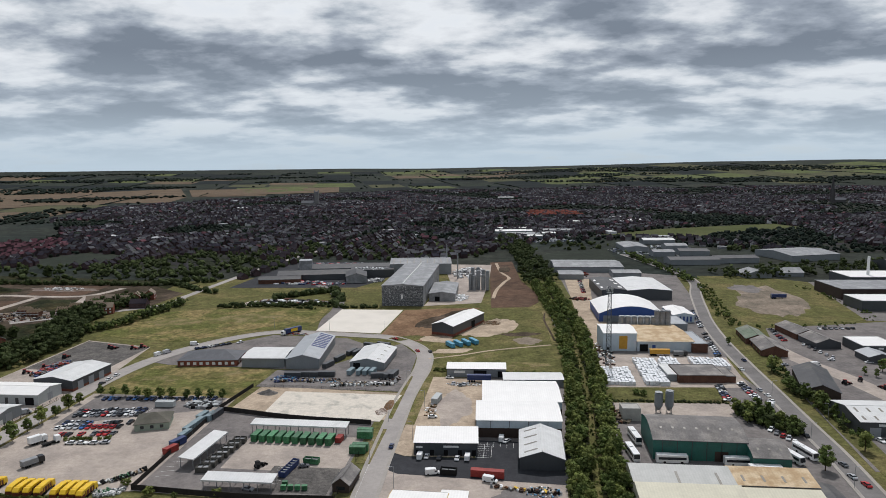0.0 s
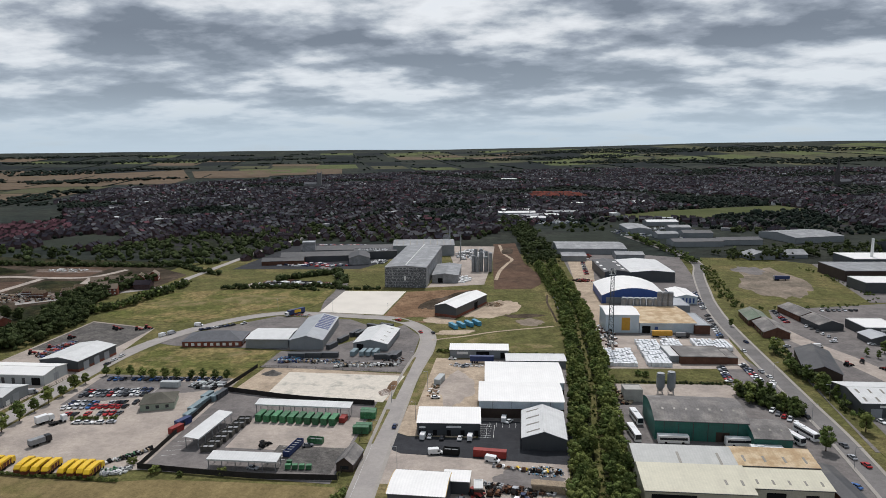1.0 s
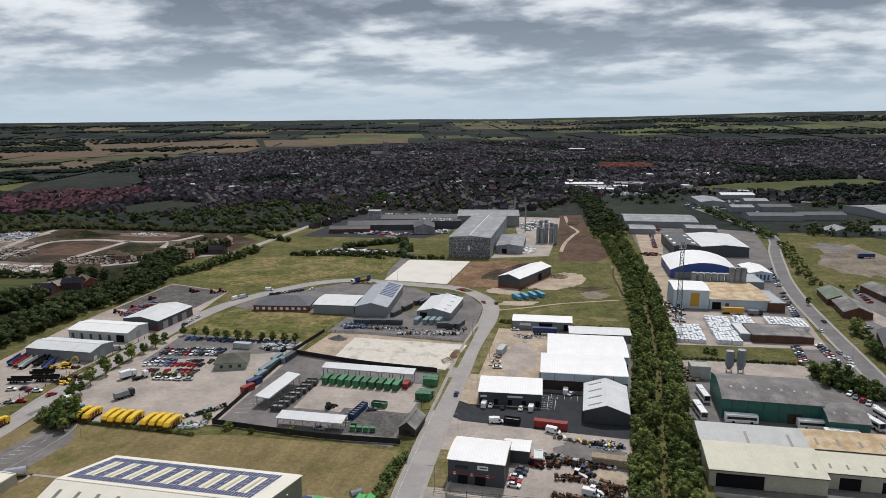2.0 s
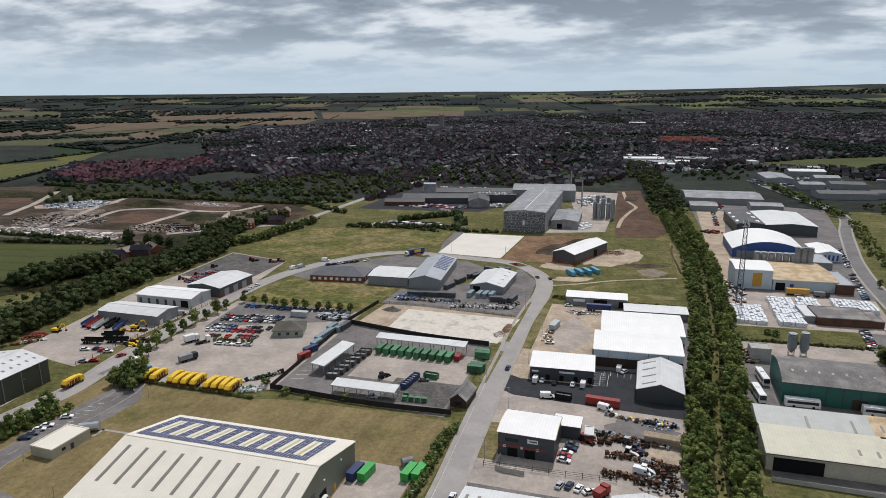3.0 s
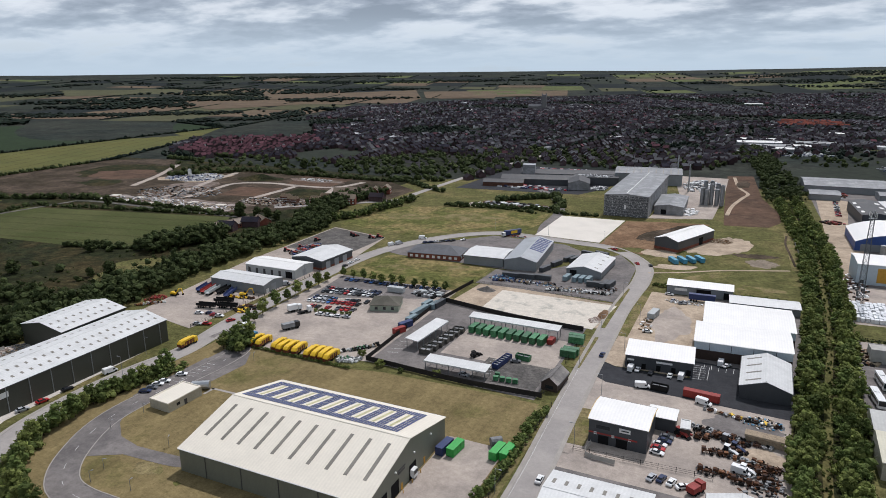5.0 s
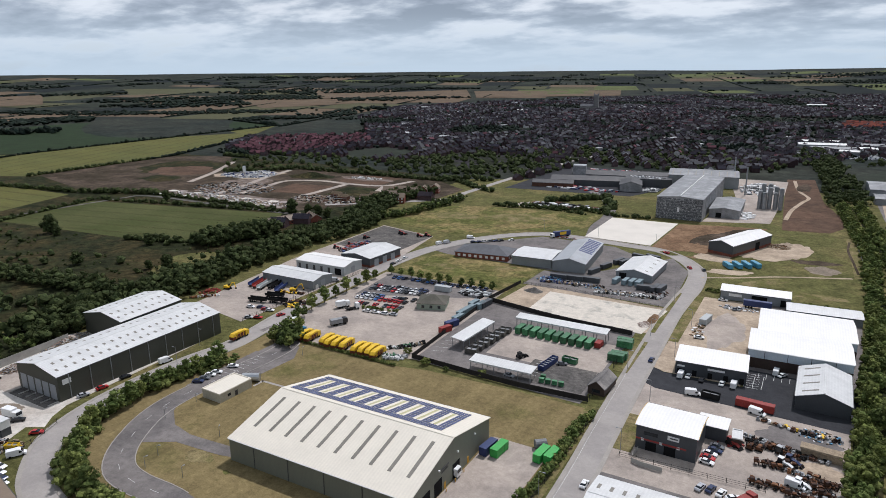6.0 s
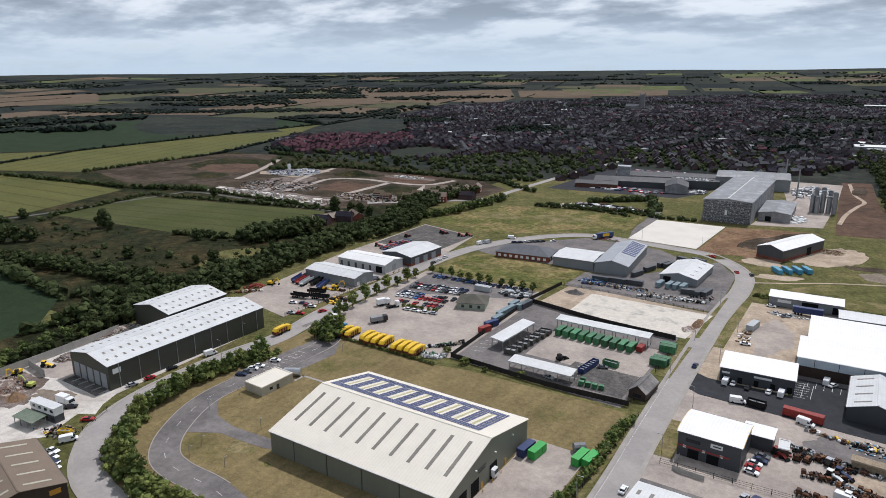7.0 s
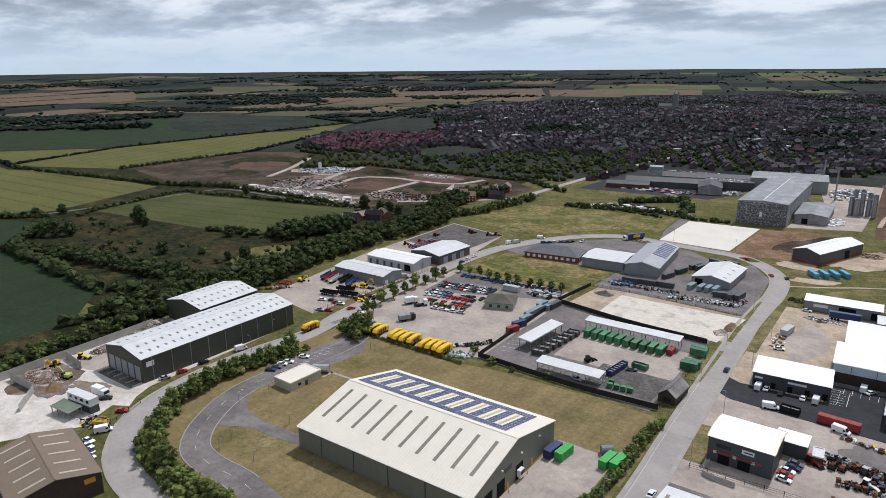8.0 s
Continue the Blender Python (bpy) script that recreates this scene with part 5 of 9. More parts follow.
def leafy(s, c, r, rng, n, size):
    """Loose sprays of leaves round a clump."""
    for _ in range(n):
        d = Vector((rng.gauss(0, 1), rng.gauss(0, 1), rng.gauss(0.2, 0.9))).normalized()
        p = Vector(c) + d * r * rng.uniform(0.82, 1.15)
        u = Vector((rng.gauss(0, 1), rng.gauss(0, 1), rng.gauss(0, 1))).normalized()
        w = u.cross(Vector((rng.gauss(0, 1), rng.gauss(0, 1), rng.gauss(0, 1)))).normalized()
        k = size * rng.uniform(0.6, 1.3)
        s.add([p - u * k, p + w * k * 0.5, p + u * k, p - w * k * 0.5], [(0, 1, 2, 3)])


def crown_mesh(name, h, r, seed, material, base=0.25, clumps=36, leaves=950):
    """A crown of dark inner clumps under a loose, uneven skin of leaf sprays."""
    rng = random.Random(seed)
    s = Shape()
    balls = []
    for i in range(clumps):
        z = rng.uniform(0.0, 1.0)
        prof = math.sin(math.pi * (0.12 + 0.80 * z)) ** 0.7
        rr = r * prof * rng.uniform(0.25, 0.82)
        a = i * 2.4 + rng.uniform(-0.4, 0.4)
        c = Vector((rr * math.cos(a), rr * math.sin(a), h * (base + (0.93 - base) * z)))
        cr = r * rng.uniform(0.21, 0.36)
        balls.append((c, cr))
        blob(s, c, cr * 0.86, rng, 0.8, 0.35)
    for i in range(leaves):
        c, cr = balls[i % clumps]
        leafy(s, c, cr, rng, 1, r * 0.075)
    return s.mesh(name, material)


def trunk_mesh(h, r, seed):
    rng = random.Random(seed)
    s = Shape().tube(0, 0, -0.1, h * 0.55, r, r * 0.5, 7)
    for i in range(4):
        a = i * 1.6 + rng.uniform(0, 0.5)
        b = len(s.v)
        s.tube(0, 0, h * 0.28, h * 0.62, r * 0.45, r * 0.18, 5)
        for k in range(b + 5, b + 10):
            x, y, z = s.v[k]
            s.v[k] = (x + math.cos(a) * h * 0.2, y + math.sin(a) * h * 0.2, z)
    return s.mesh("trunk", BARK)


TREES, FAR_TREES = [], []
FIELD_OAK = []
for k in range(6):
    h, r = (9.0, 3.6) if k < 4 else (7.5, 3.0)
    TREES.append((trunk_mesh(h, 0.22, k), crown_mesh("crown", h, r, 40 + k, LEAF if k % 2 == 0 else LEAF_LIGHT)))
    FAR_TREES.append((TREES[k][0], crown_mesh("crown", h, r, 60 + k, LEAF if k % 2 == 0 else LEAF_LIGHT, clumps=24, leaves=520)))
for k in range(2):
    FIELD_OAK.append((trunk_mesh(9.0, 0.3, 20 + k), crown_mesh("crown", 9.0, 5.0, 90 + k, LEAF_DARK, base=0.16, clumps=46, leaves=1100)))
BUSHES = [crown_mesh("bush", 2.4, 1.9, 70 + k, LEAF if k != 1 else LEAF_LIGHT, base=0.12, clumps=18, leaves=420) for k in range(3)]


def tree(x, y, size=1.0, kind=0, label="round leafy broadleaf tree", group="", z=0.0, name="tree"):
    rng = random.Random(int(x * 31 + y * 17 + kind))
    t = thing(name, label, "tree", pose(x, y, z, 0, 0, rng.uniform(0, 360)) @ Matrix.Diagonal((size, size, size * rng.uniform(0.9, 1.12), 1)), group)
    kinds = FIELD_OAK if group == "field trees" else FAR_TREES if y > 330 or x < -300 else TREES
    part("trunk", kinds[kind % len(kinds)][0], None, t)
    part("crown", kinds[kind % len(kinds)][1], None, t)
    return t


def bush(x, y, size=1.0, kind=0, label="dense green bush in the border", group="bushes"):
    rng = random.Random(int(x * 13 + y * 7))
    ob = new("bush", BUSHES[kind % 3])
    ob.matrix_basis = pose(x, y, 0, 0, 0, rng.uniform(0, 360)) @ Matrix.Diagonal((size, size, size * rng.uniform(0.8, 1.1), 1))
    return tagged(ob, label, "bush", group)


def belt(line, half0, half1, step, seed, lo, hi, label, group):
    rng = random.Random(seed)
    pts = smooth_line(line, step)
    for (p, q) in sides(pts, half0, half1):
        n = max(1, int(abs(half1 - half0) / step))
        for k in range(n):
            f = (k + rng.uniform(0.1, 0.9)) / n
            x, y = p.x + (q.x - p.x) * f + rng.uniform(-1, 1), p.y + (q.y - p.y) * f + rng.uniform(-1, 1)
            tree(x, y, rng.uniform(lo, hi), rng.randrange(6), label, group)


RAIL = [(26, 120), (26.3, 190), (28, 217), (31, 265), (34.3, 313), (36, 390), (36, 470), (30.5, 530), (22, 632)]
belt(RAIL, 2.8, 9.4, 4.6, 1, 0.6, 0.96, "leafy green tree in the belt along the old railway", "trees along the old railway")
belt(RAIL, -9.4, -2.8, 4.6, 2, 0.6, 0.96, "leafy green tree in the belt along the old railway", "trees along the old railway")
ribbon("footpath", smooth_line(RAIL, 6), -1.3, 1.3, 0.03, GRASS, "narrow grassy path between the railway trees", "path")

# the tree screen round the lawns, and the yard trees
SCREEN = smooth_line([(-136, 88), (-150, 88), (-161, 89.5), (-173, 92), (-184, 97), (-193.5, 106), (-200, 116.5), (-202.5, 128), (-203.5, 142), (-202.5, 157), (-201, 168)], 4.0)
rng = random.Random(5)
for i, p in enumerate(SCREEN):
    tree(p.x + rng.uniform(-1.2, 1.2), p.y + rng.uniform(-1.2, 1.2), rng.uniform(0.7, 0.98), rng.randrange(6), "dense green tree in the screen round the lawn", "trees screening the lawn")
SCREEN_LINE = [(-130, 87), (-150, 86.5), (-162, 88), (-175, 91), (-186, 96), (-195, 105), (-202, 116), (-205, 128), (-205.5, 142), (-204, 157), (-202, 170)]
for x, y, s in [(-196, 199, 0.85), (-191, 197, 1.0), (-199, 204, 0.8), (-187, 193, 0.7), (-193, 206, 0.9), (-202, 209, 0.7), (-214, 228, 0.55), (-205, 218, 0.8), (-197, 194, 0.75), (-190, 202, 0.8)]:
    tree(x, y, s, int(s * 10), "bushy dark green tree at the lorry park", "trees at the lorry park")
for x, y in [(-208, 301), (-201, 300), (-194, 300), (-187, 299), (-181, 298), (-175, 299), (-169, 299), (-162, 300), (-156, 300), (-150, 301), (-144, 301)]:
    tree(x, y, 0.60 + 0.12 * ((int(x) * 7) % 3) / 2, int(-x) % 6, "small round tree beside the car park", "trees beside the car park")
for x, y, s in [(-211, 289, 0.7), (-211, 281, 0.8), (-211, 272, 0.7), (-211, 263, 0.8), (-211, 254, 0.7), (-210, 244, 0.85), (-209, 233, 0.8), (-206, 224, 0.7)]:
    tree(x, y, s * 1.12, int(-y) % 6, "small leafy tree along the estate road", "trees along the estate road")
for i in range(22):
    bush(-202.5 + rng.uniform(-3.5, 5.5), 157 + i * 0.8, rng.uniform(0.7, 1.2), i)
HEDGE = smooth_line([(-61, 138), (-60, 152), (-59, 165), (-59.5, 178), (-59, 190), (-58, 200)], 2.4)
for i, p in enumerate(HEDGE):
    bush(p.x + rng.uniform(-0.8, 0.8), p.y, rng.uniform(0.9, 1.5), i, "dense green roadside bush along the fence", "roadside bushes")
for i in range(34):
    bush(-186 + i * 1.45, 200.5 - 0.02 * i, rng.uniform(0.45, 0.7), i, "low clipped hedge bush along the lorry park", "hedge along the lorry park")
for x, y, s in [(-128, 207, 1.2), (-104, 209, 1.2), (-118, 206, 0.8), (-140, 213, 1.2), (59, 327, 1.4), (62, 325, 1.2)]:
    bush(x, y, s, int(x), "lone round bush beside the fence")
for x, y, s in [(139, 372, 1.15), (136, 340, 0.95), (138, 326, 1.0), (140, 312, 1.0), (142, 303, 1.0), (114, 249, 1.1), (137, 268, 1.15), (131, 236, 1.1), (141, 318, 0.9), (136, 334, 0.8), (108, 305, 0.95), (103, 300, 0.9), (110, 298, 0.9),
                (99, 305, 0.85), (113, 290, 0.95), (106, 294, 0.9), (116, 284, 0.9), (101, 294, 0.8), (132, 425, 0.6), (198, 376, 0.9), (206, 372, 0.8), (214, 380, 0.9), (186, 370, 0.5), (190, 366, 0.6)]:
    tree(x, y, s, int(x) % 6, "leafy street tree beside the straight road", "trees along the straight road")


def thicket(name, line, half, n, lo, hi, lift, seed, material, label):
    """Close-grown bushes and trees run together, too many to count."""
    r = random.Random(seed)
    pts = smooth_line(line, 2.0)
    s = Shape()
    for i in range(n):
        f = r.random() * (len(pts) - 2)
        k = int(f)
        p, q = pts[k], pts[k + 1]
        d = (q - p).normalized()
        off = r.uniform(-half, half)
        c = p.lerp(q, f - k) + Vector((-d.y, d.x, 0)) * off
        cr = r.uniform(lo, hi)
        for _ in range(3):
            b = (c.x + r.uniform(-.8, .8) * cr, c.y + r.uniform(-.8, .8) * cr, cr * (0.5 + lift * r.random()))
            rr = cr * r.uniform(0.42, 0.7)
            blob(s, b, rr * 0.85, r, 0.85, 0.35)
            leafy(s, b, rr, r, 20, 0.24 + 0.06 * cr)
    lone(name, s, material, label, "trees", kind="stuff")


sheet("undergrowth", [(17, 118), (36, 118), (38, 217), (44, 300), (46.5, 390), (46.5, 480), (41, 535), (33, 632), (14, 632), (23, 530), (28, 470), (28, 390), (24, 300), (18, 217)], 0.025, SCRUB, "dark tangled undergrowth below the railway trees")
for k, m in enumerate((LEAF, LEAF_LIGHT)):
    thicket("undergrowth_bushes", RAIL, 2.9, 230, 0.3, 0.7, 0.8, 37 + k, (LEAF_LIGHT, LEAF)[k], "low green growth beside the railway path")
    thicket("undergrowth_bushes", [(x - 6.2, y) for x, y in RAIL], 3.6, 380, 1.2, 2.6, 1.0, 30 + k, m, "tangled bushes below the railway trees")
    thicket("undergrowth_bushes", [(x + 6.2, y) for x, y in RAIL], 3.6, 380, 1.2, 2.6, 1.0, 35 + k, m, "tangled bushes below the railway trees")
    # the far railway belt gets the darker leaves to show cloud shade
    thicket("tree_belt", [(22, 628), (18, 700), (11, 790), (-2, 900), (-22, 1030)], 15, 210, 2.2, 4.4, 1.3, 61 + k, LEAF_DARK, "dense belt of trees along the old railway, leaves darkened for cloud shade")
    thicket("tree_belt", [(-281, 60), (-283, 85), (-285, 110), (-289, 145)], 5.5, 70, 1.4, 3.0, 1.2, 80 + k, (LEAF_DARK, LEAF)[k], "dense dark bushes behind the concrete wall")
    thicket("roadside_trees", [(166, 655), (160, 700), (148, 760), (136, 830)], 5, 44, 1.8, 3.6, 1.4, 86 + k, (LEAF_DARK, LEAF)[k], "dense dark trees along the bending road")
    thicket("tree_belt", [(205, 690), (260, 712), (320, 735), (420, 770)], 24, 90, 2.2, 4.6, 1.4, 88 + k, LEAF_DARK, "dark trees behind the waste plot")
    thicket("scrub_bushes", [(151, 476), (152, 500), (156, 530), (163, 575), (172, 640)], 5.5, 60, 0.7, 1.7, 0.8, 92 + k, (LEAF_LIGHT, LEAF)[k], "low green bushes on the waste plot")
    thicket("scrub_bushes", [(165, 474), (200, 476), (255, 505), (262, 560), (256, 640)], 4, 40, 0.5, 1.1, 0.7, 94 + k, LEAF, "low green bushes round the waste plot")
    thicket("roadside_trees", [(141, 372), (139, 345), (141, 325), (142, 300), (143, 280)], 3.5, 34, 1.4, 2.8, 1.2, 96 + k, (LEAF_DARK, LEAF)[k], "dense roadside bushes along the straight road")
    thicket("roadside_trees", [(101, 303), (108, 296), (114, 287), (119, 280)], 4.5, 34, 1.6, 3.0, 1.2, 98 + k, (LEAF_DARK, LEAF)[k], "dense bushes beside the green shed")
    thicket("hedge", [(-190, 247.6), (-180, 249), (-168, 250.6)], 0.9, 16, 0.5, 0.9, 0.8, 84 + k, m, "low planted bushes between parked cars")
    thicket("hedge", [(-46, 356), (-20, 354), (20, 352)], 1.4, 34, 0.8, 1.4, 0.9, 64 + k, m, "scrubby hedge along the yard fence")
    thicket("screen_bushes", SCREEN_LINE, 3.0, 150, 1.3, 2.6, 0.9, 50 + k, m, "dense green bushes round the lawn")
    thicket("shrubbery", [(-201, 203), (-194, 200), (-187, 195)], 4.5, 46, 1.5, 2.8, 1.1, 70 + k, (LEAF, LEAF_DARK)[k], "rounded dark shrubs at the lorry park corner")
    thicket("tree_belt", [(-297, 420), (-285, 440), (-284, 470), (-278, 498), (-280, 520)], 4.5, 60, 1.8, 3.2, 1.4, 72 + k, (LEAF, LEAF_DARK)[k], "line of dark trees between road and meadow")
    thicket("tree_belt", [(-297, 145), (-293, 205), (-298, 245), (-302, 290), (-301, 330), (-299, 370), (-300, 405)], 14, 400, 2.0, 4.2, 1.6, 40 + k, LEAF_DARK, "dense belt of trees behind the yards, leaves darkened for cloud shade")
    thicket("tree_belt", [(-484, 168), (-439, 182), (-388, 192), (-346, 198), (-316, 205)], 6, 150, 1.8, 3.6, 1.4, 55 + k, LEAF_DARK, "overgrown dark hedge between scrub and field")
    thicket("tree_belt", [(-356, 292), (-348, 318), (-336, 345)], 11, 110, 2.4, 4.6, 1.7, 58 + k, LEAF_DARK, "clump of tall dark trees behind the belt")
    thicket("tree_belt", [(-306, 400), (-322, 440), (-332, 480), (-322, 530)], 13, 230, 2.2, 4.0, 1.6, 45 + k, LEAF_DARK, "dense belt of dark trees beside the meadow")


for x, y, s in [(-481, 264, 1.35), (-389, 277, 0.9), (-574, 230, 0.85), (-567, 247, 0.95), (-491, 207, 1.2), (-485, 214, 1.1), (-497, 200, 1.0), (-330, 245, 0.9), (-387, 225, 0.9), (-372, 398, 1.2), (-358, 402, 0.9), (-350, 405, 1.0), (-338, 402, 0.9), (-510, 386, 0.95), (-490, 638, 1.3), (-340, 240, 0.6), (-470, 262, 0.8)]:
    tree(x, y, s, int(-x) % 2, "large dark field tree standing in the hedges", "field trees")


def far_green():
    """Hedges, copses and town trees too far off to count."""
    rng = random.Random(21)
    s, near = Shape(), Shape()

    def clump(x, y, r, many=0):
        z = far_height(x, y)
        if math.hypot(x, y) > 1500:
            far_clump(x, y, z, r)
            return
        if math.hypot(x, y) < 960:
            for k in range(2 if r > 2 else 1):
                c = (x + rng.uniform(-.6, .6) * r, y + rng.uniform(-.6, .6) * r, z + r * (0.5 + 0.45 * k))
                blob(near, c, r * rng.uniform(0.62, 0.9), rng, 0.85, 0.35)
                leafy(near, c, r * 0.9, rng, 11, 0.3 + 0.07 * r)
            return
        for k in range(many or (2 if r > 3 else 1)):
            blob(s, (x + rng.uniform(-.6, .6) * r, y + rng.uniform(-.6, .6) * r, z + r * (0.55 + 0.5 * k)), r * rng.uniform(0.7, 1.1), rng, 0.85, 0.35)

    def far_clump(x, y, z, r):
        """A low crown of few faces, for trees more than a mile off."""
        pts = [(x + r * rng.uniform(.7, 1.2) * math.cos(q), y + r * rng.uniform(.7, 1.2) * math.sin(q), z + r * rng.uniform(0.4, 0.85)) for q in (0.3, 1.6, 2.8, 4.1, 5.3)]
        pts += [(x + r * rng.uniform(-.3, .3), y + r * rng.uniform(-.3, .3), z + r * rng.uniform(0.85, 1.15)), (x, y, z - 1)]
        s.add(pts, [(i, (i + 1) % 5, 5) for i in range(5)] + [((i + 1) % 5, i, 6) for i in range(5)])

    def hedge(a, b, r, gap=0.05):
        d = math.hypot(b[0] - a[0], b[1] - a[1])
        m = int(d / (r * (0.85 if math.hypot(*a) < 1500 else 0.8)))
        for i in range(m):
            if rng.random() < gap:
                continue
            f = i / m
            clump(a[0] + (b[0] - a[0]) * f + rng.uniform(-1, 1), a[1] + (b[1] - a[1]) * f + rng.uniform(-1, 1), r * rng.uniform(0.6, 1.3))

    for a, b, r in [((-575, 362), (-380, 400), 2.0), ((-556, 264), (-575, 360), 2.0), ((-606, 200), (-560, 235), 3.2), ((-1100, 178), (-606, 198), 2.2), ((-620, 374), (-880, 340), 2.6),
                    ((-880, 340), (-1100, 370), 2.6), ((-548, 405), (-620, 376), 3), ((-370, 402), (-540, 404), 2.0), ((-770, 408), (-775, 605), 2.2), ((-775, 605), (-870, 835), 2.4), ((-918, 345), (-985, 520), 2.2),
                    ((-985, 520), (-1000, 1040), 2.4), ((-1000, 1040), (-1200, 1110), 4), ((-480, 172), (-340, 162), 3.6), ((-536, 222), (-480, 172), 3.6), ((-300, 196), (-345, 165), 3.4), ((-310, 128), (-300, 190), 3.2),
                    ((-415, 280), (-340, 302), 2.6), ((-240, 505), (-160, 520), 2.2), ((-207, 542), (-168, 578), 2.8), ((-205, 545), (-170, 575), 2.8), ((-166, 578), (-147, 536), 3.4), ((-150, 540), (-151, 518), 3.0), ((-220, 520), (-160, 505), 1.6), ((-715, 640), (-650, 640), 3.0), ((-725, 650), (-790, 760), 2.6), ((-157, 517), (-138, 512), 2.2), ((-138, 512), (-112, 515), 1.8),
                    ((-345, 595), (-540, 592), 3.0), ((-330, 600), (-270, 560), 2.6), ((45, 316), (100, 318), 0.8), ((-590, 530), (-540, 592), 3.5), ((-300, 620), (-345, 600), 4)]:
        hedge(a, b, r)
    for _ in range(300):
        x, y = rng.uniform(-700, -340), rng.uniform(560, 745)
        if inside(x, y, [(-645, 575), (-600, 560), (-545, 600), (-350, 606), (-345, 660), (-420, 700), (-480, 705), (-530, 690), (-600, 735), (-640, 650), (-690, 640)]):
            clump(x, y, rng.uniform(1.6, 3.8))
    for _ in range(330):
        x, y = rng.uniform(-555, -305), rng.uniform(170, 300)
        if inside(x, y, [(-560, 232), (-555, 262), (-415, 278), (-340, 300), (-305, 270), (-300, 205), (-345, 170), (-475, 182), (-535, 225)]) and noise.noise((x * 0.02, y * 0.02, 2.0)) > -0.05:
            clump(x, y, rng.uniform(0.5, 1.4) if rng.random() < 0.85 else rng.uniform(2.0, 3.4))
    # old railway belt going on towards the town
    for _ in range(40):
        clump(rng.uniform(30, 130), rng.uniform(880, 980), rng.uniform(1.5, 4.0))
    # town trees
    for _ in range(30000):
        x, y = rng.uniform(-1200, 1900), rng.uniform(620, 2850)
        if inside(x, y, TOWN) and not any(inside(x, y, g) for g, _ in PARKS) and rng.random() < 0.35 + 0.6 * (noise.noise((x * 0.004, y * 0.004, 1.0)) > 0.0) and abs(math.degrees(math.atan2(x, y)) + 13) < 50:
            clump(x, y, rng.uniform(1.8, 4.2) * (1.0 if rng.random() < 0.85 else 1.4), 1)
    for _ in range(6500):
        x, y = rng.uniform(-900, 700), rng.uniform(640, 1500)
        if inside(x, y, TOWN) and not any(inside(x, y, g) for g, _ in PARKS) and not inside(x, y, ESTATE) and math.degrees(math.atan2(x, y)) < 30:
            clump(x, y, rng.uniform(2.0, 4.6), 1)
    for line, half, n in (([(-1520, 520), (-1420, 620), (-1300, 720)], 34, 260), ([(-1965, 1033), (-1700, 1130), (-1500, 1260), (-1302, 1408)], 55, 700), ([(-1180, 1130), (-1080, 1300), (-1150, 1480)], 40, 300)):
        pts = smooth_line(line, 20)
        for _ in range(n):
            p = rng.choice(pts)
            clump(p.x + rng.uniform(-half, half), p.y + rng.uniform(-half, half), rng.uniform(4, 7), 2)
    for _ in range(30000):
        x, y = rng.uniform(-1150, 1850), rng.uniform(1000, 2850)
        if inside(x, y, TOWN) and not any(inside(x, y, g) for g, _ in PARKS) and -40 < math.degrees(math.atan2(x, y)) < 30:
            w = noise.noise((x * 0.006, y * 0.006, 4.0)) + 0.3 * (y > 2150)
            if rng.random() < 0.35 + 0.9 * w:
                clump(x, y, rng.uniform(3.2, 6.2), 1)
    # woods and hedgerow trees of the far country
    for _ in range(44000):
        a, r = radians(rng.uniform(-72, 30)), rng.uniform(1000, 4500)
        x, y = r * math.sin(a), r * math.cos(a)
        if inside(x, y, TOWN) or inside(x, y, NEAR_FIELDS):
            continue
        if any(inside(x, y, q) for q in FIELD_EDGES):
            continue
        side, deep = math.degrees(a) * 40, r
        w = noise.noise((side * 0.0009, deep * 0.0040, 9.0)) + 0.25 * noise.noise((x * 0.006, y * 0.006, 3.0))
        if w > 0.17 or rng.random() < 0.008:
            clump(x, y, rng.uniform(3.5, 6.0) if r < 1700 else rng.uniform(6, 10), 1)
    u = radians(17)
    for iu in range(-20, 21):
        for iv in range(-2, 25):
            if rng.random() < 0.5:
                continue
            p = [(iu * 210.0 - 3, iv * 210.0), (iu * 210.0 - 3, iv * 210.0 + 200)]
            q = [(x * math.cos(u) - y * math.sin(u), x * math.sin(u) + y * math.cos(u)) for x, y in p]
            m = ((q[0][0] + q[1][0]) / 2, (q[0][1] + q[1][1]) / 2)
            r = math.hypot(*m)
            if 950 < r < 4500 and m[1] > 100 and not inside(*m, TOWN) and not inside(*m, NEAR_FIELDS):
                hedge(q[0], q[1], 2.2 + r / 3500)
    lone("hedgerows", near, LEAF_DARK, "dark hedges and scattered trees round fields and gardens", "hedges", kind="stuff")
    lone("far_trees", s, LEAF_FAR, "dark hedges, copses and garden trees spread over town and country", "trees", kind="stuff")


far_green()

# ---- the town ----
# Most town colours hold cloud shade and bluish haze in their base tone.
HOUSE_WALL = mat("shaded_house_brick", (0.074, 0.04884, 0.05107), 0.9, vary=0.2, size=8, grain=1, col2=(0.148, 0.1295, 0.1368), patch=0.62, psize=40, bump=0, island=0.4)
HOUSE_ROOF = mat("shaded_house_roof", (0.03108, 0.02516, 0.0301), 0.9, vary=0.2, size=8, grain=1, col2=(0.02516, 0.02368, 0.03192), patch=0.5, psize=60, bump=0, island=0.45)
NEW_ROOF = mat("new_red_roof", (0.092, 0.0416, 0.051), 0.85, vary=0.2, size=8, grain=1, bump=0, island=0.35)
RED_TILE = mat("red_clay_tiles", (0.19, 0.058, 0.042), 0.85, vary=0.2, size=8, grain=1, bump=0, island=0.35)
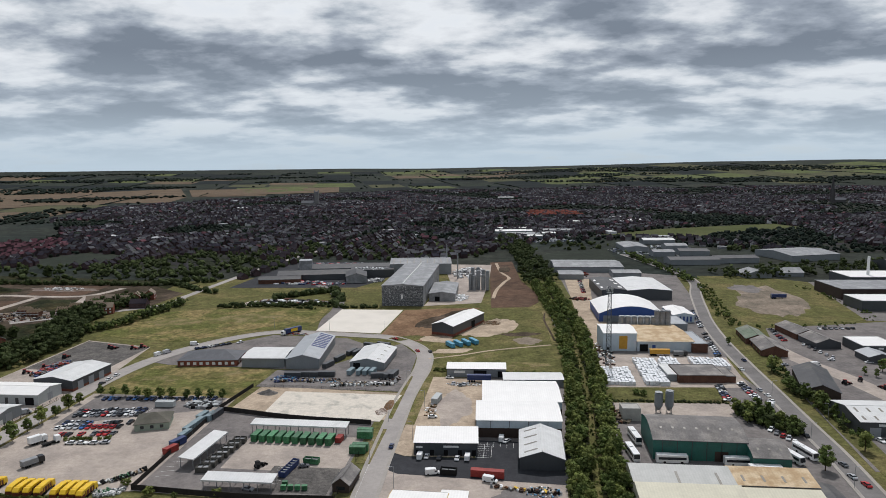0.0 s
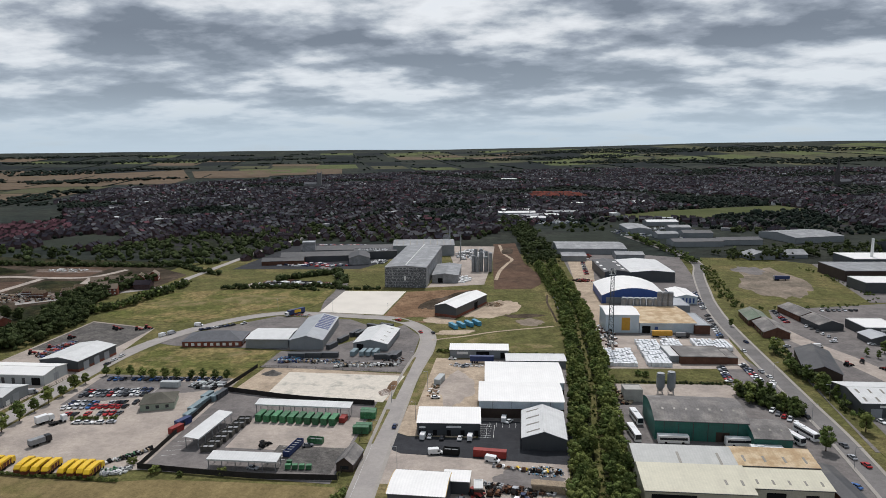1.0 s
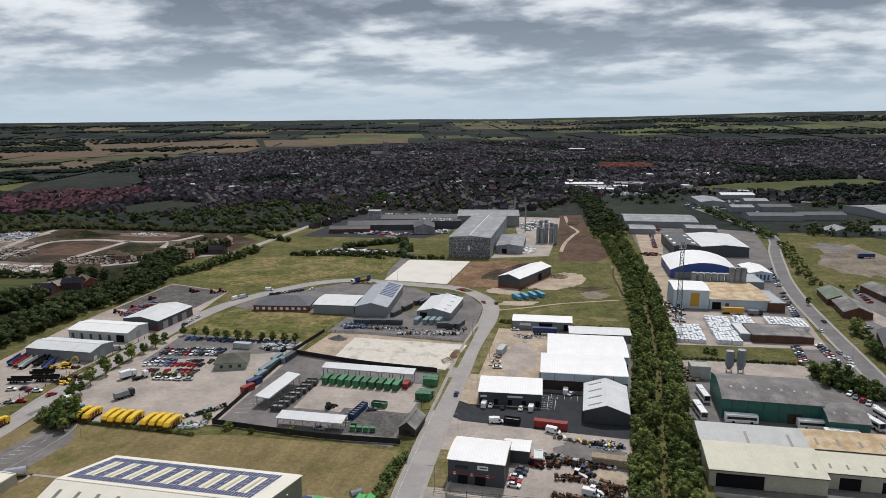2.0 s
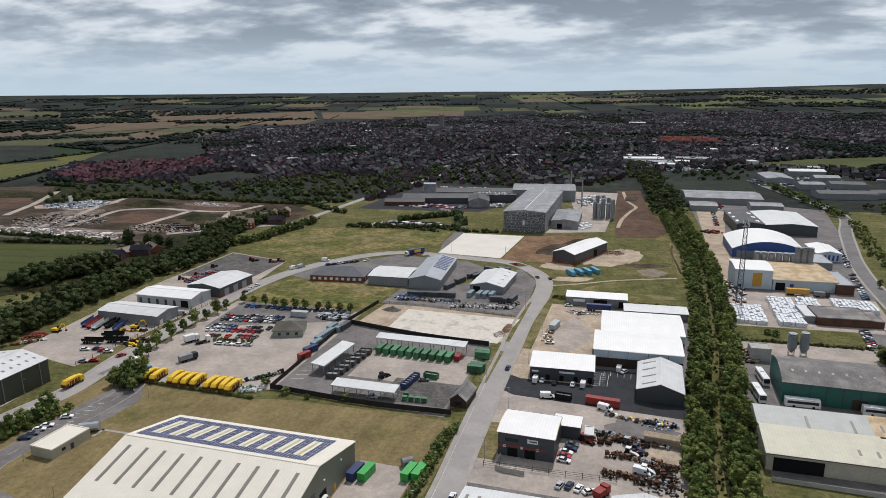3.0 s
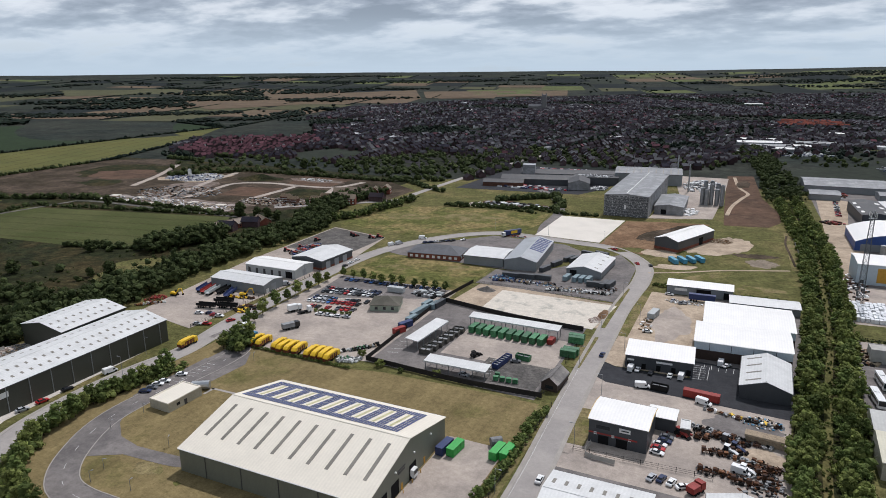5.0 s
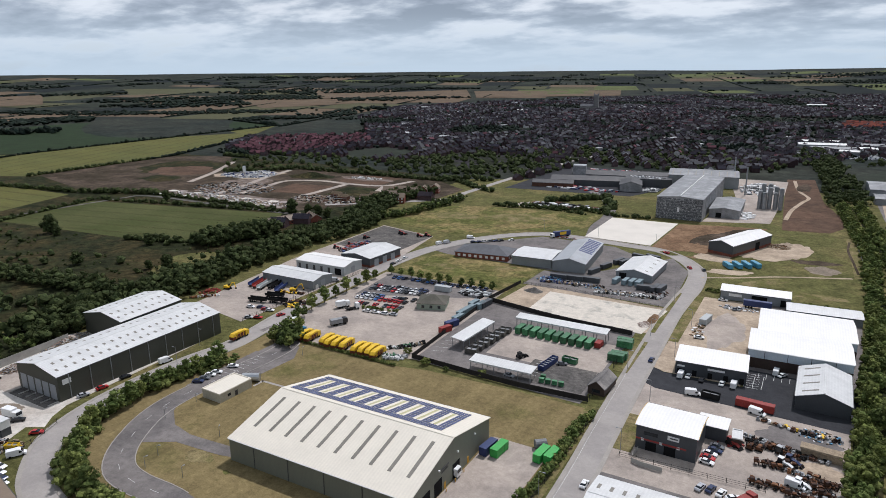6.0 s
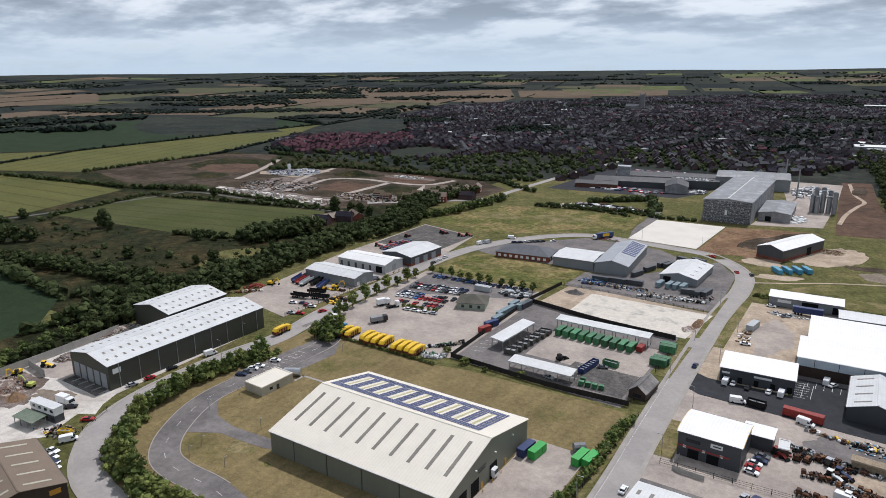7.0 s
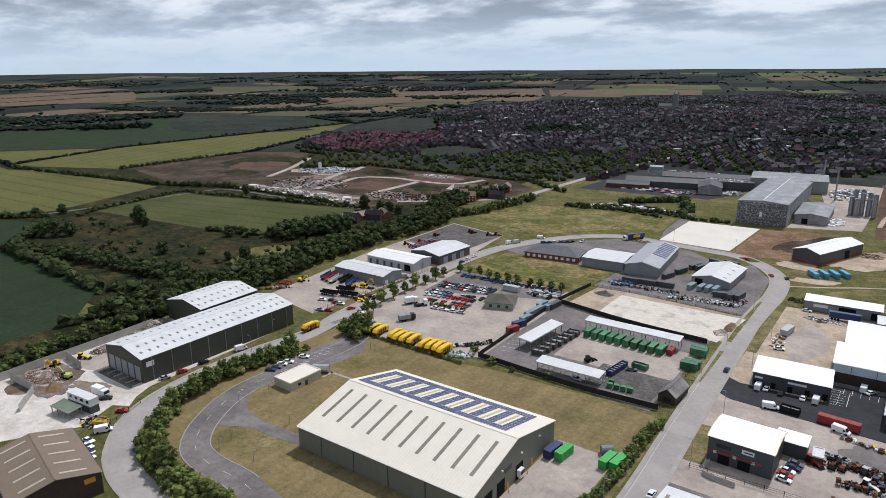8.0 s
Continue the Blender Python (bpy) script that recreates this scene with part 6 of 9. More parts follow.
WHITE_WALL = mat("rendered_wall", (0.40, 0.39, 0.385), 0.9, vary=0.2, size=8, grain=1, bump=0, island=0.4)
SLATE_ROOF = mat("shaded_town_slates", (0.04675, 0.0476, 0.05568), 0.75, vary=0.2, size=8, grain=1, bump=0, island=0.4)
PALE_ROOF = mat("pale_roof", (0.357, 0.357, 0.3654), 0.7, vary=0.2, size=8, grain=1, bump=0, island=0.4)
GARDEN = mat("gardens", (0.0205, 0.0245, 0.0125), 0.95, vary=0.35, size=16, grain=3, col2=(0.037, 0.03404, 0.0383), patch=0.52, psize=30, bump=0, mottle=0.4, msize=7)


def house_parts(w, d, eave, ridge):
    wall = Shape().prism(gable(d, eave, ridge), -w / 2, w / 2, "x")
    roof = roof_shell(gable(d, eave, ridge), -w / 2, w / 2, "x", 0.2, 0.3)
    chim = Shape().box(w / 2 - 1.3, -0.4, ridge - 0.8, w / 2 - 0.4, 0.4, ridge + 1.1)
    return wall, roof, chim


def moved(shape, target, x, y, z, turn):
    c, s = math.cos(radians(turn)), math.sin(radians(turn))
    target.add([(x + a * c - b * s, y + a * s + b * c, z + h) for a, b, h in shape.v], shape.f)


def build_town():
    rng = random.Random(77)
    kinds = [house_parts(6.4, 7, 4.8, 7.6), house_parts(8.2, 7, 4.8, 7.6), house_parts(10.2, 6.6, 4.8, 7.4), house_parts(7.6, 8.6, 2.8, 6.0)]
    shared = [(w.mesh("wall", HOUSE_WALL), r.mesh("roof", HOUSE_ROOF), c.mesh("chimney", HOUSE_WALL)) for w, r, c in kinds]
    reds = [r.mesh("roof", NEW_ROOF) for w, r, c in kinds]
    walls, white, roofs, slates, red, pale = Shape(), Shape(), Shape(), Shape(), Shape(), Shape()
    near = 0
    for gy in range(-4, 66):
        for gx in range(-60, 90):
            # blocks of streets, each block turned its own way
            bx, by = gx // 6, gy // 4
            turn = (bx * 47 + by * 31 + bx * by * 17) % 18 * 10
            cx, cy = bx * 6 * 24 + 70, by * 4 * 37 + 680
            lx, ly = (gx - bx * 6) * 24 - 66, (gy - by * 4) * 37 - 60
            c, s = math.cos(radians(turn)), math.sin(radians(turn))
            for row in (0, 1):
                for k in (0, 1):
                    x = cx + (lx + k * 12 + rng.uniform(-2, 2)) * c - (ly + row * 18 + rng.uniform(-1.5, 1.5)) * s
                    y = cy + (lx + k * 12) * s + (ly + row * 18) * c
                    if rng.random() < 0.10 or not inside(x, y, TOWN) or any(inside(x, y, g) for g, _ in PARKS):
                        continue
                    if y < 1210 and any(abs(x - p.x) < 9 and abs(y - p.y) < 9 for p in R4[::3]):
                        continue
                    az = math.degrees(math.atan2(x, y))
                    if az < -72 or az > 32:
                        continue
                    if noise.noise((x * 0.004, y * 0.004, 1.0)) > (0.34 if y < 1000 else 0.20):
                        continue
                    z = far_height(x, y)
                    i = rng.choice((0, 0, 1, 1, 2, 3))
                    if rng.random() < 0.014 and y > 900:
                        k = rng.uniform(0.35, 1.1)
                        moved(Shape().box(-12 * k, -7 * k, 0, 12 * k, 7 * k, rng.uniform(3, 6)), pale, x, y, z, turn)
                        continue
                    estate = inside(x, y, ESTATE)
                    turn_h = turn + rng.choice((0, 0, 0, 90)) + rng.uniform(-6, 6)
                    if math.hypot(x + 100, y) < 1010 and near < 150:
                        near += 1
                        t = thing("house", "red-roofed modern brick house on the new estate" if estate else "brown brick house with dark tiled pitched roof, with cloud shade in the colour", "house", pose(x, y, z, 0, 0, turn_h), "houses of the town")
                        part("wall", shared[i][0], None, t)
                        part("roof", reds[i] if estate else shared[i][1], None, t)
                        part("chimney", shared[i][2], None, t)
                        continue
                    moved(kinds[i][0], white if rng.random() < 0.17 else walls, x, y, z, turn_h)
                    k = rng.random()
                    moved(kinds[i][1], red if estate or k < 0.04 else slates if k < 0.34 else roofs, x, y, z, turn_h)
                    if y < 1500:
                        moved(kinds[i][2], walls, x, y, z, turn_h)
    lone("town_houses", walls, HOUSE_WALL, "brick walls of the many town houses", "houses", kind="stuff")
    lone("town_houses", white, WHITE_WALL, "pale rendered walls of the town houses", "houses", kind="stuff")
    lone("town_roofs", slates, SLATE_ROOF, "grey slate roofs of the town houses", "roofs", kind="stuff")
    lone("town_roofs", roofs, HOUSE_ROOF, "dark tiled roofs of the many town houses, with cloud shade in the colour", "roofs", kind="stuff")
    lone("town_roofs", red, NEW_ROOF, "red tiled roofs among the town houses", "roofs", kind="stuff")
    lone("town_halls", pale, PALE_ROOF, "pale flat-roofed stores and schools in the town", "buildings", kind="stuff")
    g = Shape()
    n = 40
    for i in range(n):
        for j in range(n):
            x0, x1 = -1200 + 3200 * i / n, -1200 + 3200 * (i + 1) / n
            y0, y1 = 600 + 2250 * j / n, 600 + 2250 * (j + 1) / n
            if all(inside(x, y, TOWN) for x, y in ((x0, y0), (x1, y0), (x1, y1), (x0, y1))):
                g.add([(x, y, far_height(x, y) + 0.03) for x, y in ((x0, y0), (x1, y0), (x1, y1), (x0, y1))], [(0, 1, 2, 3)])
    for pts, label in PARKS:
        sheet("playing_field", pts, 0.25, FAR_GREEN if pts[0][0] < 0 else GREEN_CROP, label, "field")
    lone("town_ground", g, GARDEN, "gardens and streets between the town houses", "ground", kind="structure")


build_town()


# ---- vehicles ----
def paint(name, col, rough=0.3):
    return mat(name, col, rough, vary=0.05, size=1.5, grain=0.3, bump=0, local=True)


CAR_COLS = {"white": (0.78, 0.78, 0.77), "silver": (0.42, 0.43, 0.45), "black": (0.014, 0.014, 0.016), "navy": (0.018, 0.03, 0.085), "red": (0.42, 0.018, 0.02),
            "grey": (0.12, 0.125, 0.135), "blue": (0.04, 0.13, 0.36)}
CAR_PAINT = {k: paint(k + "_car_paint", v) for k, v in CAR_COLS.items()}
TYRE = mat("tyre_rubber", (0.018, 0.018, 0.018), 0.9, vary=0.1, size=1, grain=0.2, bump=0)
YELLOW = paint("yellow_lorry_paint", (0.74, 0.47, 0.015), 0.4)
HOPPER = mat("hopper_brown", (0.13, 0.034, 0.018), 0.6, vary=0.25, size=1.5, grain=0.3, bump=0.1, local=True)
SKIP_GREEN = mat("green_skip_paint", (0.025, 0.125, 0.045), 0.55, vary=0.25, size=1.5, grain=0.3, col2=(0.05, 0.17, 0.075), patch=0.5, psize=3, bump=0.1, local=True, rand=0.35)
BRIGHT_GREEN = mat("bright_green_paint", (0.035, 0.33, 0.055), 0.5, vary=0.12, size=1.5, grain=0.3, bump=0.05, local=True)
RUST_RED = mat("rust_red_paint", (0.26, 0.035, 0.028), 0.6, vary=0.2, size=2, grain=0.3, bump=0.1, local=True)
TEAL = mat("faded_teal_paint", (0.19, 0.25, 0.27), 0.6, vary=0.2, size=2, grain=0.3, bump=0.1, local=True)
BRIGHT_BLUE = mat("bright_blue_paint", (0.035, 0.20, 0.36), 0.5, vary=0.15, size=2, grain=0.3, bump=0.05, local=True)
SKY_BLUE = mat("sky_blue_paint", (0.07, 0.27, 0.40), 0.5, vary=0.15, size=2, grain=0.3, bump=0.05, local=True)
DEEP_BLUE = mat("deep_blue_paint", (0.018, 0.035, 0.12), 0.5, vary=0.15, size=2, grain=0.3, bump=0.05, local=True)
CHASSIS = mat("chassis_black", (0.02, 0.02, 0.02), 0.8, vary=0.1, size=1, grain=0.2, bump=0)
RUSTY = mat("rusty_iron", (0.1056, 0.04896, 0.0255), 0.85, vary=0.35, size=1.2, grain=0.25, col2=(0.0594, 0.0432, 0.03825), patch=0.5, psize=1.8, bump=0.3, local=True, rand=0.3)
WRAP = mat("white_wrap", (0.74, 0.75, 0.76), 0.3, vary=0.1, size=1.2, grain=0.3, col2=(0.60, 0.62, 0.64), patch=0.55, psize=1.5, bump=0.5, local=True, rand=0.12)
TIMBER = mat("old_timber", (0.30, 0.24, 0.17), 0.85, vary=0.25, size=2, grain=0.25, bump=0.3, local=True)
PLAIN_GREY = mat("grey_plastic", (0.20, 0.205, 0.21), 0.6, vary=0.2, size=2, grain=0.25, bump=0.1, local=True, rand=0.4)
ORANGE = mat("faded_orange_paint", (0.19, 0.08, 0.03), 0.7, vary=0.3, size=1, grain=0.25, bump=0.1, local=True)


def wheels(t, axles, track, r, w):
    m = Shape().wheel(0, 0, 0, r, w).mesh("wheel", TYRE)
    for a in axles:
        for s in (-1, 1):
            part("wheel", m, None, t, at=pose(a, s * track / 2, r))


def make_car(colour, label, long=4.3, tall=1.45, estate=False):
    t = thing("car", label, "car", pose(0, 0, 0), "parked cars")
    h = 0.5 * long
    back = -h + (0.12 if estate else 0.55)
    body = Shape().prism([(-h, 0.32), (h, 0.32), (h + 0.03, 0.6), (h - 0.25, 0.78), (h - 1.15, 0.92), (-h + 0.25, 0.95), (-h - 0.02, 0.7)], -0.86, 0.86, "y")
    roof = Shape().prism([(h - 2.0, tall - 0.07), (h - 2.05, tall), (back + 0.5, tall), (back + 0.4, tall - 0.08)], -0.62, 0.62, "y")
    glass = Shape()
    lo = [(h - 1.15, -0.80, 0.90), (h - 1.15, 0.80, 0.90), (back, 0.80, 0.93), (back, -0.80, 0.93)]
    hi = [(h - 1.95, -0.62, tall - 0.05), (h - 1.95, 0.62, tall - 0.05), (back + 0.42, 0.62, tall - 0.05), (back + 0.42, -0.62, tall - 0.05)]
    glass.add(lo + hi, [(0, 1, 2, 3), (4, 5, 6, 7), (0, 1, 5, 4), (1, 2, 6, 5), (2, 3, 7, 6), (3, 0, 4, 7)])
    part("body", body, CAR_PAINT[colour], t)
    part("roof", roof, CAR_PAINT[colour], t)
    part("glazing", glass, GLASS, t)
    wheels(t, (h - 0.8, -h + 0.8), 1.62, 0.32, 0.22)
    return t


def make_van(colour, label, long=5.4, tall=2.3):
    t = thing("van", label, "van", pose(0, 0, 0), "parked vans")
    h = long / 2
    part("body", Shape().prism([(-h, 0.35), (h, 0.35), (h + 0.02, 0.75), (h - 0.75, 1.1), (h - 1.35, tall - 0.25), (h - 1.75, tall), (-h + 0.15, tall), (-h, tall - 0.2)], -0.98, 0.98, "y"), CAR_PAINT[colour], t)
    part("windscreen", Shape().prism([(h - 0.76, 1.12), (h - 1.30, tall - 0.32), (h - 1.26, tall - 0.30), (h - 0.71, 1.14)], -0.85, 0.85, "y"), GLASS, t)
    for s in (-1, 1):
        part("window", Shape().box(h - 1.95, s * 0.985 - 0.01, 1.15, h - 1.15, s * 0.985 + 0.01, 1.75), GLASS, t)
    wheels(t, (h - 0.9, -h + 1.0), 1.8, 0.36, 0.25)
    return t


def make_binlorry(label):
    t = thing("refuse_lorry", label, "refuse lorry", pose(0, 0, 0), "yellow refuse lorries")
    part("chassis", Shape().box(-4.3, -1.0, 0.55, 4.4, 1.0, 0.95), CHASSIS, t)
    cab = part("cab", Shape().prism([(2.7, 0.6), (4.6, 0.6), (4.65, 1.6), (4.45, 2.9), (2.7, 2.95)], -1.22, 1.22, "y"), YELLOW, t)
    part("windscreen", Shape().prism([(4.66, 1.65), (4.50, 2.65), (4.54, 2.66), (4.70, 1.65)], -1.1, 1.1, "y"), GLASS, cab)
    part("body", Shape().prism([(-3.0, 0.95), (2.5, 0.95), (2.5, 3.2), (2.2, 3.45), (-2.6, 3.45), (-3.0, 3.2)], -1.08, 1.08, "y"), YELLOW, t)
    for s in (-1, 1):
        part("side_panel", Shape().box(-2.7, s * 1.10 - 0.03, 1.0, 2.3, s * 1.10 + 0.03, 2.7), HOPPER, t, "maroon lettered side panel")
    gate = part("tailgate", Shape().prism([(-4.9, 0.8), (-3.05, 0.8), (-3.05, 2.0), (-4.95, 2.0)], -1.14, 1.14, "y"), HOPPER, t, "dark maroon rear hopper")
    part("tailgate_hood", Shape().prism([(-4.9, 2.02), (-3.05, 2.02), (-3.05, 3.4), (-3.9, 3.35), (-4.9, 2.4)], -1.10, 1.10, "y"), YELLOW, gate)
    for i in range(3):
        part("rib", Shape().box(-2.2 + 1.7 * i, -1.18, 1.0, -2.0 + 1.7 * i, 1.18, 3.2), YELLOW, t)
    wheels(t, (3.5, -1.4, -2.7), 2.1, 0.5, 0.4)
    return t


def make_lorry(label, box_mat, long=8.0, cab_mat=None, tall=3.6, name="lorry", cat="lorry"):
    t = thing(name, label, cat, pose(0, 0, 0), "lorries")
    h = long / 2
    part("chassis", Shape().box(-h, -0.9, 0.6, h, 0.9, 0.95), CHASSIS, t)
    cab = part("cab", Shape().prism([(h - 2.1, 0.6), (h, 0.6), (h + 0.05, 1.7), (h - 0.15, 3.0), (h - 2.0, 3.1)], -1.22, 1.22, "y"), cab_mat or CAR_PAINT["white"], t)
    part("windscreen", Shape().prism([(h + 0.06, 1.75), (h - 0.10, 2.75), (h - 0.06, 2.76), (h + 0.10, 1.75)], -1.1, 1.1, "y"), GLASS, cab)
    if box_mat:
        part("body", Shape().box(-h, -1.25, 1.0, h - 2.3, 1.25, tall), box_mat, t)
    wheels(t, (h - 1.2, -h + 1.4, -h + 2.6), 2.1, 0.5, 0.4)
    return t


def make_trailer(label, box_mat, long=13.0, open_top=False):
    t = thing("trailer", label, "trailer", pose(0, 0, 0), "parked trailers")
    h = long / 2
    part("chassis", Shape().box(-h, -0.5, 0.85, h, 0.5, 1.15), CHASSIS, t)
    if open_top:
        b = Shape().box(-h, -1.25, 1.15, h, 1.25, 1.4)
        for s in (-1, 1):
            b.box(-h, s * 1.25 - 0.06, 1.4, h, s * 1.25 + 0.06, 2.6)
        part("body", b, box_mat, t)
    else:
        body = part("body", Shape().box(-h, -1.25, 1.15, h, 1.25, 3.9), box_mat, t)
        part("end_frame", Shape().box(-h - 0.05, -1.28, 1.1, -h + 0.1, 1.28, 3.95), STEEL, body)
    part("landing_leg", Shape().box(h - 3.2, -0.8, 0, h - 3.0, 0.8, 0.9), CHASSIS, t)
    wheels(t, (-h + 1.2, -h + 2.5, -h + 3.8), 2.1, 0.5, 0.4)
    return t


def make_container(label, m, long=6.06, wide=2.44, tall=2.6, name="shipping_container", cat="container", open_top=False, ribs=True, group="containers"):
    t = thing(name, label, cat, pose(0, 0, 0), group)
    h, w = long / 2, wide / 2
    if open_top:
        b = Shape().box(-h, -w, 0.15, h, w, 0.3)
        for s in (-1, 1):
            b.box(-h, s * w - 0.05, 0.3, h, s * w + 0.05, tall)
            b.box(s * h - 0.05, -w, 0.3, s * h + 0.05, w, tall)
        part("body", b, m, t)
        part("load", Shape().box(-h + 0.1, -w + 0.1, 0.3, h - 0.1, w - 0.1, tall * 0.72), PLAIN_GREY, t, "mixed waste inside")
    else:
        part("body", Shape().box(-h, -w, 0.15, h, w, tall), m, t)
        part("roof", Shape().box(-h - 0.03, -w - 0.03, tall - 0.08, h + 0.03, w + 0.03, tall + 0.04), m, t)
    if ribs:
        for i in range(max(3, int(long / 1.7))):
            a = -h + 0.3 + (long - 0.6) * i / (max(3, int(long / 1.7)) - 1)
            part("rib", Shape().box(a - 0.06, -w - 0.08, 0.2, a + 0.06, w + 0.08, tall - 0.1), m, t)
    for s in (-1, 1):
        part("skid", Shape().box(-h, s * 0.5 - 0.1, 0, h, s * 0.5 + 0.1, 0.16), CHASSIS, t)
    return t


def make_machine(label, m, kind="tractor"):
    t = thing(kind, label, kind, pose(0, 0, 0), "farm machines")
    part("hood", Shape().prism([(0.2, 0.7), (2.0, 0.7), (2.05, 1.3), (0.2, 1.45)], -0.42, 0.42, "y"), m, t)
    part("cab", Shape().prism([(-1.3, 0.8), (0.25, 0.8), (0.15, 2.5), (-1.1, 2.55)], -0.7, 0.7, "y"), GLASS, t)
    part("cab_roof", Shape().box(-1.25, -0.78, 2.5, 0.3, 0.78, 2.66), m, t)
    part("loader_arm", Shape().prism([(0.0, 1.5), (1.8, 1.2), (3.2, 0.5), (3.2, 0.7), (1.8, 1.42), (0.0, 1.75)], -0.6, 0.6, "y"), m, t)
    part("bucket", Shape().prism([(3.1, 0.1), (3.9, 0.1), (3.2, 0.9)], -0.9, 0.9, "y"), CHASSIS, t)
    big, small = Shape().wheel(0, 0, 0, 0.75, 0.45).mesh("wheel", TYRE), Shape().wheel(0, 0, 0, 0.5, 0.35).mesh("wheel", TYRE)
    for s in (-1, 1):
        part("wheel", big, None, t, at=pose(-0.8, s * 0.85, 0.75))
        part("wheel", small, None, t, at=pose(1.6, s * 0.75, 0.5))
    return t


def make_implement(label, seed):
    """A farm implement: beam, frame, tines and wheels."""
    r = random.Random(seed)
    t = thing("farm_implement", label, "farm implement", pose(0, 0, 0), "rusty farm implements")
    f = Shape().box(-2.4, -0.12, 0.6, 2.6, 0.12, 0.85)
    for i in range(4):
        x = -2.2 + i * 1.3
        f.box(x, -1.3, 0.62, x + 0.16, 1.3, 0.78)
    f.box(-2.4, -0.6, 0.8, -1.2, 0.6, 1.5 + r.uniform(0, 0.6))
    part("frame", f, RUSTY, t)
    part("tank", Shape().prism([(-0.4, 0.85), (0.4, 0.85), (0.6, 1.35), (-0.6, 1.35)], -0.55, 0.55, "y"), ORANGE if seed == 1 else RUSTY, t)
    for i in range(5):
        x = -2.1 + i
        part("tine", Shape().box(x, -1.1, 0, x + 0.1, 1.1, 0.65), CHASSIS, t)
    w = Shape().wheel(0, 0, 0, 0.5, 0.25).mesh("wheel", TYRE)
    for s in (-1, 1):
        part("wheel", w, None, t, at=pose(0.4, s * 1.45, 0.5))
    return t


def make_digger(label, m):
    t = thing("excavator", label, "excavator", pose(0, 0, 0), "site machines")
    for s in (-1, 1):
        part("track", Shape().prism([(-1.7, 0.0), (1.7, 0.0), (1.95, 0.4), (1.7, 0.8), (-1.7, 0.8), (-1.95, 0.4)], s * 1.0 - 0.25, s * 1.0 + 0.25, "y"), CHASSIS, t)
    part("body", Shape().prism([(-2.0, 0.95), (1.2, 0.95), (1.2, 1.7), (-0.4, 2.0), (-2.0, 1.9)], -1.2, 1.2, "y"), m, t)
    part("cab", Shape().prism([(0.0, 1.0), (1.4, 1.0), (1.3, 2.7), (0.1, 2.75)], 0.2, 1.2, "y"), GLASS, t)
    part("boom", Shape().prism([(0.9, 1.4), (3.0, 4.2), (4.6, 4.4), (4.6, 4.0), (3.2, 3.8), (1.4, 1.3)], -0.5, -0.15, "y"), m, t)
    part("dipper", Shape().prism([(4.3, 4.5), (4.8, 4.3), (5.6, 1.6), (5.3, 1.5)], -0.45, -0.2, "y"), m, t)
    part("bucket", Shape().prism([(5.0, 0.7), (5.8, 0.9), (5.6, 1.7), (5.1, 1.6)], -0.7, 0.1, "y"), CHASSIS, t)
    return t


CARS = {}


def car(x, y, turn, colour, long=4.3, estate=False):
    key = (colour, estate)
    if key not in CARS:
        CARS[key] = make_car(colour, colour + (" estate car" if estate else " hatchback car") + " parked on the tarmac", long, 1.5 if estate else 1.42, estate)
        CARS[key].matrix_basis = pose(x, y, 0.06, 0, 0, turn)
        return CARS[key]
    return copy_thing(CARS[key], pose(x, y, 0.06, 0, 0, turn))


KEPT = {}


def put(key, maker, x, y, turn, z=0.06):
    """The first of a kind is built, the others are copies of it."""
    if key not in KEPT:
        KEPT[key] = maker()
        KEPT[key].matrix_basis = pose(x, y, z, 0, 0, turn)
        return KEPT[key]
    return copy_thing(KEPT[key], pose(x, y, z, 0, 0, turn))


def van(x, y, turn, colour="white"):
    return put(("van", colour), lambda: make_van(colour, colour + " panel van parked on the tarmac"), x, y, turn)


rc = random.Random(3)


def car_row(x0, y0, x1, y1, n, turn, cols, skip=0.1):
    for i in range(n):
        if rc.random() < skip:
            continue
        f = i / max(1, n - 1)
        car(x0 + (x1 - x0) * f + rc.uniform(-.15, .15), y0 + (y1 - y0) * f + rc.uniform(-.3, .3), turn + rc.choice((0, 180)) + rc.uniform(-3, 3), rc.choice(cols), estate=rc.random() < 0.3)


MIX = ["white", "silver", "black", "navy", "red", "grey", "blue", "white", "silver", "black"]
DARKS = ["navy", "black", "grey", "blue", "navy", "silver"]
car_row(-202, 295.5, -148, 300.5, 19, 92, DARKS, 0.12)
car_row(-203, 278.5, -174, 282.5, 12, 92, MIX)
car_row(-202, 273.8, -174, 278, 12, 92, ["white", "silver", "red", "navy", "white", "black", "grey"])
car_row(-200, 264, -172, 268, 12, 92, MIX)
car_row(-200, 259, -174, 263, 11, 92, ["navy", "red", "black", "white", "blue", "red", "silver"])
car_row(-196, 251.5, -172, 255.5, 10, 92, ["red", "navy", "red", "black", "red", "grey"])
car_row(-184, 243.8, -170, 246, 4, 5, ["white", "silver", "white"], 0.0)
car_row(-199, 386, -176, 405, 9, 62, DARKS + ["white"], 0.05)
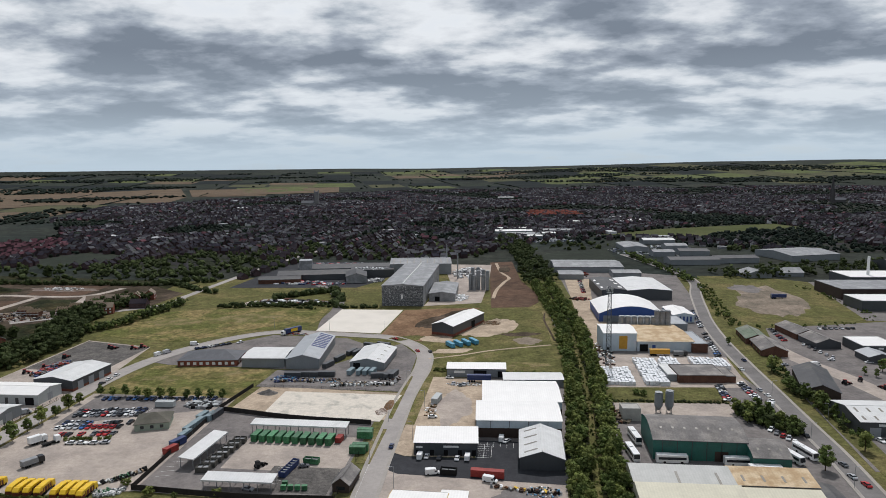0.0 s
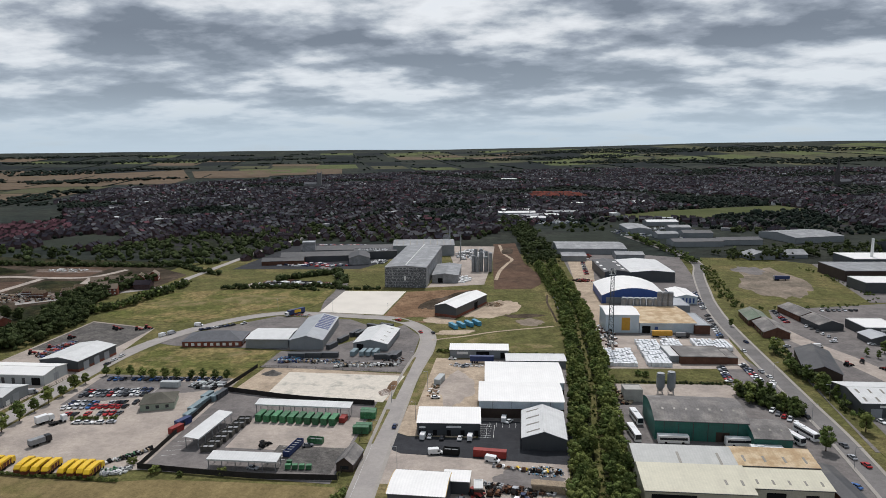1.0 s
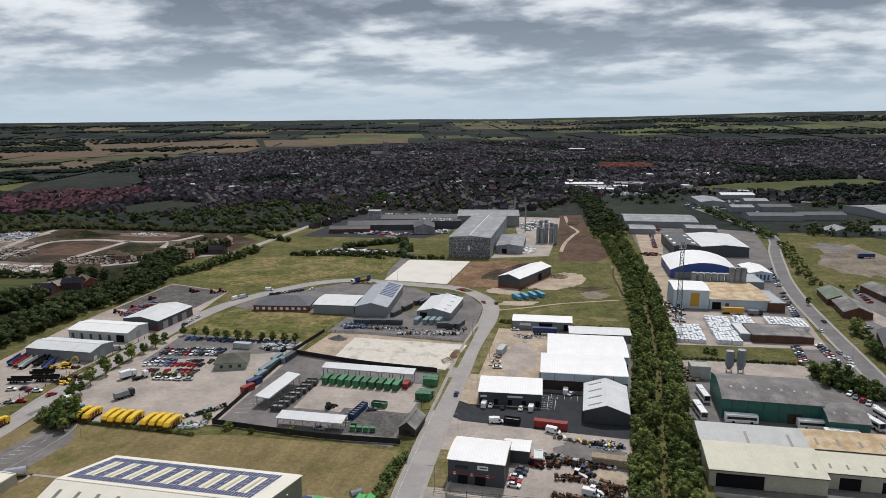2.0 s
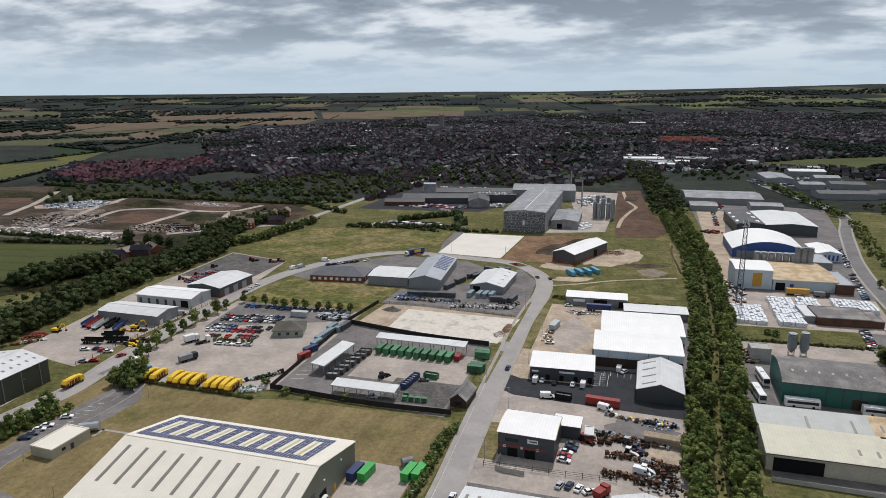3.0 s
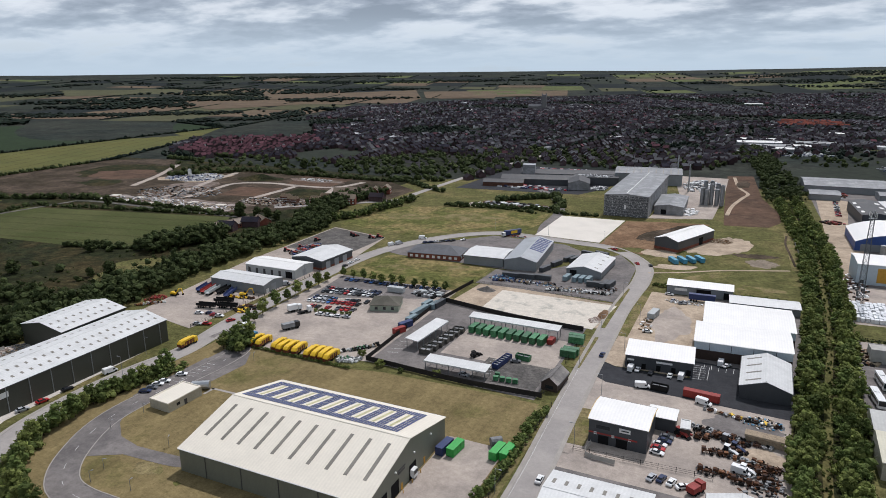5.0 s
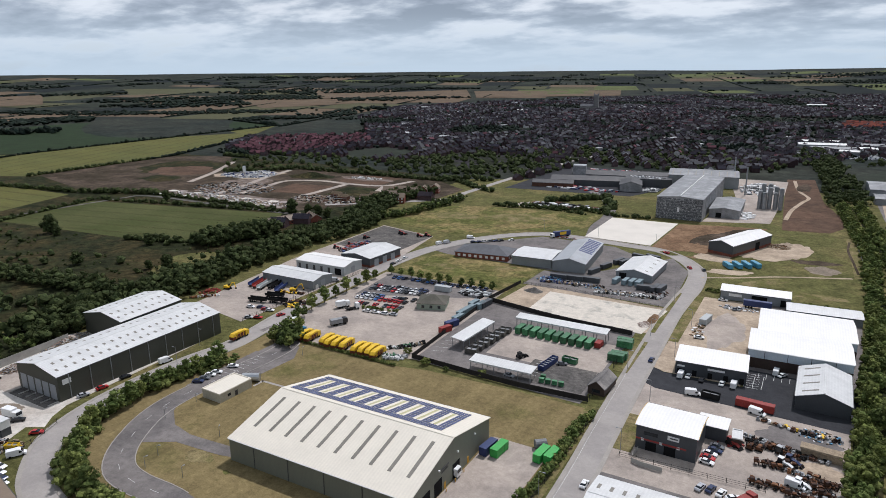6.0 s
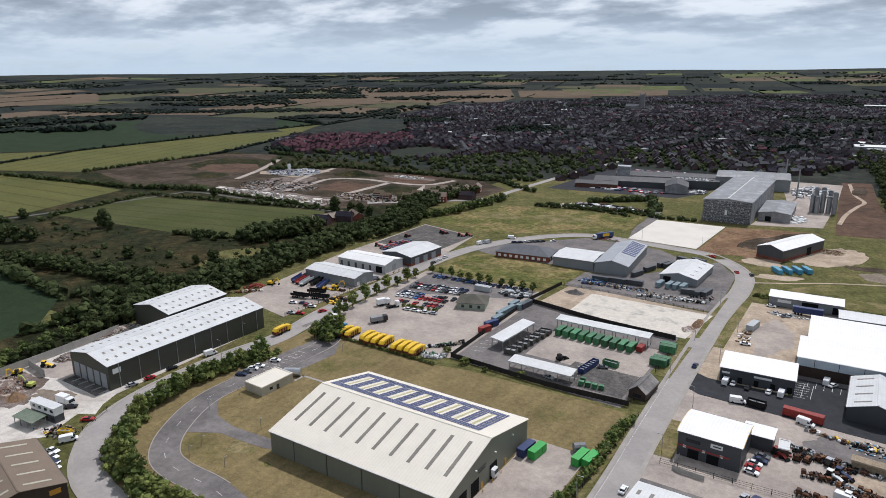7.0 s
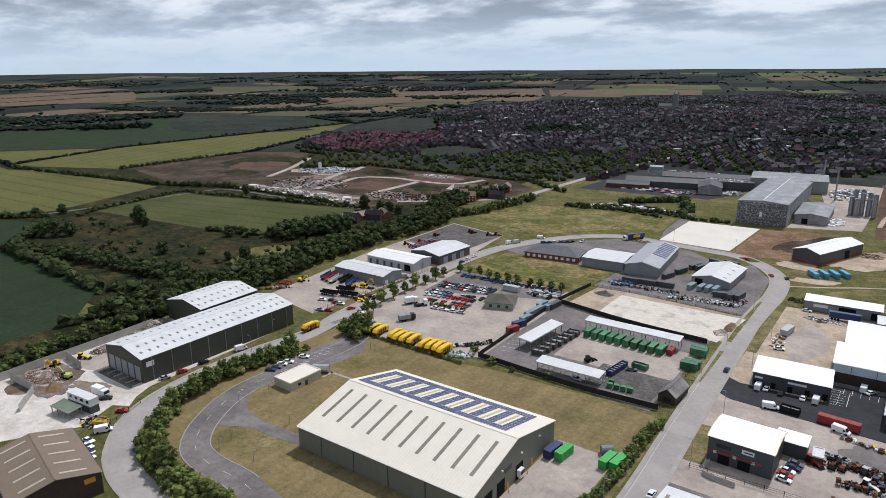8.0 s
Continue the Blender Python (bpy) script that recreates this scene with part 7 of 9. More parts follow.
for x, y, a, c in [(-218, 317, 88, "black"), (-218.5, 324, 88, "white"), (-218.5, 331, 88, "white"), (-50.6, 254, 90, "navy"), (-47.6, 161, 90, "white"), (-53, 392, 110, "black"), (-61, 393, 118, "red"), (-80, 420, 150, "red"),
                   (-19.5, 189.3, -8, "white"), (-19.6, 191.8, -8, "red"), (-19.4, 194.4, -8, "white"), (-18.3, 197, -6, "navy"), (-18, 199.6, -6, "grey"), (-19, 175.5, 75, "silver"), (-16.3, 176, 75, "navy"),
                   (-13.5, 175.4, 75, "white"), (-10.3, 174.6, 35, "white"), (-94.5, 213.5, -8, "silver"), (-80.5, 233, 20, "grey"), (-222.5, 124, 75, "silver"), (-222, 131, 78, "red"), (-222.5, 141, 80, "black"),
                   (-211.5, 101, 40, "red"), (-201.8, 84.6, 10, "white"), (-198.8, 82.8, 10, "white"), (-195.6, 81.6, 10, "navy"), (-192.6, 80.3, 10, "white"), (-225, 102.5, 50, "black"),
                   (-195, 152, 30, "navy"), (-195, 155, 30, "grey"), (-195.3, 158, 30, "white"), (-195, 161, 30, "white"), (-193.6, 168, 30, "white"), (-35, 246, 88, "white"), (-23, 245.5, 88, "white"), (-30, 245, 88, "black"), (-4, 263.5, 60, "white"),
                   (-217, 220, 70, "red"), (-238, 221, 20, "white"), (-233, 223, 20, "navy"), (-229, 222, 20, "red"), (-226, 222, 20, "white"), (-228, 210, 20, "silver"), (-224, 212, 20, "red"), (-262, 285, 60, "silver"),
                   (-38, 287, 10, "white"), (-36, 343, 0, "white"), (-33, 334, 80, "silver"), (-29, 332, 80, "grey"), (-27, 333, 80, "silver"), (121, 244, 97, "silver"), (122.5, 254, 97, "grey"), (123, 238, 97, "red"),
                   (126, 226, 97, "black"), (112, 222, 115, "blue"), (121, 322, 95, "white"), (122, 330, 95, "white"), (121, 338, 95, "silver"), (123, 372, 95, "white"), (130, 390, 95, "navy"), (120, 281, 93, "black"), (120.5, 287, 93, "grey"),
                   (150, 383, 20, "silver"), (180, 395, 10, "white"), (199, 392, 5, "white"), (206, 390, 0, "red"), (222, 402, 80, "white"), (228, 404, 80, "black")]:
    car(x, y, a, c)
car_row(102.5, 342, 101, 322, 8, 15, ["navy", "black", "white", "red", "silver"], 0.0)
car_row(115, 347, 115.5, 324, 9, 15, MIX, 0.0)
car_row(118, 398, 124, 450, 12, 30, MIX, 0.1)
car_row(127, 470, 133, 520, 12, 25, MIX, 0.1)
car_row(108, 286, 113, 274, 5, 60, MIX, 0.0)
car_row(148, 278, 174, 280, 8, 100, MIX, 0.2)
car_row(170, 437, 172, 466, 6, 20, MIX, 0.1)
car_row(183, 400, 178, 428, 6, 60, MIX, 0.1)
car_row(205, 470, 232, 474, 8, 90, MIX, 0.1)
car_row(58, 590, 60, 655, 14, 10, ["white", "silver", "red", "black", "grey"], 0.15)
for x, y, a, c in [(-37.6, 245.5, 88, "white"), (-19, 246, 88, "white"), (-31, 232, 15, "white"), (-9.5, 228, -15, "white"), (-6.3, 265, 86, "white"), (-241, 263, 20, "white"), (-206, 395, 20, "white"), (-217, 371, 75, "white"),
                   (-221, 158, 80, "white"), (-214, 376, 70, "silver"), (-204, 90.6, 60, "white"), (167, 384, 10, "white"), (-228, 274, 40, "silver"), (4, 189, -12, "white"), (118, 316, 95, "white"), (-258, 268, 30, "white")]:
    van(x, y, a, c)
# yellow refuse lorries in their ranks
for k, x in enumerate([-188.2, -184.4, -176.4, -173.0, -169.6, -165.8, -159.1, -155.8, -152.6, -149.3]):
    put("bin", lambda: make_binlorry("yellow refuse lorry parked in a rank by the hedge"), x, 204.6 + 0.3 * (k % 3), 93 + 2 * (k % 3), 0.06)
put("bin", None, -213.5, 190.5, 92)
put("lorry_blue", lambda: make_lorry("blue flatbed lorry parked beside refuse lorries", None, 7, BRIGHT_BLUE), -192.5, 206, 95)
put("lorry_dark", lambda: make_lorry("dark tipper lorry standing in the yard", PLAIN_GREY, 8, CAR_PAINT["black"], 3.0), -185.3, 224.3, 60)
put("lorry_white", lambda: make_lorry("white box lorry parked by the trees", CAR_PAINT["white"], 7), -198, 243.5, 62)
put("cab_white", lambda: make_lorry("white-cabbed flatbed lorry parked by the trees", None, 7), -192, 243.5, 60)
put("lorry_white", None, -203, 214, 40)
put("lorry_white", None, -83.6, 147.2, 0)
put("lorry_white", None, -229, 102.8, 8)
t = put("lorry_box", lambda: make_lorry("blue and yellow curtain-sided articulated lorry", DEEP_BLUE, 15.5, CAR_PAINT["white"], 4.0), -153.5, 429, 236)
part("curtain", Shape().box(-4.2, -1.28, 1.6, 1.2, 1.28, 3.6), YELLOW, t, "yellow curtain panel")
put("trailer_red", lambda: make_container("long dark red container in the yard", RUST_RED, 12.2, 2.44, 2.75), -10.6, 231.8, -4)
put("skip_black", lambda: make_container("black open-topped waste container", CHASSIS, 6.0, 2.4, 2.3, "skip", "skip", True), -25, 232.5, -4)
put("trailer_navy", lambda: make_trailer("dark blue box trailer backed to the shed", DEEP_BLUE, 12.5), -20, 339, 3)
put("trailer_navy", None, 217.5, 577, 3)
for x, y, a in [(-263.5, 250, 106), (-259.5, 249, 105), (-255.3, 248, 105), (-251, 252, 101), (-244, 249, 110)]:
    tint = "red" if x == -259.5 else "pale" if x == -255.3 else "dark" if x == -251 else "blue"
    put(("trailer_flat", tint), lambda: make_trailer(tint + " low-sided trailer parked in the yard", {"red": RUST_RED, "pale": WALL_PALE, "dark": CHASSIS, "blue": DEEP_BLUE}[tint], 12, open_top=True), x, y, a)
for x, y, a in [(-238, 238, 15), (-231, 233, 15), (-241, 229, 12)]:
    put("trailer_yard", lambda: make_trailer("dark open trailer in the yard", CHASSIS, 10, open_top=True), x, y, a)
for x, y, a in [(-236, 250, 30), (-270, 236, 10)]:
    put("digger_yellow", lambda: make_digger("yellow tracked excavator in the yard", YELLOW), x, y, a)
for x, y, a in [(-269, 105, 300)]:
    put("digger_site", lambda: make_digger("yellow excavator among the rubble", YELLOW), x, y, a)
OLD_BIN = mat("old_bin_paint", (0.085, 0.080, 0.070), 0.7, vary=0.3, size=2, grain=0.4, bump=0.1)
# waste depot: green roll-on containers under the canopy
for i in range(10):
    x = -108.5 + i * 3.55
    put("roro", lambda: make_container("worn green roll-on waste container beside the canopy", SKIP_GREEN, 6.4, 2.5, 3.0, "waste_container", "waste container", group="green waste containers"), x, 256.5 - 0.1 * i, 86)
put("redbin", lambda: make_container("dark red waste container beside the canopy", RUST_RED, 4.5, 2.4, 2.3, "waste_container", "waste container"), -73.2, 257.5, 86)
for x, y, a in [(-63.5, 247, 3), (-63, 249.8, 4), (-64, 262, 2), (-64.5, 264.8, 0)]:
    put("roro", None, x + 0.5, y, a)
put("open_green", lambda: make_container("open dark green waste skip", SKIP_GREEN, 6.0, 2.4, 2.2, "skip", "skip", True), -78.5, 236.5, -4)
put("open_blue", lambda: make_container("long blue open skip full of scrap", DEEP_BLUE, 12, 2.5, 2.2, "skip", "skip", True), -85, 229.5, 82)
put("open_green", None, -64, 266.5, 5)
for i in range(7):
    put("bay_bin", lambda: make_container("dark open waste bay container", OLD_BIN, 5.0, 3.2, 2.2, "skip", "skip", True), -117.2 + 0.5 * i, 226 + i * 4.4, 6)
for x, y in [(-82, 215), (-79.5, 215.2), (-77, 215.4), (-74.5, 215.6), (-82.5, 218)]:
    put("bottle_bank", lambda: make_container("dark green bottle bank", SKIP_GREEN, 1.9, 1.4, 1.7, "bottle_bank", "bottle bank", ribs=False), x, y, 10)
put("loader", lambda: make_machine("dark wheeled loader in the waste yard", CHASSIS, "loader"), -97.5, 231, 60)
# containers at the cream shed
put("cont_blue", lambda: make_container("dark blue container with ribbed sides", DEEP_BLUE, 7, 2.5, 2.8), -78.9, 163.6, 84)
put("cont_green", lambda: make_container("bright green ribbed container", BRIGHT_GREEN, 7, 2.5, 2.8), -75.6, 164.4, 84)
put("cont_green", None, -63.2, 168.0, 84)
put("cont_green", None, -60.2, 168.8, 84)
for i in range(4):
    put("cont_sky", lambda: make_container("bright blue container on sandy ground", SKY_BLUE, 9, 2.4, 2.6), -42.0 + i * 4.7, 406 + i * 3.1, 122)
put("cont_dark", lambda: make_container("dark slate container in the scrap yard", WALL_SLATE, 9, 2.5, 2.7), -104, 371, 72)
for x, y, a in [(-107, 358, 72), (-100, 384, 72), (-96.5, 384, 72), (-92, 400, -20), (-84, 402, -20), (-121, 338, 4), (-112, 339.5, 4), (-103, 341, 4), (-69.5, 343, 80), (-66.5, 344, 80), (-74, 341, 10), (-137, 279, 84)]:
    put("cont_dark", None, x, y, a)
for x, y in [(-91, 346.5), (-86, 347), (-82.5, 347.3), (-79, 347.6)]:
    put("cont_teal", lambda: make_container("faded teal container before the workshop", TEAL, 7, 2.5, 2.7), x, y, 84)
for x, y in [(-139.5, 255), (-141, 262), (-140.5, 269), (-142, 276), (-138, 276)]:
    put("cont_teal", None, x, y, 84)
put("cont_pale", lambda: make_container("pale grey site cabin", WALL_PALE, 9, 3, 2.8, "portable_cabin", "cabin"), -167, 289, 3)
put("cont_pale", None, -38.7, 308, 80)
put("cont_rust", lambda: make_container("rusty orange-brown container at the yard edge", RUST_RED, 6, 2.4, 2.6), -138, 240.5, 70)
put("cont_blue", None, -138.6, 247.4, 70)
# coaches beside the green shed
COACH = CAR_PAINT["white"]


def make_coach():
    t = thing("coach", "white coach with dark windows parked by the green shed", "coach", pose(0, 0, 0), "coaches")
    body = part("body", Shape().prism([(-5.8, 0.4), (5.9, 0.4), (6.0, 1.4), (5.7, 3.3), (-5.8, 3.4)], -1.25, 1.25, "y"), COACH, t)
    for s in (-1, 1):
        part("window", Shape().box(-5.2, s * 1.26 - 0.01, 1.6, 5.2, s * 1.26 + 0.01, 2.6), GLASS, body)
    part("windscreen", Shape().prism([(6.0, 1.4), (5.75, 3.1), (5.80, 3.1), (6.05, 1.4)], -1.15, 1.15, "y"), GLASS, body)
    part("roof_unit", Shape().box(-3.5, -0.8, 3.36, -1.0, 0.8, 3.6), COACH, body)
    wheels(t, (3.6, -2.9), 2.2, 0.5, 0.35)
    return t


for x, y, a in [(48.5, 271, -82), (45, 255, -82), (59, 250.5, 2), (84, 251 - 0.5, 2), (105, 257.5, -68), (112, 262, -72), (91, 244, 2)]:
    put("coach", make_coach, x, y, a)
t = put("curtain_trailer", lambda: make_trailer("yellow curtain-sided trailer in the works yard", DOOR_YELLOW, 12), 84, 397, 3)
put("lorry_dark", None, 96, 397, 3)
# machinery yard
for x, y, a in [(-18, 207, 160), (-14.5, 203.5, -30)]:
    put("tele", lambda: make_machine("bright red telescopic loader", RUST_RED, "loader"), x, y, a)
for k, (x, y, a) in enumerate([(-5, 196.5, 10), (-0.5, 197, 20), (3, 200, 15), (-5, 185, -10), (-1, 186, -5), (6, 193, 10), (10, 191, 20), (9, 196, -10), (12, 188, 0), (-9, 205, 80), (-6.5, 205.5, 80), (4, 184, 5), (8, 184, 12), (-3, 208, 60), (13, 194, 40)]):
    put(("imp", k % 3), lambda: make_implement("rusty orange farm implement on the dusty yard", k % 3), x, y, a)
for x, y, a, m in [(2, 201.5, -20, "navy"), (0, 199, -20, "white"), (5, 190, -15, "white"), (-1, 206, 70, "silver")]:
    put(("tr", m), lambda: make_machine("tractor with cab standing in the machine yard", CAR_PAINT[m], "tractor"), x, y, a)
for x, y, a in [(168, 352, 20), (178, 358, 60), (184, 346, 110), (-272, 330, 20), (-268, 340, 40), (-256, 383, 20), (-253, 381, 60), (-270, 360, 80), (-240, 382, 10), (-236, 386, 0)]:
    put("site_mach", lambda: make_machine("red farm loader standing on gravel", RUST_RED, "loader"), x, y, a)
lone("shelter", Shape().box(-5.5, -1.6, 0, 5.5, 1.6, 2.4).prism([(-2.0, 2.4), (2.0, 2.4), (1.8, 2.9), (-1.8, 2.9)], -5.8, 5.8, "x"), TIMBER, "weathered timber shelter beside the railway trees", "shelter", at=pose(10, 209, 0.05, 0, 0, -4))


# ---- fittings, fences and heaps ----
def canopy(x, y, w, d, turn, h, n, label):
    t = thing("canopy", label, "canopy", pose(x, y, 0.04, 0, 0, turn))
    part("roof", Shape().prism([(-d / 2, h), (d / 2, h + 0.5), (d / 2, h + 0.68), (-d / 2, h + 0.18)], -w / 2, w / 2, "x"), ROOF_PALE, t)
    part("fascia", Shape().box(-w / 2, -d / 2 - 0.08, h - 0.35, w / 2, -d / 2, h + 0.2), ROOF_PALE, t)
    for i in range(n):
        for s in (-1, 1):
            a = -w / 2 + 0.6 + (w - 1.2) * i / (n - 1)
            part("post", Shape().box(a - 0.12, s * (d / 2 - 0.5) - 0.12, 0, a + 0.12, s * (d / 2 - 0.5) + 0.12, h), STEEL, t)
    return t


canopy(-92, 263.5, 42, 5.6, 0, 4.6, 9, "long pale steel canopy over the green containers")
canopy(-98, 214.8, 26, 6.0, 1, 3.8, 6, "pale flat steel canopy with a car beneath")
canopy(-123.5, 240, 26.5, 6.2, 86, 4.0, 6, "pale steel canopy over the waste bays")
shed("gatehouse", "dark brown gatehouse with pitched roof at the waste yard", -60.8, 221, 6.2, 12, -4, 3.0, 5.4, "y", WALL_BROWN, ROOF_DARK, "gatehouse", doors=[("s", 0, 3, 1.0, 2.2, GLASS, "window")])

FENCE = mat("dark_fence", (0.035, 0.032, 0.03), 0.8, vary=0.2, size=2, grain=0.3, bump=0.1)
CONC_WALL = mat("concrete_wall", (0.40, 0.385, 0.355), 0.85, vary=0.12, size=3, grain=0.3, bump=0.2)


def fence(line, h, m, label, gap=4.0, board=True, name="fence"):
    """Posts with boards between them."""
    pts = smooth_line(line, gap) if len(line) > 2 else [Vector((*line[0], 0)).lerp(Vector((*line[1], 0)), i / max(1, round(math.dist(*line) / gap))) for i in range(max(1, round(math.dist(*line) / gap)) + 1)]
    t = thing(name, label, "fence", pose(pts[0].x, pts[0].y, 0.03))
    post = Shape().box(-0.07, -0.07, 0, 0.07, 0.07, h + 0.1).mesh("post", m)
    for i, p in enumerate(pts):
        part("post", post, None, t, at=pose(p.x - pts[0].x, p.y - pts[0].y, 0))
        if i + 1 < len(pts):
            q = pts[i + 1]
            a = math.degrees(math.atan2(q.y - p.y, q.x - p.x))
            ln = (q - p).length
            s = Shape()
            if board:
                s.box(0.05, -0.03, 0.08, ln - 0.05, 0.03, h)
            else:
                for k in range(3):
                    s.box(0, -0.03, h * (0.25 + 0.33 * k), ln, 0.03, h * (0.25 + 0.33 * k) + 0.06)
            part("panel", s, m, t, at=pose(p.x - pts[0].x, p.y - pts[0].y, 0, 0, 0, a))
    return t


fence([(-136, 209.5), (-94, 207), (-62, 208.5)], 2.2, FENCE, "dark close-boarded fence along the waste yard", 4.4)
fence([(-138, 286), (-100, 278.5), (-64, 276)], 2.4, FENCE, "dark close-boarded fence behind the canopy", 4.4)
fence([(-136, 210), (-139, 286)], 2.0, FENCE, "dark boarded fence between two yards", 4.4)
fence([(-62, 210), (-62.3, 226)], 2.0, FENCE, "dark rail fence beside the road", 4.4, False)
fence([(-62, 240), (-62.3, 270)], 2.0, FENCE, "dark rail fence beside the road", 4.4, False)
fence([(-139.5, 288), (-136, 320)], 2.0, FENCE, "dark boarded fence beside the sandy ground", 4.4)
fence([(-58, 130), (-57, 204)], 1.8, FENCE, "dark rail fence behind roadside bushes", 4.4, False)
fence([(-135, 321), (-100, 321), (-62, 318)], 1.2, FENCE, "low dark fence along the scrap yard", 4.4, False)
fence([(-43, 180), (-23, 181), (-3, 182)], 1.8, FENCE, "dark rail fence across the machine yard", 4.4, False)
fence([(-39, 186), (-39, 179), (-30, 178)], 1.6, CONC_WALL, "low pale wall before the trade unit", 3.0)
fence([(-228, 206), (-226, 250), (-224, 300)], 1.8, FENCE, "dark mesh fence along the yards", 4.4, False)
fence([(23.4, 520), (28, 419)], 1.8, STEEL, "grey mesh fence beside the railway trees", 7.0, False)
fence([(44, 316), (75, 317), (103, 319)], 1.2, FENCE, "thin dark fence along the grass", 4.4, False)
fence([(41, 196), (75, 195), (112, 192)], 1.6, CONC_WALL, "low concrete wall before the cream sheds", 3.5)
fence([(-271.6, 84), (-272.8, 100), (-273.8, 118), (-275.5, 138), (-277, 152)], 3.4, CONC_WALL, "tall concrete panel wall round the rubble yard", 4.0, name="wall")
fence([(-270, 89.3), (-252.2, 90.1)], 3.4, CONC_WALL, "concrete panel wall of a rubble bay", 3.0, name="wall")
fence([(-252.2, 90.1), (-240.4, 80.4)], 3.0, CONC_WALL, "concrete panel wall of a rubble bay", 3.0, name="wall")
fence([(-272.7, 111.2), (-257.6, 109.9)], 3.2, CONC_WALL, "concrete panel wall of a rubble bay", 3.0, name="wall")
fence([(-221, 88), (-206, 92), (-212, 108)], 1.8, FENCE, "dark rail fence beside the cabins", 4.4, False)


def street_lamp(x, y, turn=0, h=8.0):
    def make():
        t = thing("street_lamp", "tall grey steel street lamp beside the road" if h > 6 else "short grey lamp post beside the drive", "street lamp", pose(0, 0, 0), "street lamps")
        part("pole", Shape().tube(0, 0, 0, h, 0.10, 0.06, 8), STEEL, t)
        part("arm", Shape().box(0, -0.05, h - 0.1, 0.175 * h, 0.05, h), STEEL, t)
        part("lamp_head", Shape().prism([(0.175 * h - 0.2, h - 0.12), (0.175 * h + 0.5, h - 0.08), (0.175 * h + 0.45, h + 0.06), (0.175 * h - 0.2, h + 0.02)], -0.16, 0.16, "y"), STEEL, t)
        return t
    put(("lamp", h), make, x, y, turn, 0.03)


for x, y, a in [(-43.5, 183, 180), (-43.3, 220, 180), (-43.3, 262, 180), (-43.5, 300, 180), (-57, 150, 0), (-57, 242, 0), (-57, 280, 0), (-57, 330, 0), (-214, 158, 180), (-222, 176, 0), (-227, 240, 0), (-212, 262, 180), (-227, 290, 0),
                (118, 236, 0), (120, 276, 0), (124, 330, 0), (137, 300, 180), (141, 372, 180), (-90, 436, -90), (-130, 440, -90), (-170, 441, -90)]:
    street_lamp(x, y, a)
for x, y, a in [(-183, 128, 90), (-166, 112, 30), (-158, 129, 120), (-164, 106, 60), (-177, 190, 90), (-150, 108, 90), (-183, 141, 0)]:
    street_lamp(x, y, a, 3.6)


def heap(x, y, rx, ry, h, seed, pieces, mats, label, z=0.05, size=(0.18, 0.7), category="scrap heap", name="scrap_heap"):
    """A heap of loose pieces, too many to count."""
    r = random.Random(seed)
    shapes = [Shape() for _ in mats]
    for i in range(pieces):
        a, d = r.uniform(0, 6.283), math.sqrt(r.random())
        px, py = x + rx * d * math.cos(a), y + ry * d * math.sin(a)
        hz = z + h * (1 - d) * r.uniform(0.2, 1.0)
        sx, sy, sz = r.uniform(*size), r.uniform(*size) * 0.7, r.uniform(*size) * 0.6
        s = shapes[r.randrange(len(mats))]
        s.box(px - sx, py - sy, max(z - 0.02, hz - sz), px + sx, py + sy, hz + sz, r.uniform(0, 180))
    for s, m in zip(shapes, mats):
        if s.v:
            lone(name, s, m, label, category, kind="stuff")


def mound(x, y, rx, ry, h, seed, material, label, category, name, turn=0.0):
    """A solid tipped heap with a lumpy top and a ragged foot."""
    s = Shape()
    rings, n = 9, 32
    c0, s0 = math.cos(radians(turn)), math.sin(radians(turn))
    pts = [(x, y, 0.05 + h * (1 + 0.2 * noise.noise((seed * 3.1, 0, 0))))]
    for k in range(1, rings + 1):
        f = k / rings
        for i in range(n):
            a = 2 * math.pi * i / n
            w = 1 + 0.25 * noise.noise((math.cos(a) * 1.6 + seed * 5.3, math.sin(a) * 1.6, 0)) * f
            px, py = rx * f * w * math.cos(a), ry * f * w * math.sin(a)
            lump = noise.noise((px * 0.55 + seed, py * 0.55, seed * 2.0)) * 0.3 * h
            z = 0.02 if k == rings else 0.05 + max(0.0, h * (0.5 + 0.5 * math.cos(math.pi * f ** 0.85)) + lump * (1 - f))
            pts.append((x + px * c0 - py * s0, y + px * s0 + py * c0, z))
    faces = [(0, 1 + i, 1 + (i + 1) % n) for i in range(n)]
    for k in range(rings - 1):
        for i in range(n):
            p, q = 1 + k * n + i, 1 + k * n + (i + 1) % n
            faces.append((p, p + n, q + n, q))
    s.add(pts, faces)
    return lone(name, s, material, label, category, kind="stuff", smooth=True)


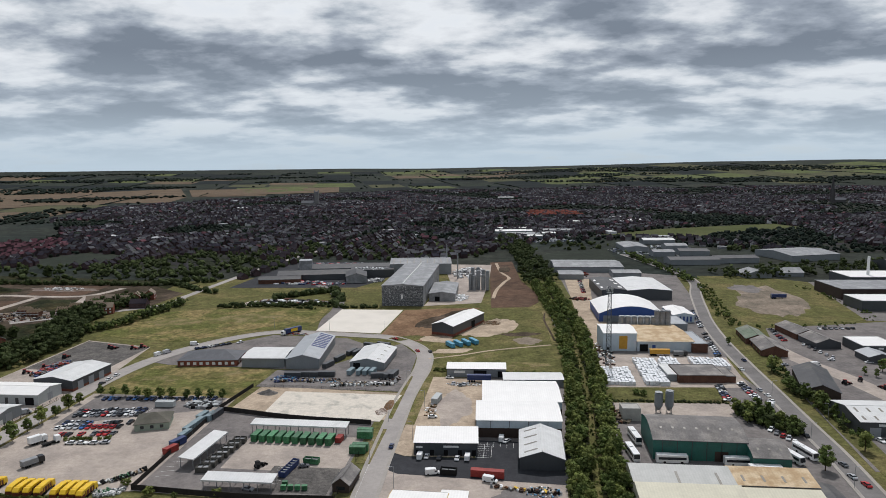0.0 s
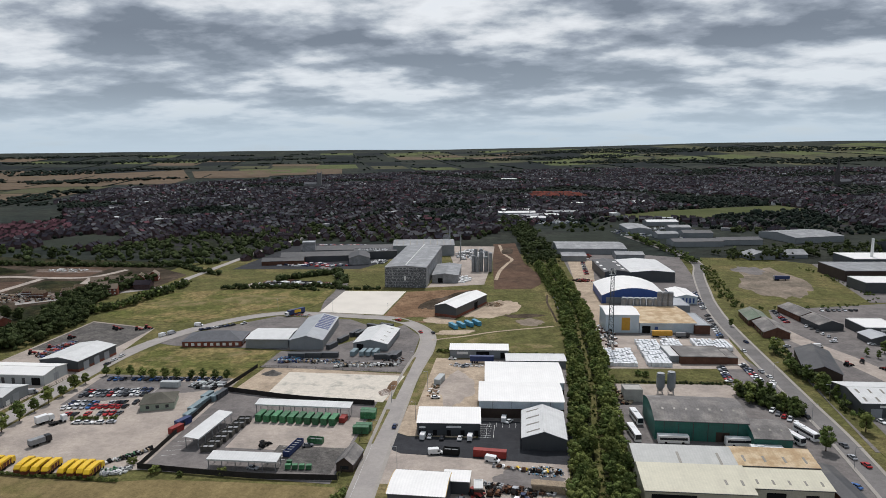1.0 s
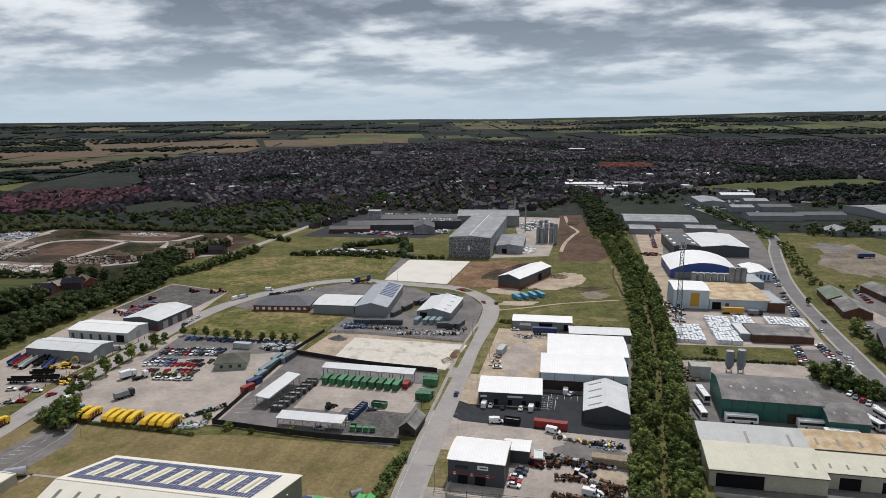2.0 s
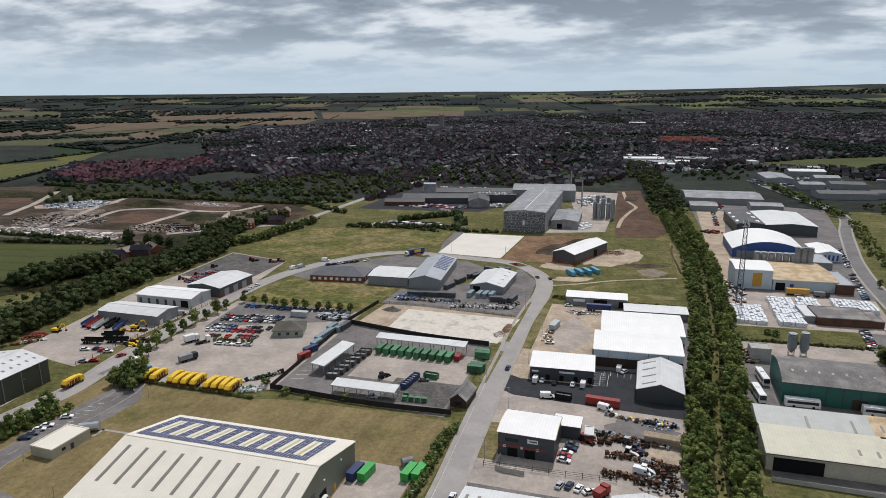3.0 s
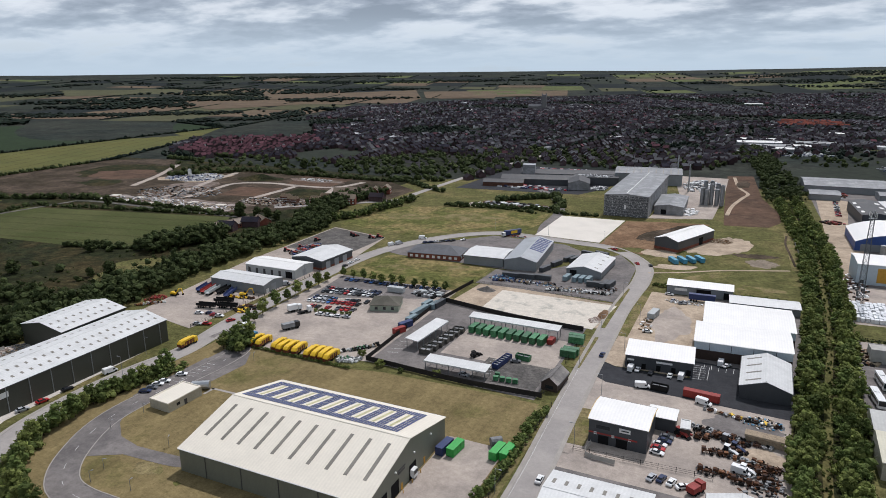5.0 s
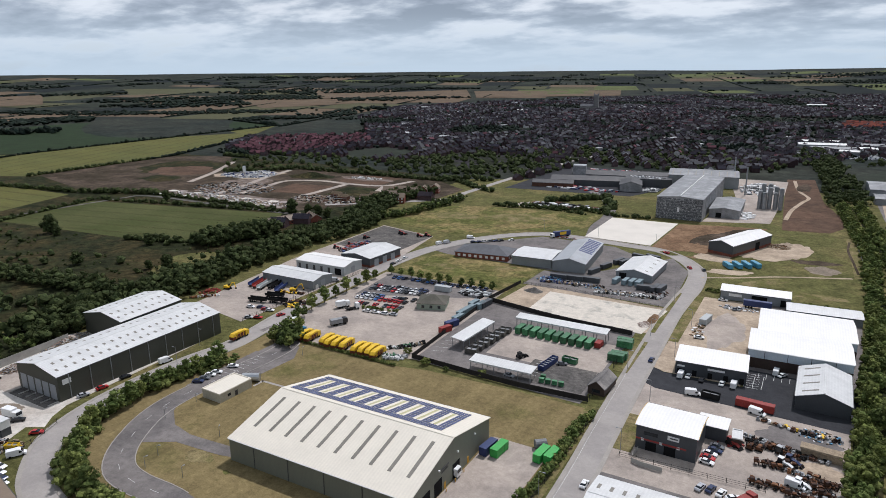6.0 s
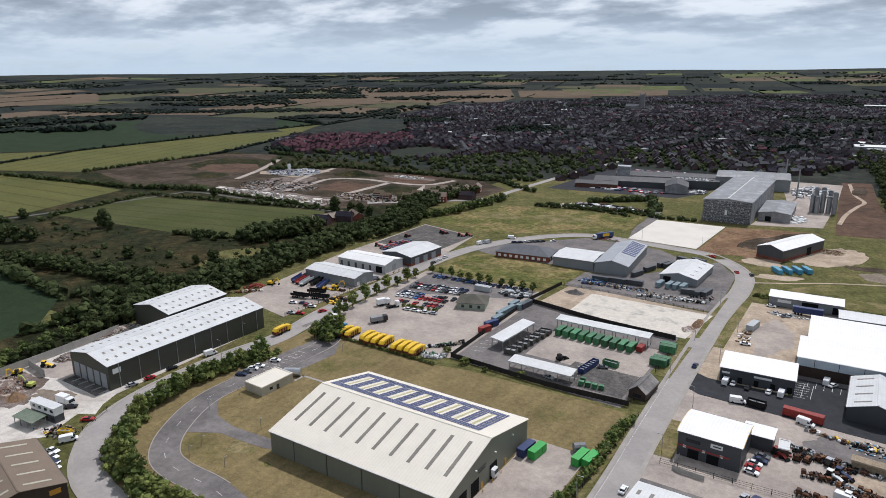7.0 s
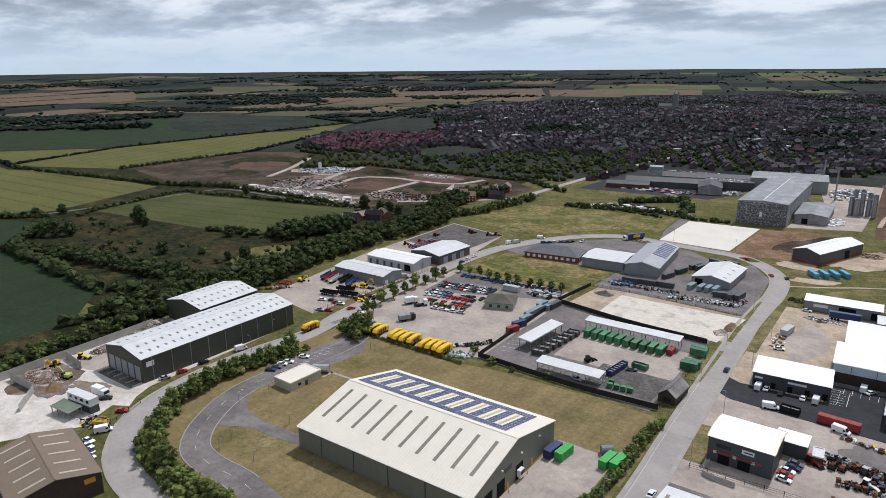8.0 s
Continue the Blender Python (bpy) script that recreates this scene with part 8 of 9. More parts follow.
RUBBLE = mat("mixed_rubble", (0.22, 0.165, 0.135), 0.95, vary=0.35, size=2.2, grain=0.35, col2=(0.40, 0.36, 0.32), patch=0.55, psize=2.2, bump=0.6, mottle=0.35, msize=0.9)
LIME = paint("lime_green_paint", (0.42, 0.46, 0.10), 0.5)
def scrap_row(x0, y0, x1, y1, n, seed, mats, label, name="machine_parts", category="machine parts", z=0.06):
    """A row of worn implements and parts stood side by side: beams, frames, tanks and wheels."""
    r = random.Random(seed)
    shapes = [Shape() for _ in mats]
    along = math.degrees(math.atan2(y1 - y0, x1 - x0))
    for i in range(n):
        f = (i + r.uniform(0.2, 0.8)) / n
        x, y = x0 + (x1 - x0) * f + r.uniform(-.4, .4), y0 + (y1 - y0) * f + r.uniform(-.6, .6)
        s = shapes[r.randrange(len(mats))]
        turn = along + 90 + r.uniform(-25, 25)
        ln, w, h = r.uniform(0.9, 2.2), r.uniform(0.3, 0.8), r.uniform(0.5, 1.4)
        kind = r.random()
        if kind < 0.4:
            s.box(x - ln, y - 0.1, z + 0.4, x + ln, y + 0.1, z + 0.6, turn)
            for k in range(3):
                q = r.uniform(-0.7, 0.7) * ln
                cx, cy = x + q * math.cos(radians(turn)), y + q * math.sin(radians(turn))
                s.box(cx - 0.06, cy - w, z, cx + 0.06, cy + w, z + r.uniform(0.5, 0.9), turn)
            s.box(x - 0.3, y - 0.3, z + 0.5, x + 0.3, y + 0.3, z + 0.5 + h * 0.6, turn)
        elif kind < 0.7:
            s.box(x - ln * 0.6, y - w, z, x + ln * 0.6, y + w, z + h * 0.7, turn)
            s.box(x - ln * 0.4, y - w * 0.6, z + h * 0.7, x + ln * 0.2, y + w * 0.6, z + h, turn)
        else:
            for k in (-0.5, 0.5):
                s.wheel(x + k, y + r.uniform(-.3, .3), z + 0.45, 0.45, 0.25, 10)
            s.box(x - ln * 0.7, y - w * 0.5, z + 0.5, x + ln * 0.7, y + w * 0.5, z + 0.8, turn)
    for s, m in zip(shapes, mats):
        if s.v:
            lone(name, s, m, label, category, kind="stuff")


PALE_CRATE = mat("wrapped_pallets", (0.55, 0.55, 0.53), 0.5, vary=0.15, size=2, grain=0.4, bump=0.1)
SLAB_PINK = mat("pinkish_concrete", (0.36, 0.31, 0.285), 0.9, vary=0.15, size=4, grain=0.5, col2=(0.27, 0.235, 0.21), patch=0.5, psize=6, bump=0.15)
SCRAP = [RUSTY, PLAIN_GREY, CAR_PAINT["white"], CHASSIS, TIMBER, STEEL, PLAIN_GREY, RUSTY, CHASSIS, PLAIN_GREY, CHASSIS, BRIGHT_BLUE, CAR_PAINT["silver"]]
scrap_row(-128, 329, -94, 335, 46, 56, [PLAIN_GREY, CHASSIS, TIMBER, RUSTY, DEEP_BLUE], "rows of scrap and parts behind the slab")
scrap_row(-96, 325, -64, 331, 40, 57, [PALE_CRATE, PLAIN_GREY, PALE_CRATE, CHASSIS], "row of pale filled sacks behind the slab")
heap(-112, 333, 20, 4.0, 1.2, 1, 150, SCRAP, "mixed heap of scrap metal and crates")
heap(-80, 330, 17, 4, 1.0, 2, 110, [CAR_PAINT["white"], PLAIN_GREY, TIMBER, CHASSIS], "rows of pale crates and scrap")
heap(-124, 336, 7, 4, 1.4, 3, 120, [BRIGHT_BLUE, PLAIN_GREY, DEEP_BLUE], "heap of blue drums and scrap")
heap(-68, 338, 6, 8, 0.8, 4, 90, [PLAIN_GREY, CHASSIS, RUSTY], "scattered parts beside the containers")
WORN = [RUSTY, PLAIN_GREY, CHASSIS, RUSTY, CHASSIS]
scrap_row(-12, 211, 12, 206, 34, 5, WORN + [STEEL], "row of grey and rusty machine parts on the dirt")
scrap_row(-11, 208.5, 6, 205, 22, 6, WORN, "row of worn machine parts on the dirt")
scrap_row(-9, 224, 16, 221, 24, 7, WORN + [TIMBER, YELLOW, CAR_PAINT["white"]], "mixed scrap along the yard fence")
put("red_box_van", lambda: make_lorry("small red box lorry parked by the fence", RUST_RED, 5.6, RUST_RED, 2.7), -6.9, 174.0, 60)
scrap_row(-8, 187, 15, 184, 26, 53, WORN + [ORANGE], "rusty implements lined up on the yard")
scrap_row(-4, 198.5, 14, 193, 26, 54, WORN + [ORANGE], "rusty implements lined up on the yard")
heap(9, 222, 7, 4, 0.7, 55, 110, [PLAIN_GREY, TIMBER, BRIGHT_BLUE, CAR_PAINT["white"], CHASSIS], "tipped scrap and sheets by the trees", size=(0.12, 0.5))
heap(9, 186, 7, 8, 0.8, 8, 150, [RUSTY, CHASSIS, PLAIN_GREY], "rusty machine parts by the trees")
heap(-15, 205, 4, 3, 0.9, 9, 60, [RUST_RED, CHASSIS, RUSTY], "red machine attachments beside the store")
scrap_row(-147, 214, -139.5, 225, 22, 59, [CHASSIS, CHASSIS, PLAIN_GREY, TIMBER], "dark stored machines and bins in the yard corner")
scrap_row(-150, 212, -142, 221, 18, 60, [CHASSIS, SKIP_GREEN, CHASSIS, PALE_CRATE], "dark stored bins in the yard corner")
scrap_row(-147.5, 205.5, -138, 209.5, 22, 61, [PALE_CRATE, STEEL, SKIP_GREEN, PLAIN_GREY], "pale stacked pallets and bins along the hedge")
scrap_row(-146.5, 203.5, -139, 206.5, 18, 62, [PALE_CRATE, STEEL, PALE_CRATE], "pale stacked pallets along the hedge")
heap(-150, 292, 8, 5, 0.9, 12, 80, [WALL_PALE, PLAIN_GREY, CHASSIS], "trailers and parts at the car park end", size=(0.5, 2.0))
mound(-262, 98.5, 10.5, 7.5, 2.2, 1, RUBBLE, "brown heap of brick rubble and soil", "rubble heap", "rubble_heap")
heap(-262, 98.5, 9, 6, 1.6, 13, 1100, [BRICK, SOIL, CONC_WALL, RUBBLE], "loose bricks and broken concrete on the heap", size=(0.07, 0.22), category="rubble heap", name="rubble_heap", z=0.5)
mound(-249, 95.5, 4.6, 3.6, 2.4, 2, SOIL, "reddish heap of crushed brick", "rubble heap", "rubble_heap")
mound(-268, 127, 4.5, 9, 2.6, 3, RUBBLE, "grey heap of broken concrete by the wall", "rubble heap", "rubble_heap")
heap(-268, 127, 4, 8, 1.8, 52, 320, [CONC_WALL, PLAIN_GREY, SOIL], "broken concrete pieces on the grey heap", size=(0.12, 0.4), category="rubble heap", name="rubble_heap", z=0.6)
put("site_loader", lambda: make_machine("yellow wheeled loader beside the concrete wall", YELLOW, "loader"), -267, 114.8, 30)
put("lime_digger", lambda: make_digger("lime green crusher excavator on the rubble", LIME), -254, 102.5, 200)
put("yellow_skip", lambda: make_container("yellow open skip beside the cabins", YELLOW, 4.0, 1.8, 1.5, "skip", "skip", True), -209.5, 92.3, 30)
mound(-278, 150, 4.5, 13, 2.6, 4, RUBBLE, "grey spoil heap behind the warehouse", "rubble heap", "rubble_heap")
heap(-278, 150, 5, 13, 2.4, 14, 600, [CONC_WALL, PLAIN_GREY, TIMBER], "grey heap of broken concrete", size=(0.15, 0.6), category="rubble heap", name="rubble_heap")
mound(-125, 312, 5.2, 3.8, 1.9, 15, GRAVEL, "grey heap of gravel", "gravel heap", "gravel_heap")
mound(-60.6, 300, 2.6, 9, 1.3, 16, SOIL, "low bank of earth beside the slab", "earth bank", "earth_bank")
mound(-62.5, 292, 3.2, 5, 1.5, 17, RUBBLE, "tipped earth and stones beside the slab", "earth bank", "earth_bank")
heap(-264, 340, 5, 16, 1.0, 17, 140, [DEEP_BLUE, PLAIN_GREY, RUST_RED, RUSTY], "row of parked machines and scrap by the trees", size=(0.4, 1.4))
scrap_row(-242, 246, -228, 249, 16, 63, [YELLOW, CHASSIS, RUSTY, YELLOW], "yellow and dark plant parts beside the trailers")
scrap_row(-276, 216, -266, 226, 18, 64, [RUSTY, ORANGE, CHASSIS, PALE_CRATE], "rusty plant beside the long warehouse")
heap(-222, 236, 5, 6, 0.9, 18, 60, [YELLOW, RUSTY, CHASSIS], "yellow plant parts in the yard", size=(0.4, 1.2))
heap(-275, 228, 5, 6, 1.0, 19, 80, [RUSTY, RUST_RED], "rusty heap beside the long warehouse")
heap(-40, 296, 2.5, 12, 0.8, 20, 60, [TIMBER, SOIL, CAR_PAINT["white"], SCRUB], "weeds and dumped boards beside the road")
heap(-28, 334, 9, 3, 0.7, 21, 70, [TIMBER, PLAIN_GREY, CAR_PAINT["white"]], "pallets and parts in the hardcore yard")
heap(-20, 470, 8, 7, 1.6, 22, 160, [SAND_YARD, SOIL, TIMBER], "pale spoil heap beside the grey shed", category="spoil heap", name="spoil_heap")
mound(-50, 494, 5.5, 24, 2.4, 7, DARK_SOIL, "long dark ridge of tipped topsoil", "soil heap", "soil_heap", turn=-28)
mound(-15, 478, 5, 4, 1.6, 8, SAND_YARD, "pale heap of sandy spoil", "spoil heap", "spoil_heap")
heap(-150, 427, 10, 3, 1.0, 23, 60, [TIMBER, PLAIN_GREY, RUST_RED], "pallets and parts behind the offices")
heap(-560, 535, 34, 26, 1.2, 24, 420, [CAR_PAINT["white"], CONC_WALL, PLAIN_GREY, CAR_PAINT["silver"], DEEP_BLUE], "site cabins, parked cars and stored materials", size=(0.5, 1.9), category="building materials", name="building_materials")
heap(-470, 419, 74, 12, 0.6, 25, 520, [CONC_WALL, TIMBER, CAR_PAINT["white"], PLAIN_GREY, SAND_YARD], "pallets of pale blocks along the building site", size=(0.3, 1.2), category="building materials", name="building_materials")
heap(-505, 462, 46, 32, 0.5, 34, 460, [CONC_WALL, PLAIN_GREY, CHASSIS, SOIL], "footings and scattered blocks on the site", size=(0.3, 1.3), category="building materials", name="building_materials")
heap(-388, 458, 34, 16, 0.8, 26, 320, [DARK_BRICK, CONC_WALL, TIMBER, CHASSIS], "brick stacks and scaffold stores", size=(0.35, 1.4), category="building materials", name="building_materials")
heap(-425, 572, 20, 8, 0.8, 35, 60, [CONC_WALL, CAR_PAINT["white"]], "white sacks and blocks on bare soil", size=(0.4, 1.4), category="building materials", name="building_materials")
for k, (x, y, a) in enumerate([(-336, 526, 14), (-352, 487, 8), (-383, 470, 6), (-370, 463, 8), (-352, 472, 12)]):
    def half_built():
        t = thing("half_built_house", "half-built brick house with open roof timbers", "house", pose(0, 0, 0), "houses being built")
        w_, r_, c_ = house_parts(9, 7.5, 3.6, 3.8)
        part("wall", w_, DARK_BRICK, t)
        for q in range(9):
            x0 = -4.4 + q * 1.1
            part("rafter", Shape().prism([(-3.8, 3.6), (3.8, 3.6), (0.1, 6.2), (-0.1, 6.2)], x0, x0 + 0.12, "x"), TIMBER, t)
        for q in (-1, 1):
            part("scaffold", Shape().box(-6, q * 5 - 0.5, 2.4, 6, q * 5 + 0.5, 2.5), STEEL, t)
            for p in range(5):
                part("pole", Shape().box(-6 + p * 3 - 0.05, q * 5.4 - 0.05, 0, -6 + p * 3 + 0.05, q * 5.4 + 0.05, 4.5), STEEL, t)
        return t
    put("half_house", half_built, x, y, a)
mound(-486, 556, 30, 15, 5.0, 9, SCRUB, "grassed-over soil heap on the building site", "soil heap", "soil_heap", turn=8)
for x, y, tn in [(-348, 503, 20), (-338.6, 509, 20), (-324.7, 507, 20), (-321, 521, 110), (-317, 535, 110), (-333, 485, 24), (-320, 478, 24)]:
    def new_house():
        t = thing("new_house", "newly built red brick house with brown tiled roof", "house", pose(0, 0, 0), "houses being built")
        w_, r_, c_ = house_parts(10, 8, 5.2, 8.4)
        part("wall", w_, BRICK, t)
        part("roof", r_, ROOF_BROWN, t)
        for q in (-3, 0, 3):
            for zz in (1.0, 3.4):
                part("window", Shape().box(q - 0.6, -4.06, zz, q + 0.6, -3.98, zz + 1.2), TRIM_WHITE, t)
        return t
    put("new_house", new_house, x, y, tn)
heap(-185, 528, 34, 9, 0.8, 27, 120, [CAR_PAINT["white"], CHASSIS, CHASSIS, PLAIN_GREY, DARK_BRICK], "stored vehicles and huts in a small yard", size=(0.8, 3.0), category="stored goods", name="stored_goods")
heap(-52, 690, 16, 36, 1.5, 28, 160, [CAR_PAINT["white"], PLAIN_GREY], "white stacked goods in the factory yard", size=(0.6, 2.2), category="stacked goods", name="stacked_goods")
heap(-152, 668, 20, 9, 0.4, 43, 60, [CAR_PAINT["white"], PLAIN_GREY], "white roof vents and ducts on the plant room", z=7.55, size=(0.4, 1.3), category="roof vents", name="roof_vents")
heap(-140, 640, 8, 12, 1.2, 44, 70, [CAR_PAINT["white"], PLAIN_GREY], "white wrapped pallets beside the range", size=(0.6, 1.8), category="stacked goods", name="stacked_goods")
heap(-50, 560, 7, 14, 1.2, 45, 70, [CAR_PAINT["white"], PALE_CRATE], "white wrapped pallets before the silos", size=(0.6, 1.8), category="stacked goods", name="stacked_goods")
heap(178, 885, 60, 60, 0.5, 46, 260, [CAR_PAINT["white"], CAR_PAINT["navy"], CAR_PAINT["grey"], CAR_PAINT["silver"]], "cars parked round the far stores", size=(0.9, 1.9), category="parked cars", name="distant_cars")
heap(40, 1075, 60, 40, 0.5, 47, 200, [CAR_PAINT["white"], CAR_PAINT["grey"], CAR_PAINT["silver"]], "cars parked round the far sheds", size=(0.9, 1.9), category="parked cars", name="distant_cars")
sheet("concrete_slab", [(-228, 512), (-226, 530), (-190, 536), (-188, 520)], 0.09, YARD, "pale concrete apron of the hedged yard")
# ground slabs of houses not yet begun, in two rows along the lane
for k in range(30):
    x, y = -548 + (k % 15) * 10.5, (408 if k < 15 else 424) + 2 * math.sin(k * 2.1) + 0.04 * (k % 15) * 10
    lone("floor_slab", Shape().box(-4.2, -3.4, 0, 4.2, 3.4, 0.35), SLAB_PINK if k % 3 else WHITE_SLAB, "pale concrete floor slab of a planned house", "floor slab", "floor slabs on the site", at=pose(x, y, 0.05, 0, 0, 12 + 3 * math.sin(k)))
heap(60, 690, 12, 20, 1.2, 29, 80, [RUSTY, CAR_PAINT["white"], RUST_RED], "farm machines stored in a gravel yard", size=(0.6, 2.0), category="stored goods", name="stored_goods")
heap(52, 562, 8, 6, 1.5, 30, 70, [RUSTY, RUST_RED, CHASSIS], "row of rusty machines across the track", size=(0.5, 1.5))
heap(52, 398, 5, 26, 1.2, 31, 110, [PLAIN_GREY, CAR_PAINT["white"], RUSTY, CHASSIS], "pallets and bins along the gravel track", size=(0.4, 1.2))
heap(47, 296, 4, 8, 2.0, 32, 90, [RUSTY, CHASSIS, TIMBER], "dark scrap heap behind the green shed", size=(0.4, 1.2))
heap(100, 186, 14, 4, 0.8, 33, 80, [CONC_WALL, TIMBER, PLAIN_GREY], "concrete blocks on the grass")


# white wrapped bales stacked in long rows
def bale_rows(x0, y0, x1, y1, rows, label):
    rb = random.Random(int(x0))
    for r in range(rows):
        x = x0 + (x1 - x0) * (r + 0.5) / rows
        n = int((y1 - y0) / 2.4)
        t = thing("bale_stack", label, "bale stack", pose(x, y0, 0.06), "rows of white bales")
        for i in range(n):
            if rb.random() < 0.06:
                continue
            part("bale", BALE[rb.randrange(3)], None, t, at=pose(rb.uniform(-.18, .18), i * 2.4 + 1.2 + rb.uniform(-.15, .15), rb.choice((0, 0, -0.3)), 0, 0, rb.uniform(-9, 9)))


BALE = []
for k in range(3):
    b = random.Random(k)
    sh = Shape()
    for z in (0.0, 1.1):
        w, d = b.uniform(0.76, 0.84), b.uniform(1.08, 1.16)
        sh.prism([(-w, z + 0.1), (-w + 0.15, z), (w - 0.15, z), (w, z + 0.1), (w, z + 0.95), (w - 0.2, z + 1.1), (-w + 0.2, z + 1.1), (-w, z + 0.95)], -d, d, "y")
    BALE.append(sh.mesh("bale", WRAP))
bale_rows(45, 340, 61, 368, 9, "row of white plastic-wrapped bales on concrete")
bale_rows(66, 341, 78.5, 385, 7, "row of white plastic-wrapped bales on concrete")
bale_rows(80, 371, 91, 388, 6, "row of white plastic-wrapped bales on concrete")
bale_rows(98, 372, 118, 389, 10, "row of white plastic-wrapped bales on concrete")


def silo(x, y, r, h, label, legs=0.0, m=None):
    t = thing("silo", label, "silo", pose(x, y, 0.05), "silos")
    if legs:
        part("cone", Shape().tube(0, 0, legs * 0.35, legs, r * 0.25, r, 16), m or STEEL, t)
        for a in range(4):
            part("leg", Shape().tube(r * 0.8 * math.cos(a * 1.571 + 0.78), r * 0.8 * math.sin(a * 1.571 + 0.78), 0, legs, 0.14, 0.14, 6), m or STEEL, t)
    part("barrel", Shape().tube(0, 0, legs, h, r, r, 18), m or STEEL, t, smooth=False)
    part("top", Shape().tube(0, 0, h, h + r * 0.5, r, r * 0.25, 18), m or STEEL, t)
    part("ladder", Shape().box(r, -0.25, legs, r + 0.12, 0.25, h + 0.8), STEEL, t)
    part("rail", Shape().tube(0, 0, h + 0.75, h + 0.85, r * 0.95, r * 0.95, 12), STEEL, t)
    return t


for x, y, h in [(-43, 597, 14), (-39.5, 595, 13), (-36, 599, 17), (-31.5, 598, 13), (-27.5, 597, 17), (-41.5, 603, 19), (-36.5, 605, 19), (-31.5, 604, 17)]:
    silo(x, y, 1.7, h, "tall steel storage silo in the factory yard")
for i in range(6):
    silo(70 + i * 4.2, 452, 1.9, 10.5, "squat steel tank in a row at the works")
for i in range(3):
    silo(93 + i * 3.6, 451, 1.7, 15, "tall dark steel silo at the works", m=PANEL_GREY)
silo(-570, 538, 1.9, 7.5, "white cement silo on the building site", 2.0, TRIM_WHITE)
silo(64.5, 303, 1.8, 9.0, "pale blue-grey cement silo on legs", 3.2, WALL_GREY)
silo(69.3, 303, 1.8, 9.8, "pale blue-grey cement silo on legs", 3.2, WALL_GREY)
flat_block("hopper", "grey concrete aggregate hopper", 50.5, 295, 8, 7, 4, 5.5, CONC_WALL, CONC_WALL, "hopper")


MAST_STEEL = mat("weathered_dark_steel", (0.10, 0.11, 0.115), 0.55, 0.5, vary=0.15, size=2, grain=0.3, bump=0.05)


def mast(x, y, h):
    """A lattice telephone mast."""
    t = thing("lattice_mast", "tall dark steel lattice mast with aerials", "mast", pose(x, y, 0.05))
    legs = [(-1, -1), (1, -1), (1, 1), (-1, 1)]

    def bar(s, a, b, r=0.07):
        a, b = Vector(a), Vector(b)
        u = (b - a).cross(Vector((0.3, 0.2, 1))).normalized() * r
        w = (b - a).cross(u).normalized() * r
        s.add([a - u, a + w, a + u, a - w, b - u, b + w, b + u, b - w], [(0, 1, 5, 4), (1, 2, 6, 5), (2, 3, 7, 6), (3, 0, 4, 7), (0, 3, 2, 1), (4, 5, 6, 7)])

    def at(k, z):
        f = 1.5 - 0.75 * z / h
        return (legs[k % 4][0] * f, legs[k % 4][1] * f, z)
    for k in range(4):
        s = Shape()
        bar(s, at(k, 0), at(k, h), 0.11)
        part("leg", s, MAST_STEEL, t)
    n = 16
    for i in range(n):
        s = Shape()
        z0, z1 = h * i / n, h * (i + 1) / n
        for k in range(4):
            bar(s, at(k, z0), at(k + 1, z1))
            bar(s, at(k + 1, z0), at(k, z1))
            bar(s, at(k, z1), at(k + 1, z1))
        part("bracing", s, MAST_STEEL, t)
    for k in range(6):
        a = k * 1.05
        part("aerial", Shape().box(math.cos(a) * 1.6 - 0.15, math.sin(a) * 1.6 - 0.15, h - 3.2 + 0.9 * (k % 2), math.cos(a) * 1.6 + 0.15, math.sin(a) * 1.6 + 0.15, h - 0.8 + 0.9 * (k % 2)), TRIM_WHITE, t)
    part("platform", Shape().tube(0, 0, h - 3.5, h - 3.4, 1.9, 1.9, 12), MAST_STEEL, t)


mast(50.8, 371, 46)
lone("tank", Shape().prism([(1.6 * math.cos(a * 0.524), 1.7 + 1.6 * math.sin(a * 0.524)) for a in range(12)], -3.2, 3.2, "x"), ALU, "silver cylindrical tank beside the pump house", "tank", at=pose(-178.0, 162.6, 0, 0, 0, 30))
lone("pipe_drum", Shape().prism([(1.5 * math.cos(a * 0.524), 1.5 + 1.5 * math.sin(a * 0.524)) for a in range(12)], -1.8, 1.8, "x"), PLAIN_GREY, "dark round drum beside the green containers", "drum", at=pose(-65.5, 173, 0, 0, 0, 40))
for a, b, w in [((-174.4, 160), (-174.4, 165.2), 1.1), ((-174.9, 164.7), (-145.2, 165.6), 1.1)]:
    ribbon("footpath", [Vector((*a, 0)), Vector((*b, 0))], -w / 2, w / 2, 0.07, PATH, "pale concrete path over the lawn", "path")


for i in range(6):
    lone("dock_rail", Shape().box(-249.4 + i * 4.6, 113.2, 0, -249.15 + i * 4.6, 117, 0.4), CONC_WALL, "low concrete wall between loading docks", "dock wall", "dock walls", at=pose(0, 0, 0.05))
# bays and markings
def bay_lines(x0, y0, x1, y1, n, dx, dy, label):
    s = Shape()
    for i in range(n):
        f = i / (n - 1)
        x, y = x0 + (x1 - x0) * f, y0 + (y1 - y0) * f
        d = Vector((dx, dy, 0))
        nrm = Vector((-dy, dx, 0)).normalized() * 0.06
        a, b = Vector((x, y, 0)), Vector((x, y, 0)) + d
        s.add([(a - nrm)[:2] + (0.10,), (a + nrm)[:2] + (0.10,), (b + nrm)[:2] + (0.10,), (b - nrm)[:2] + (0.10,)], [(0, 1, 2, 3)])
    return lone("bay_marking", s, PAINT, label, "road marking", kind="structure")


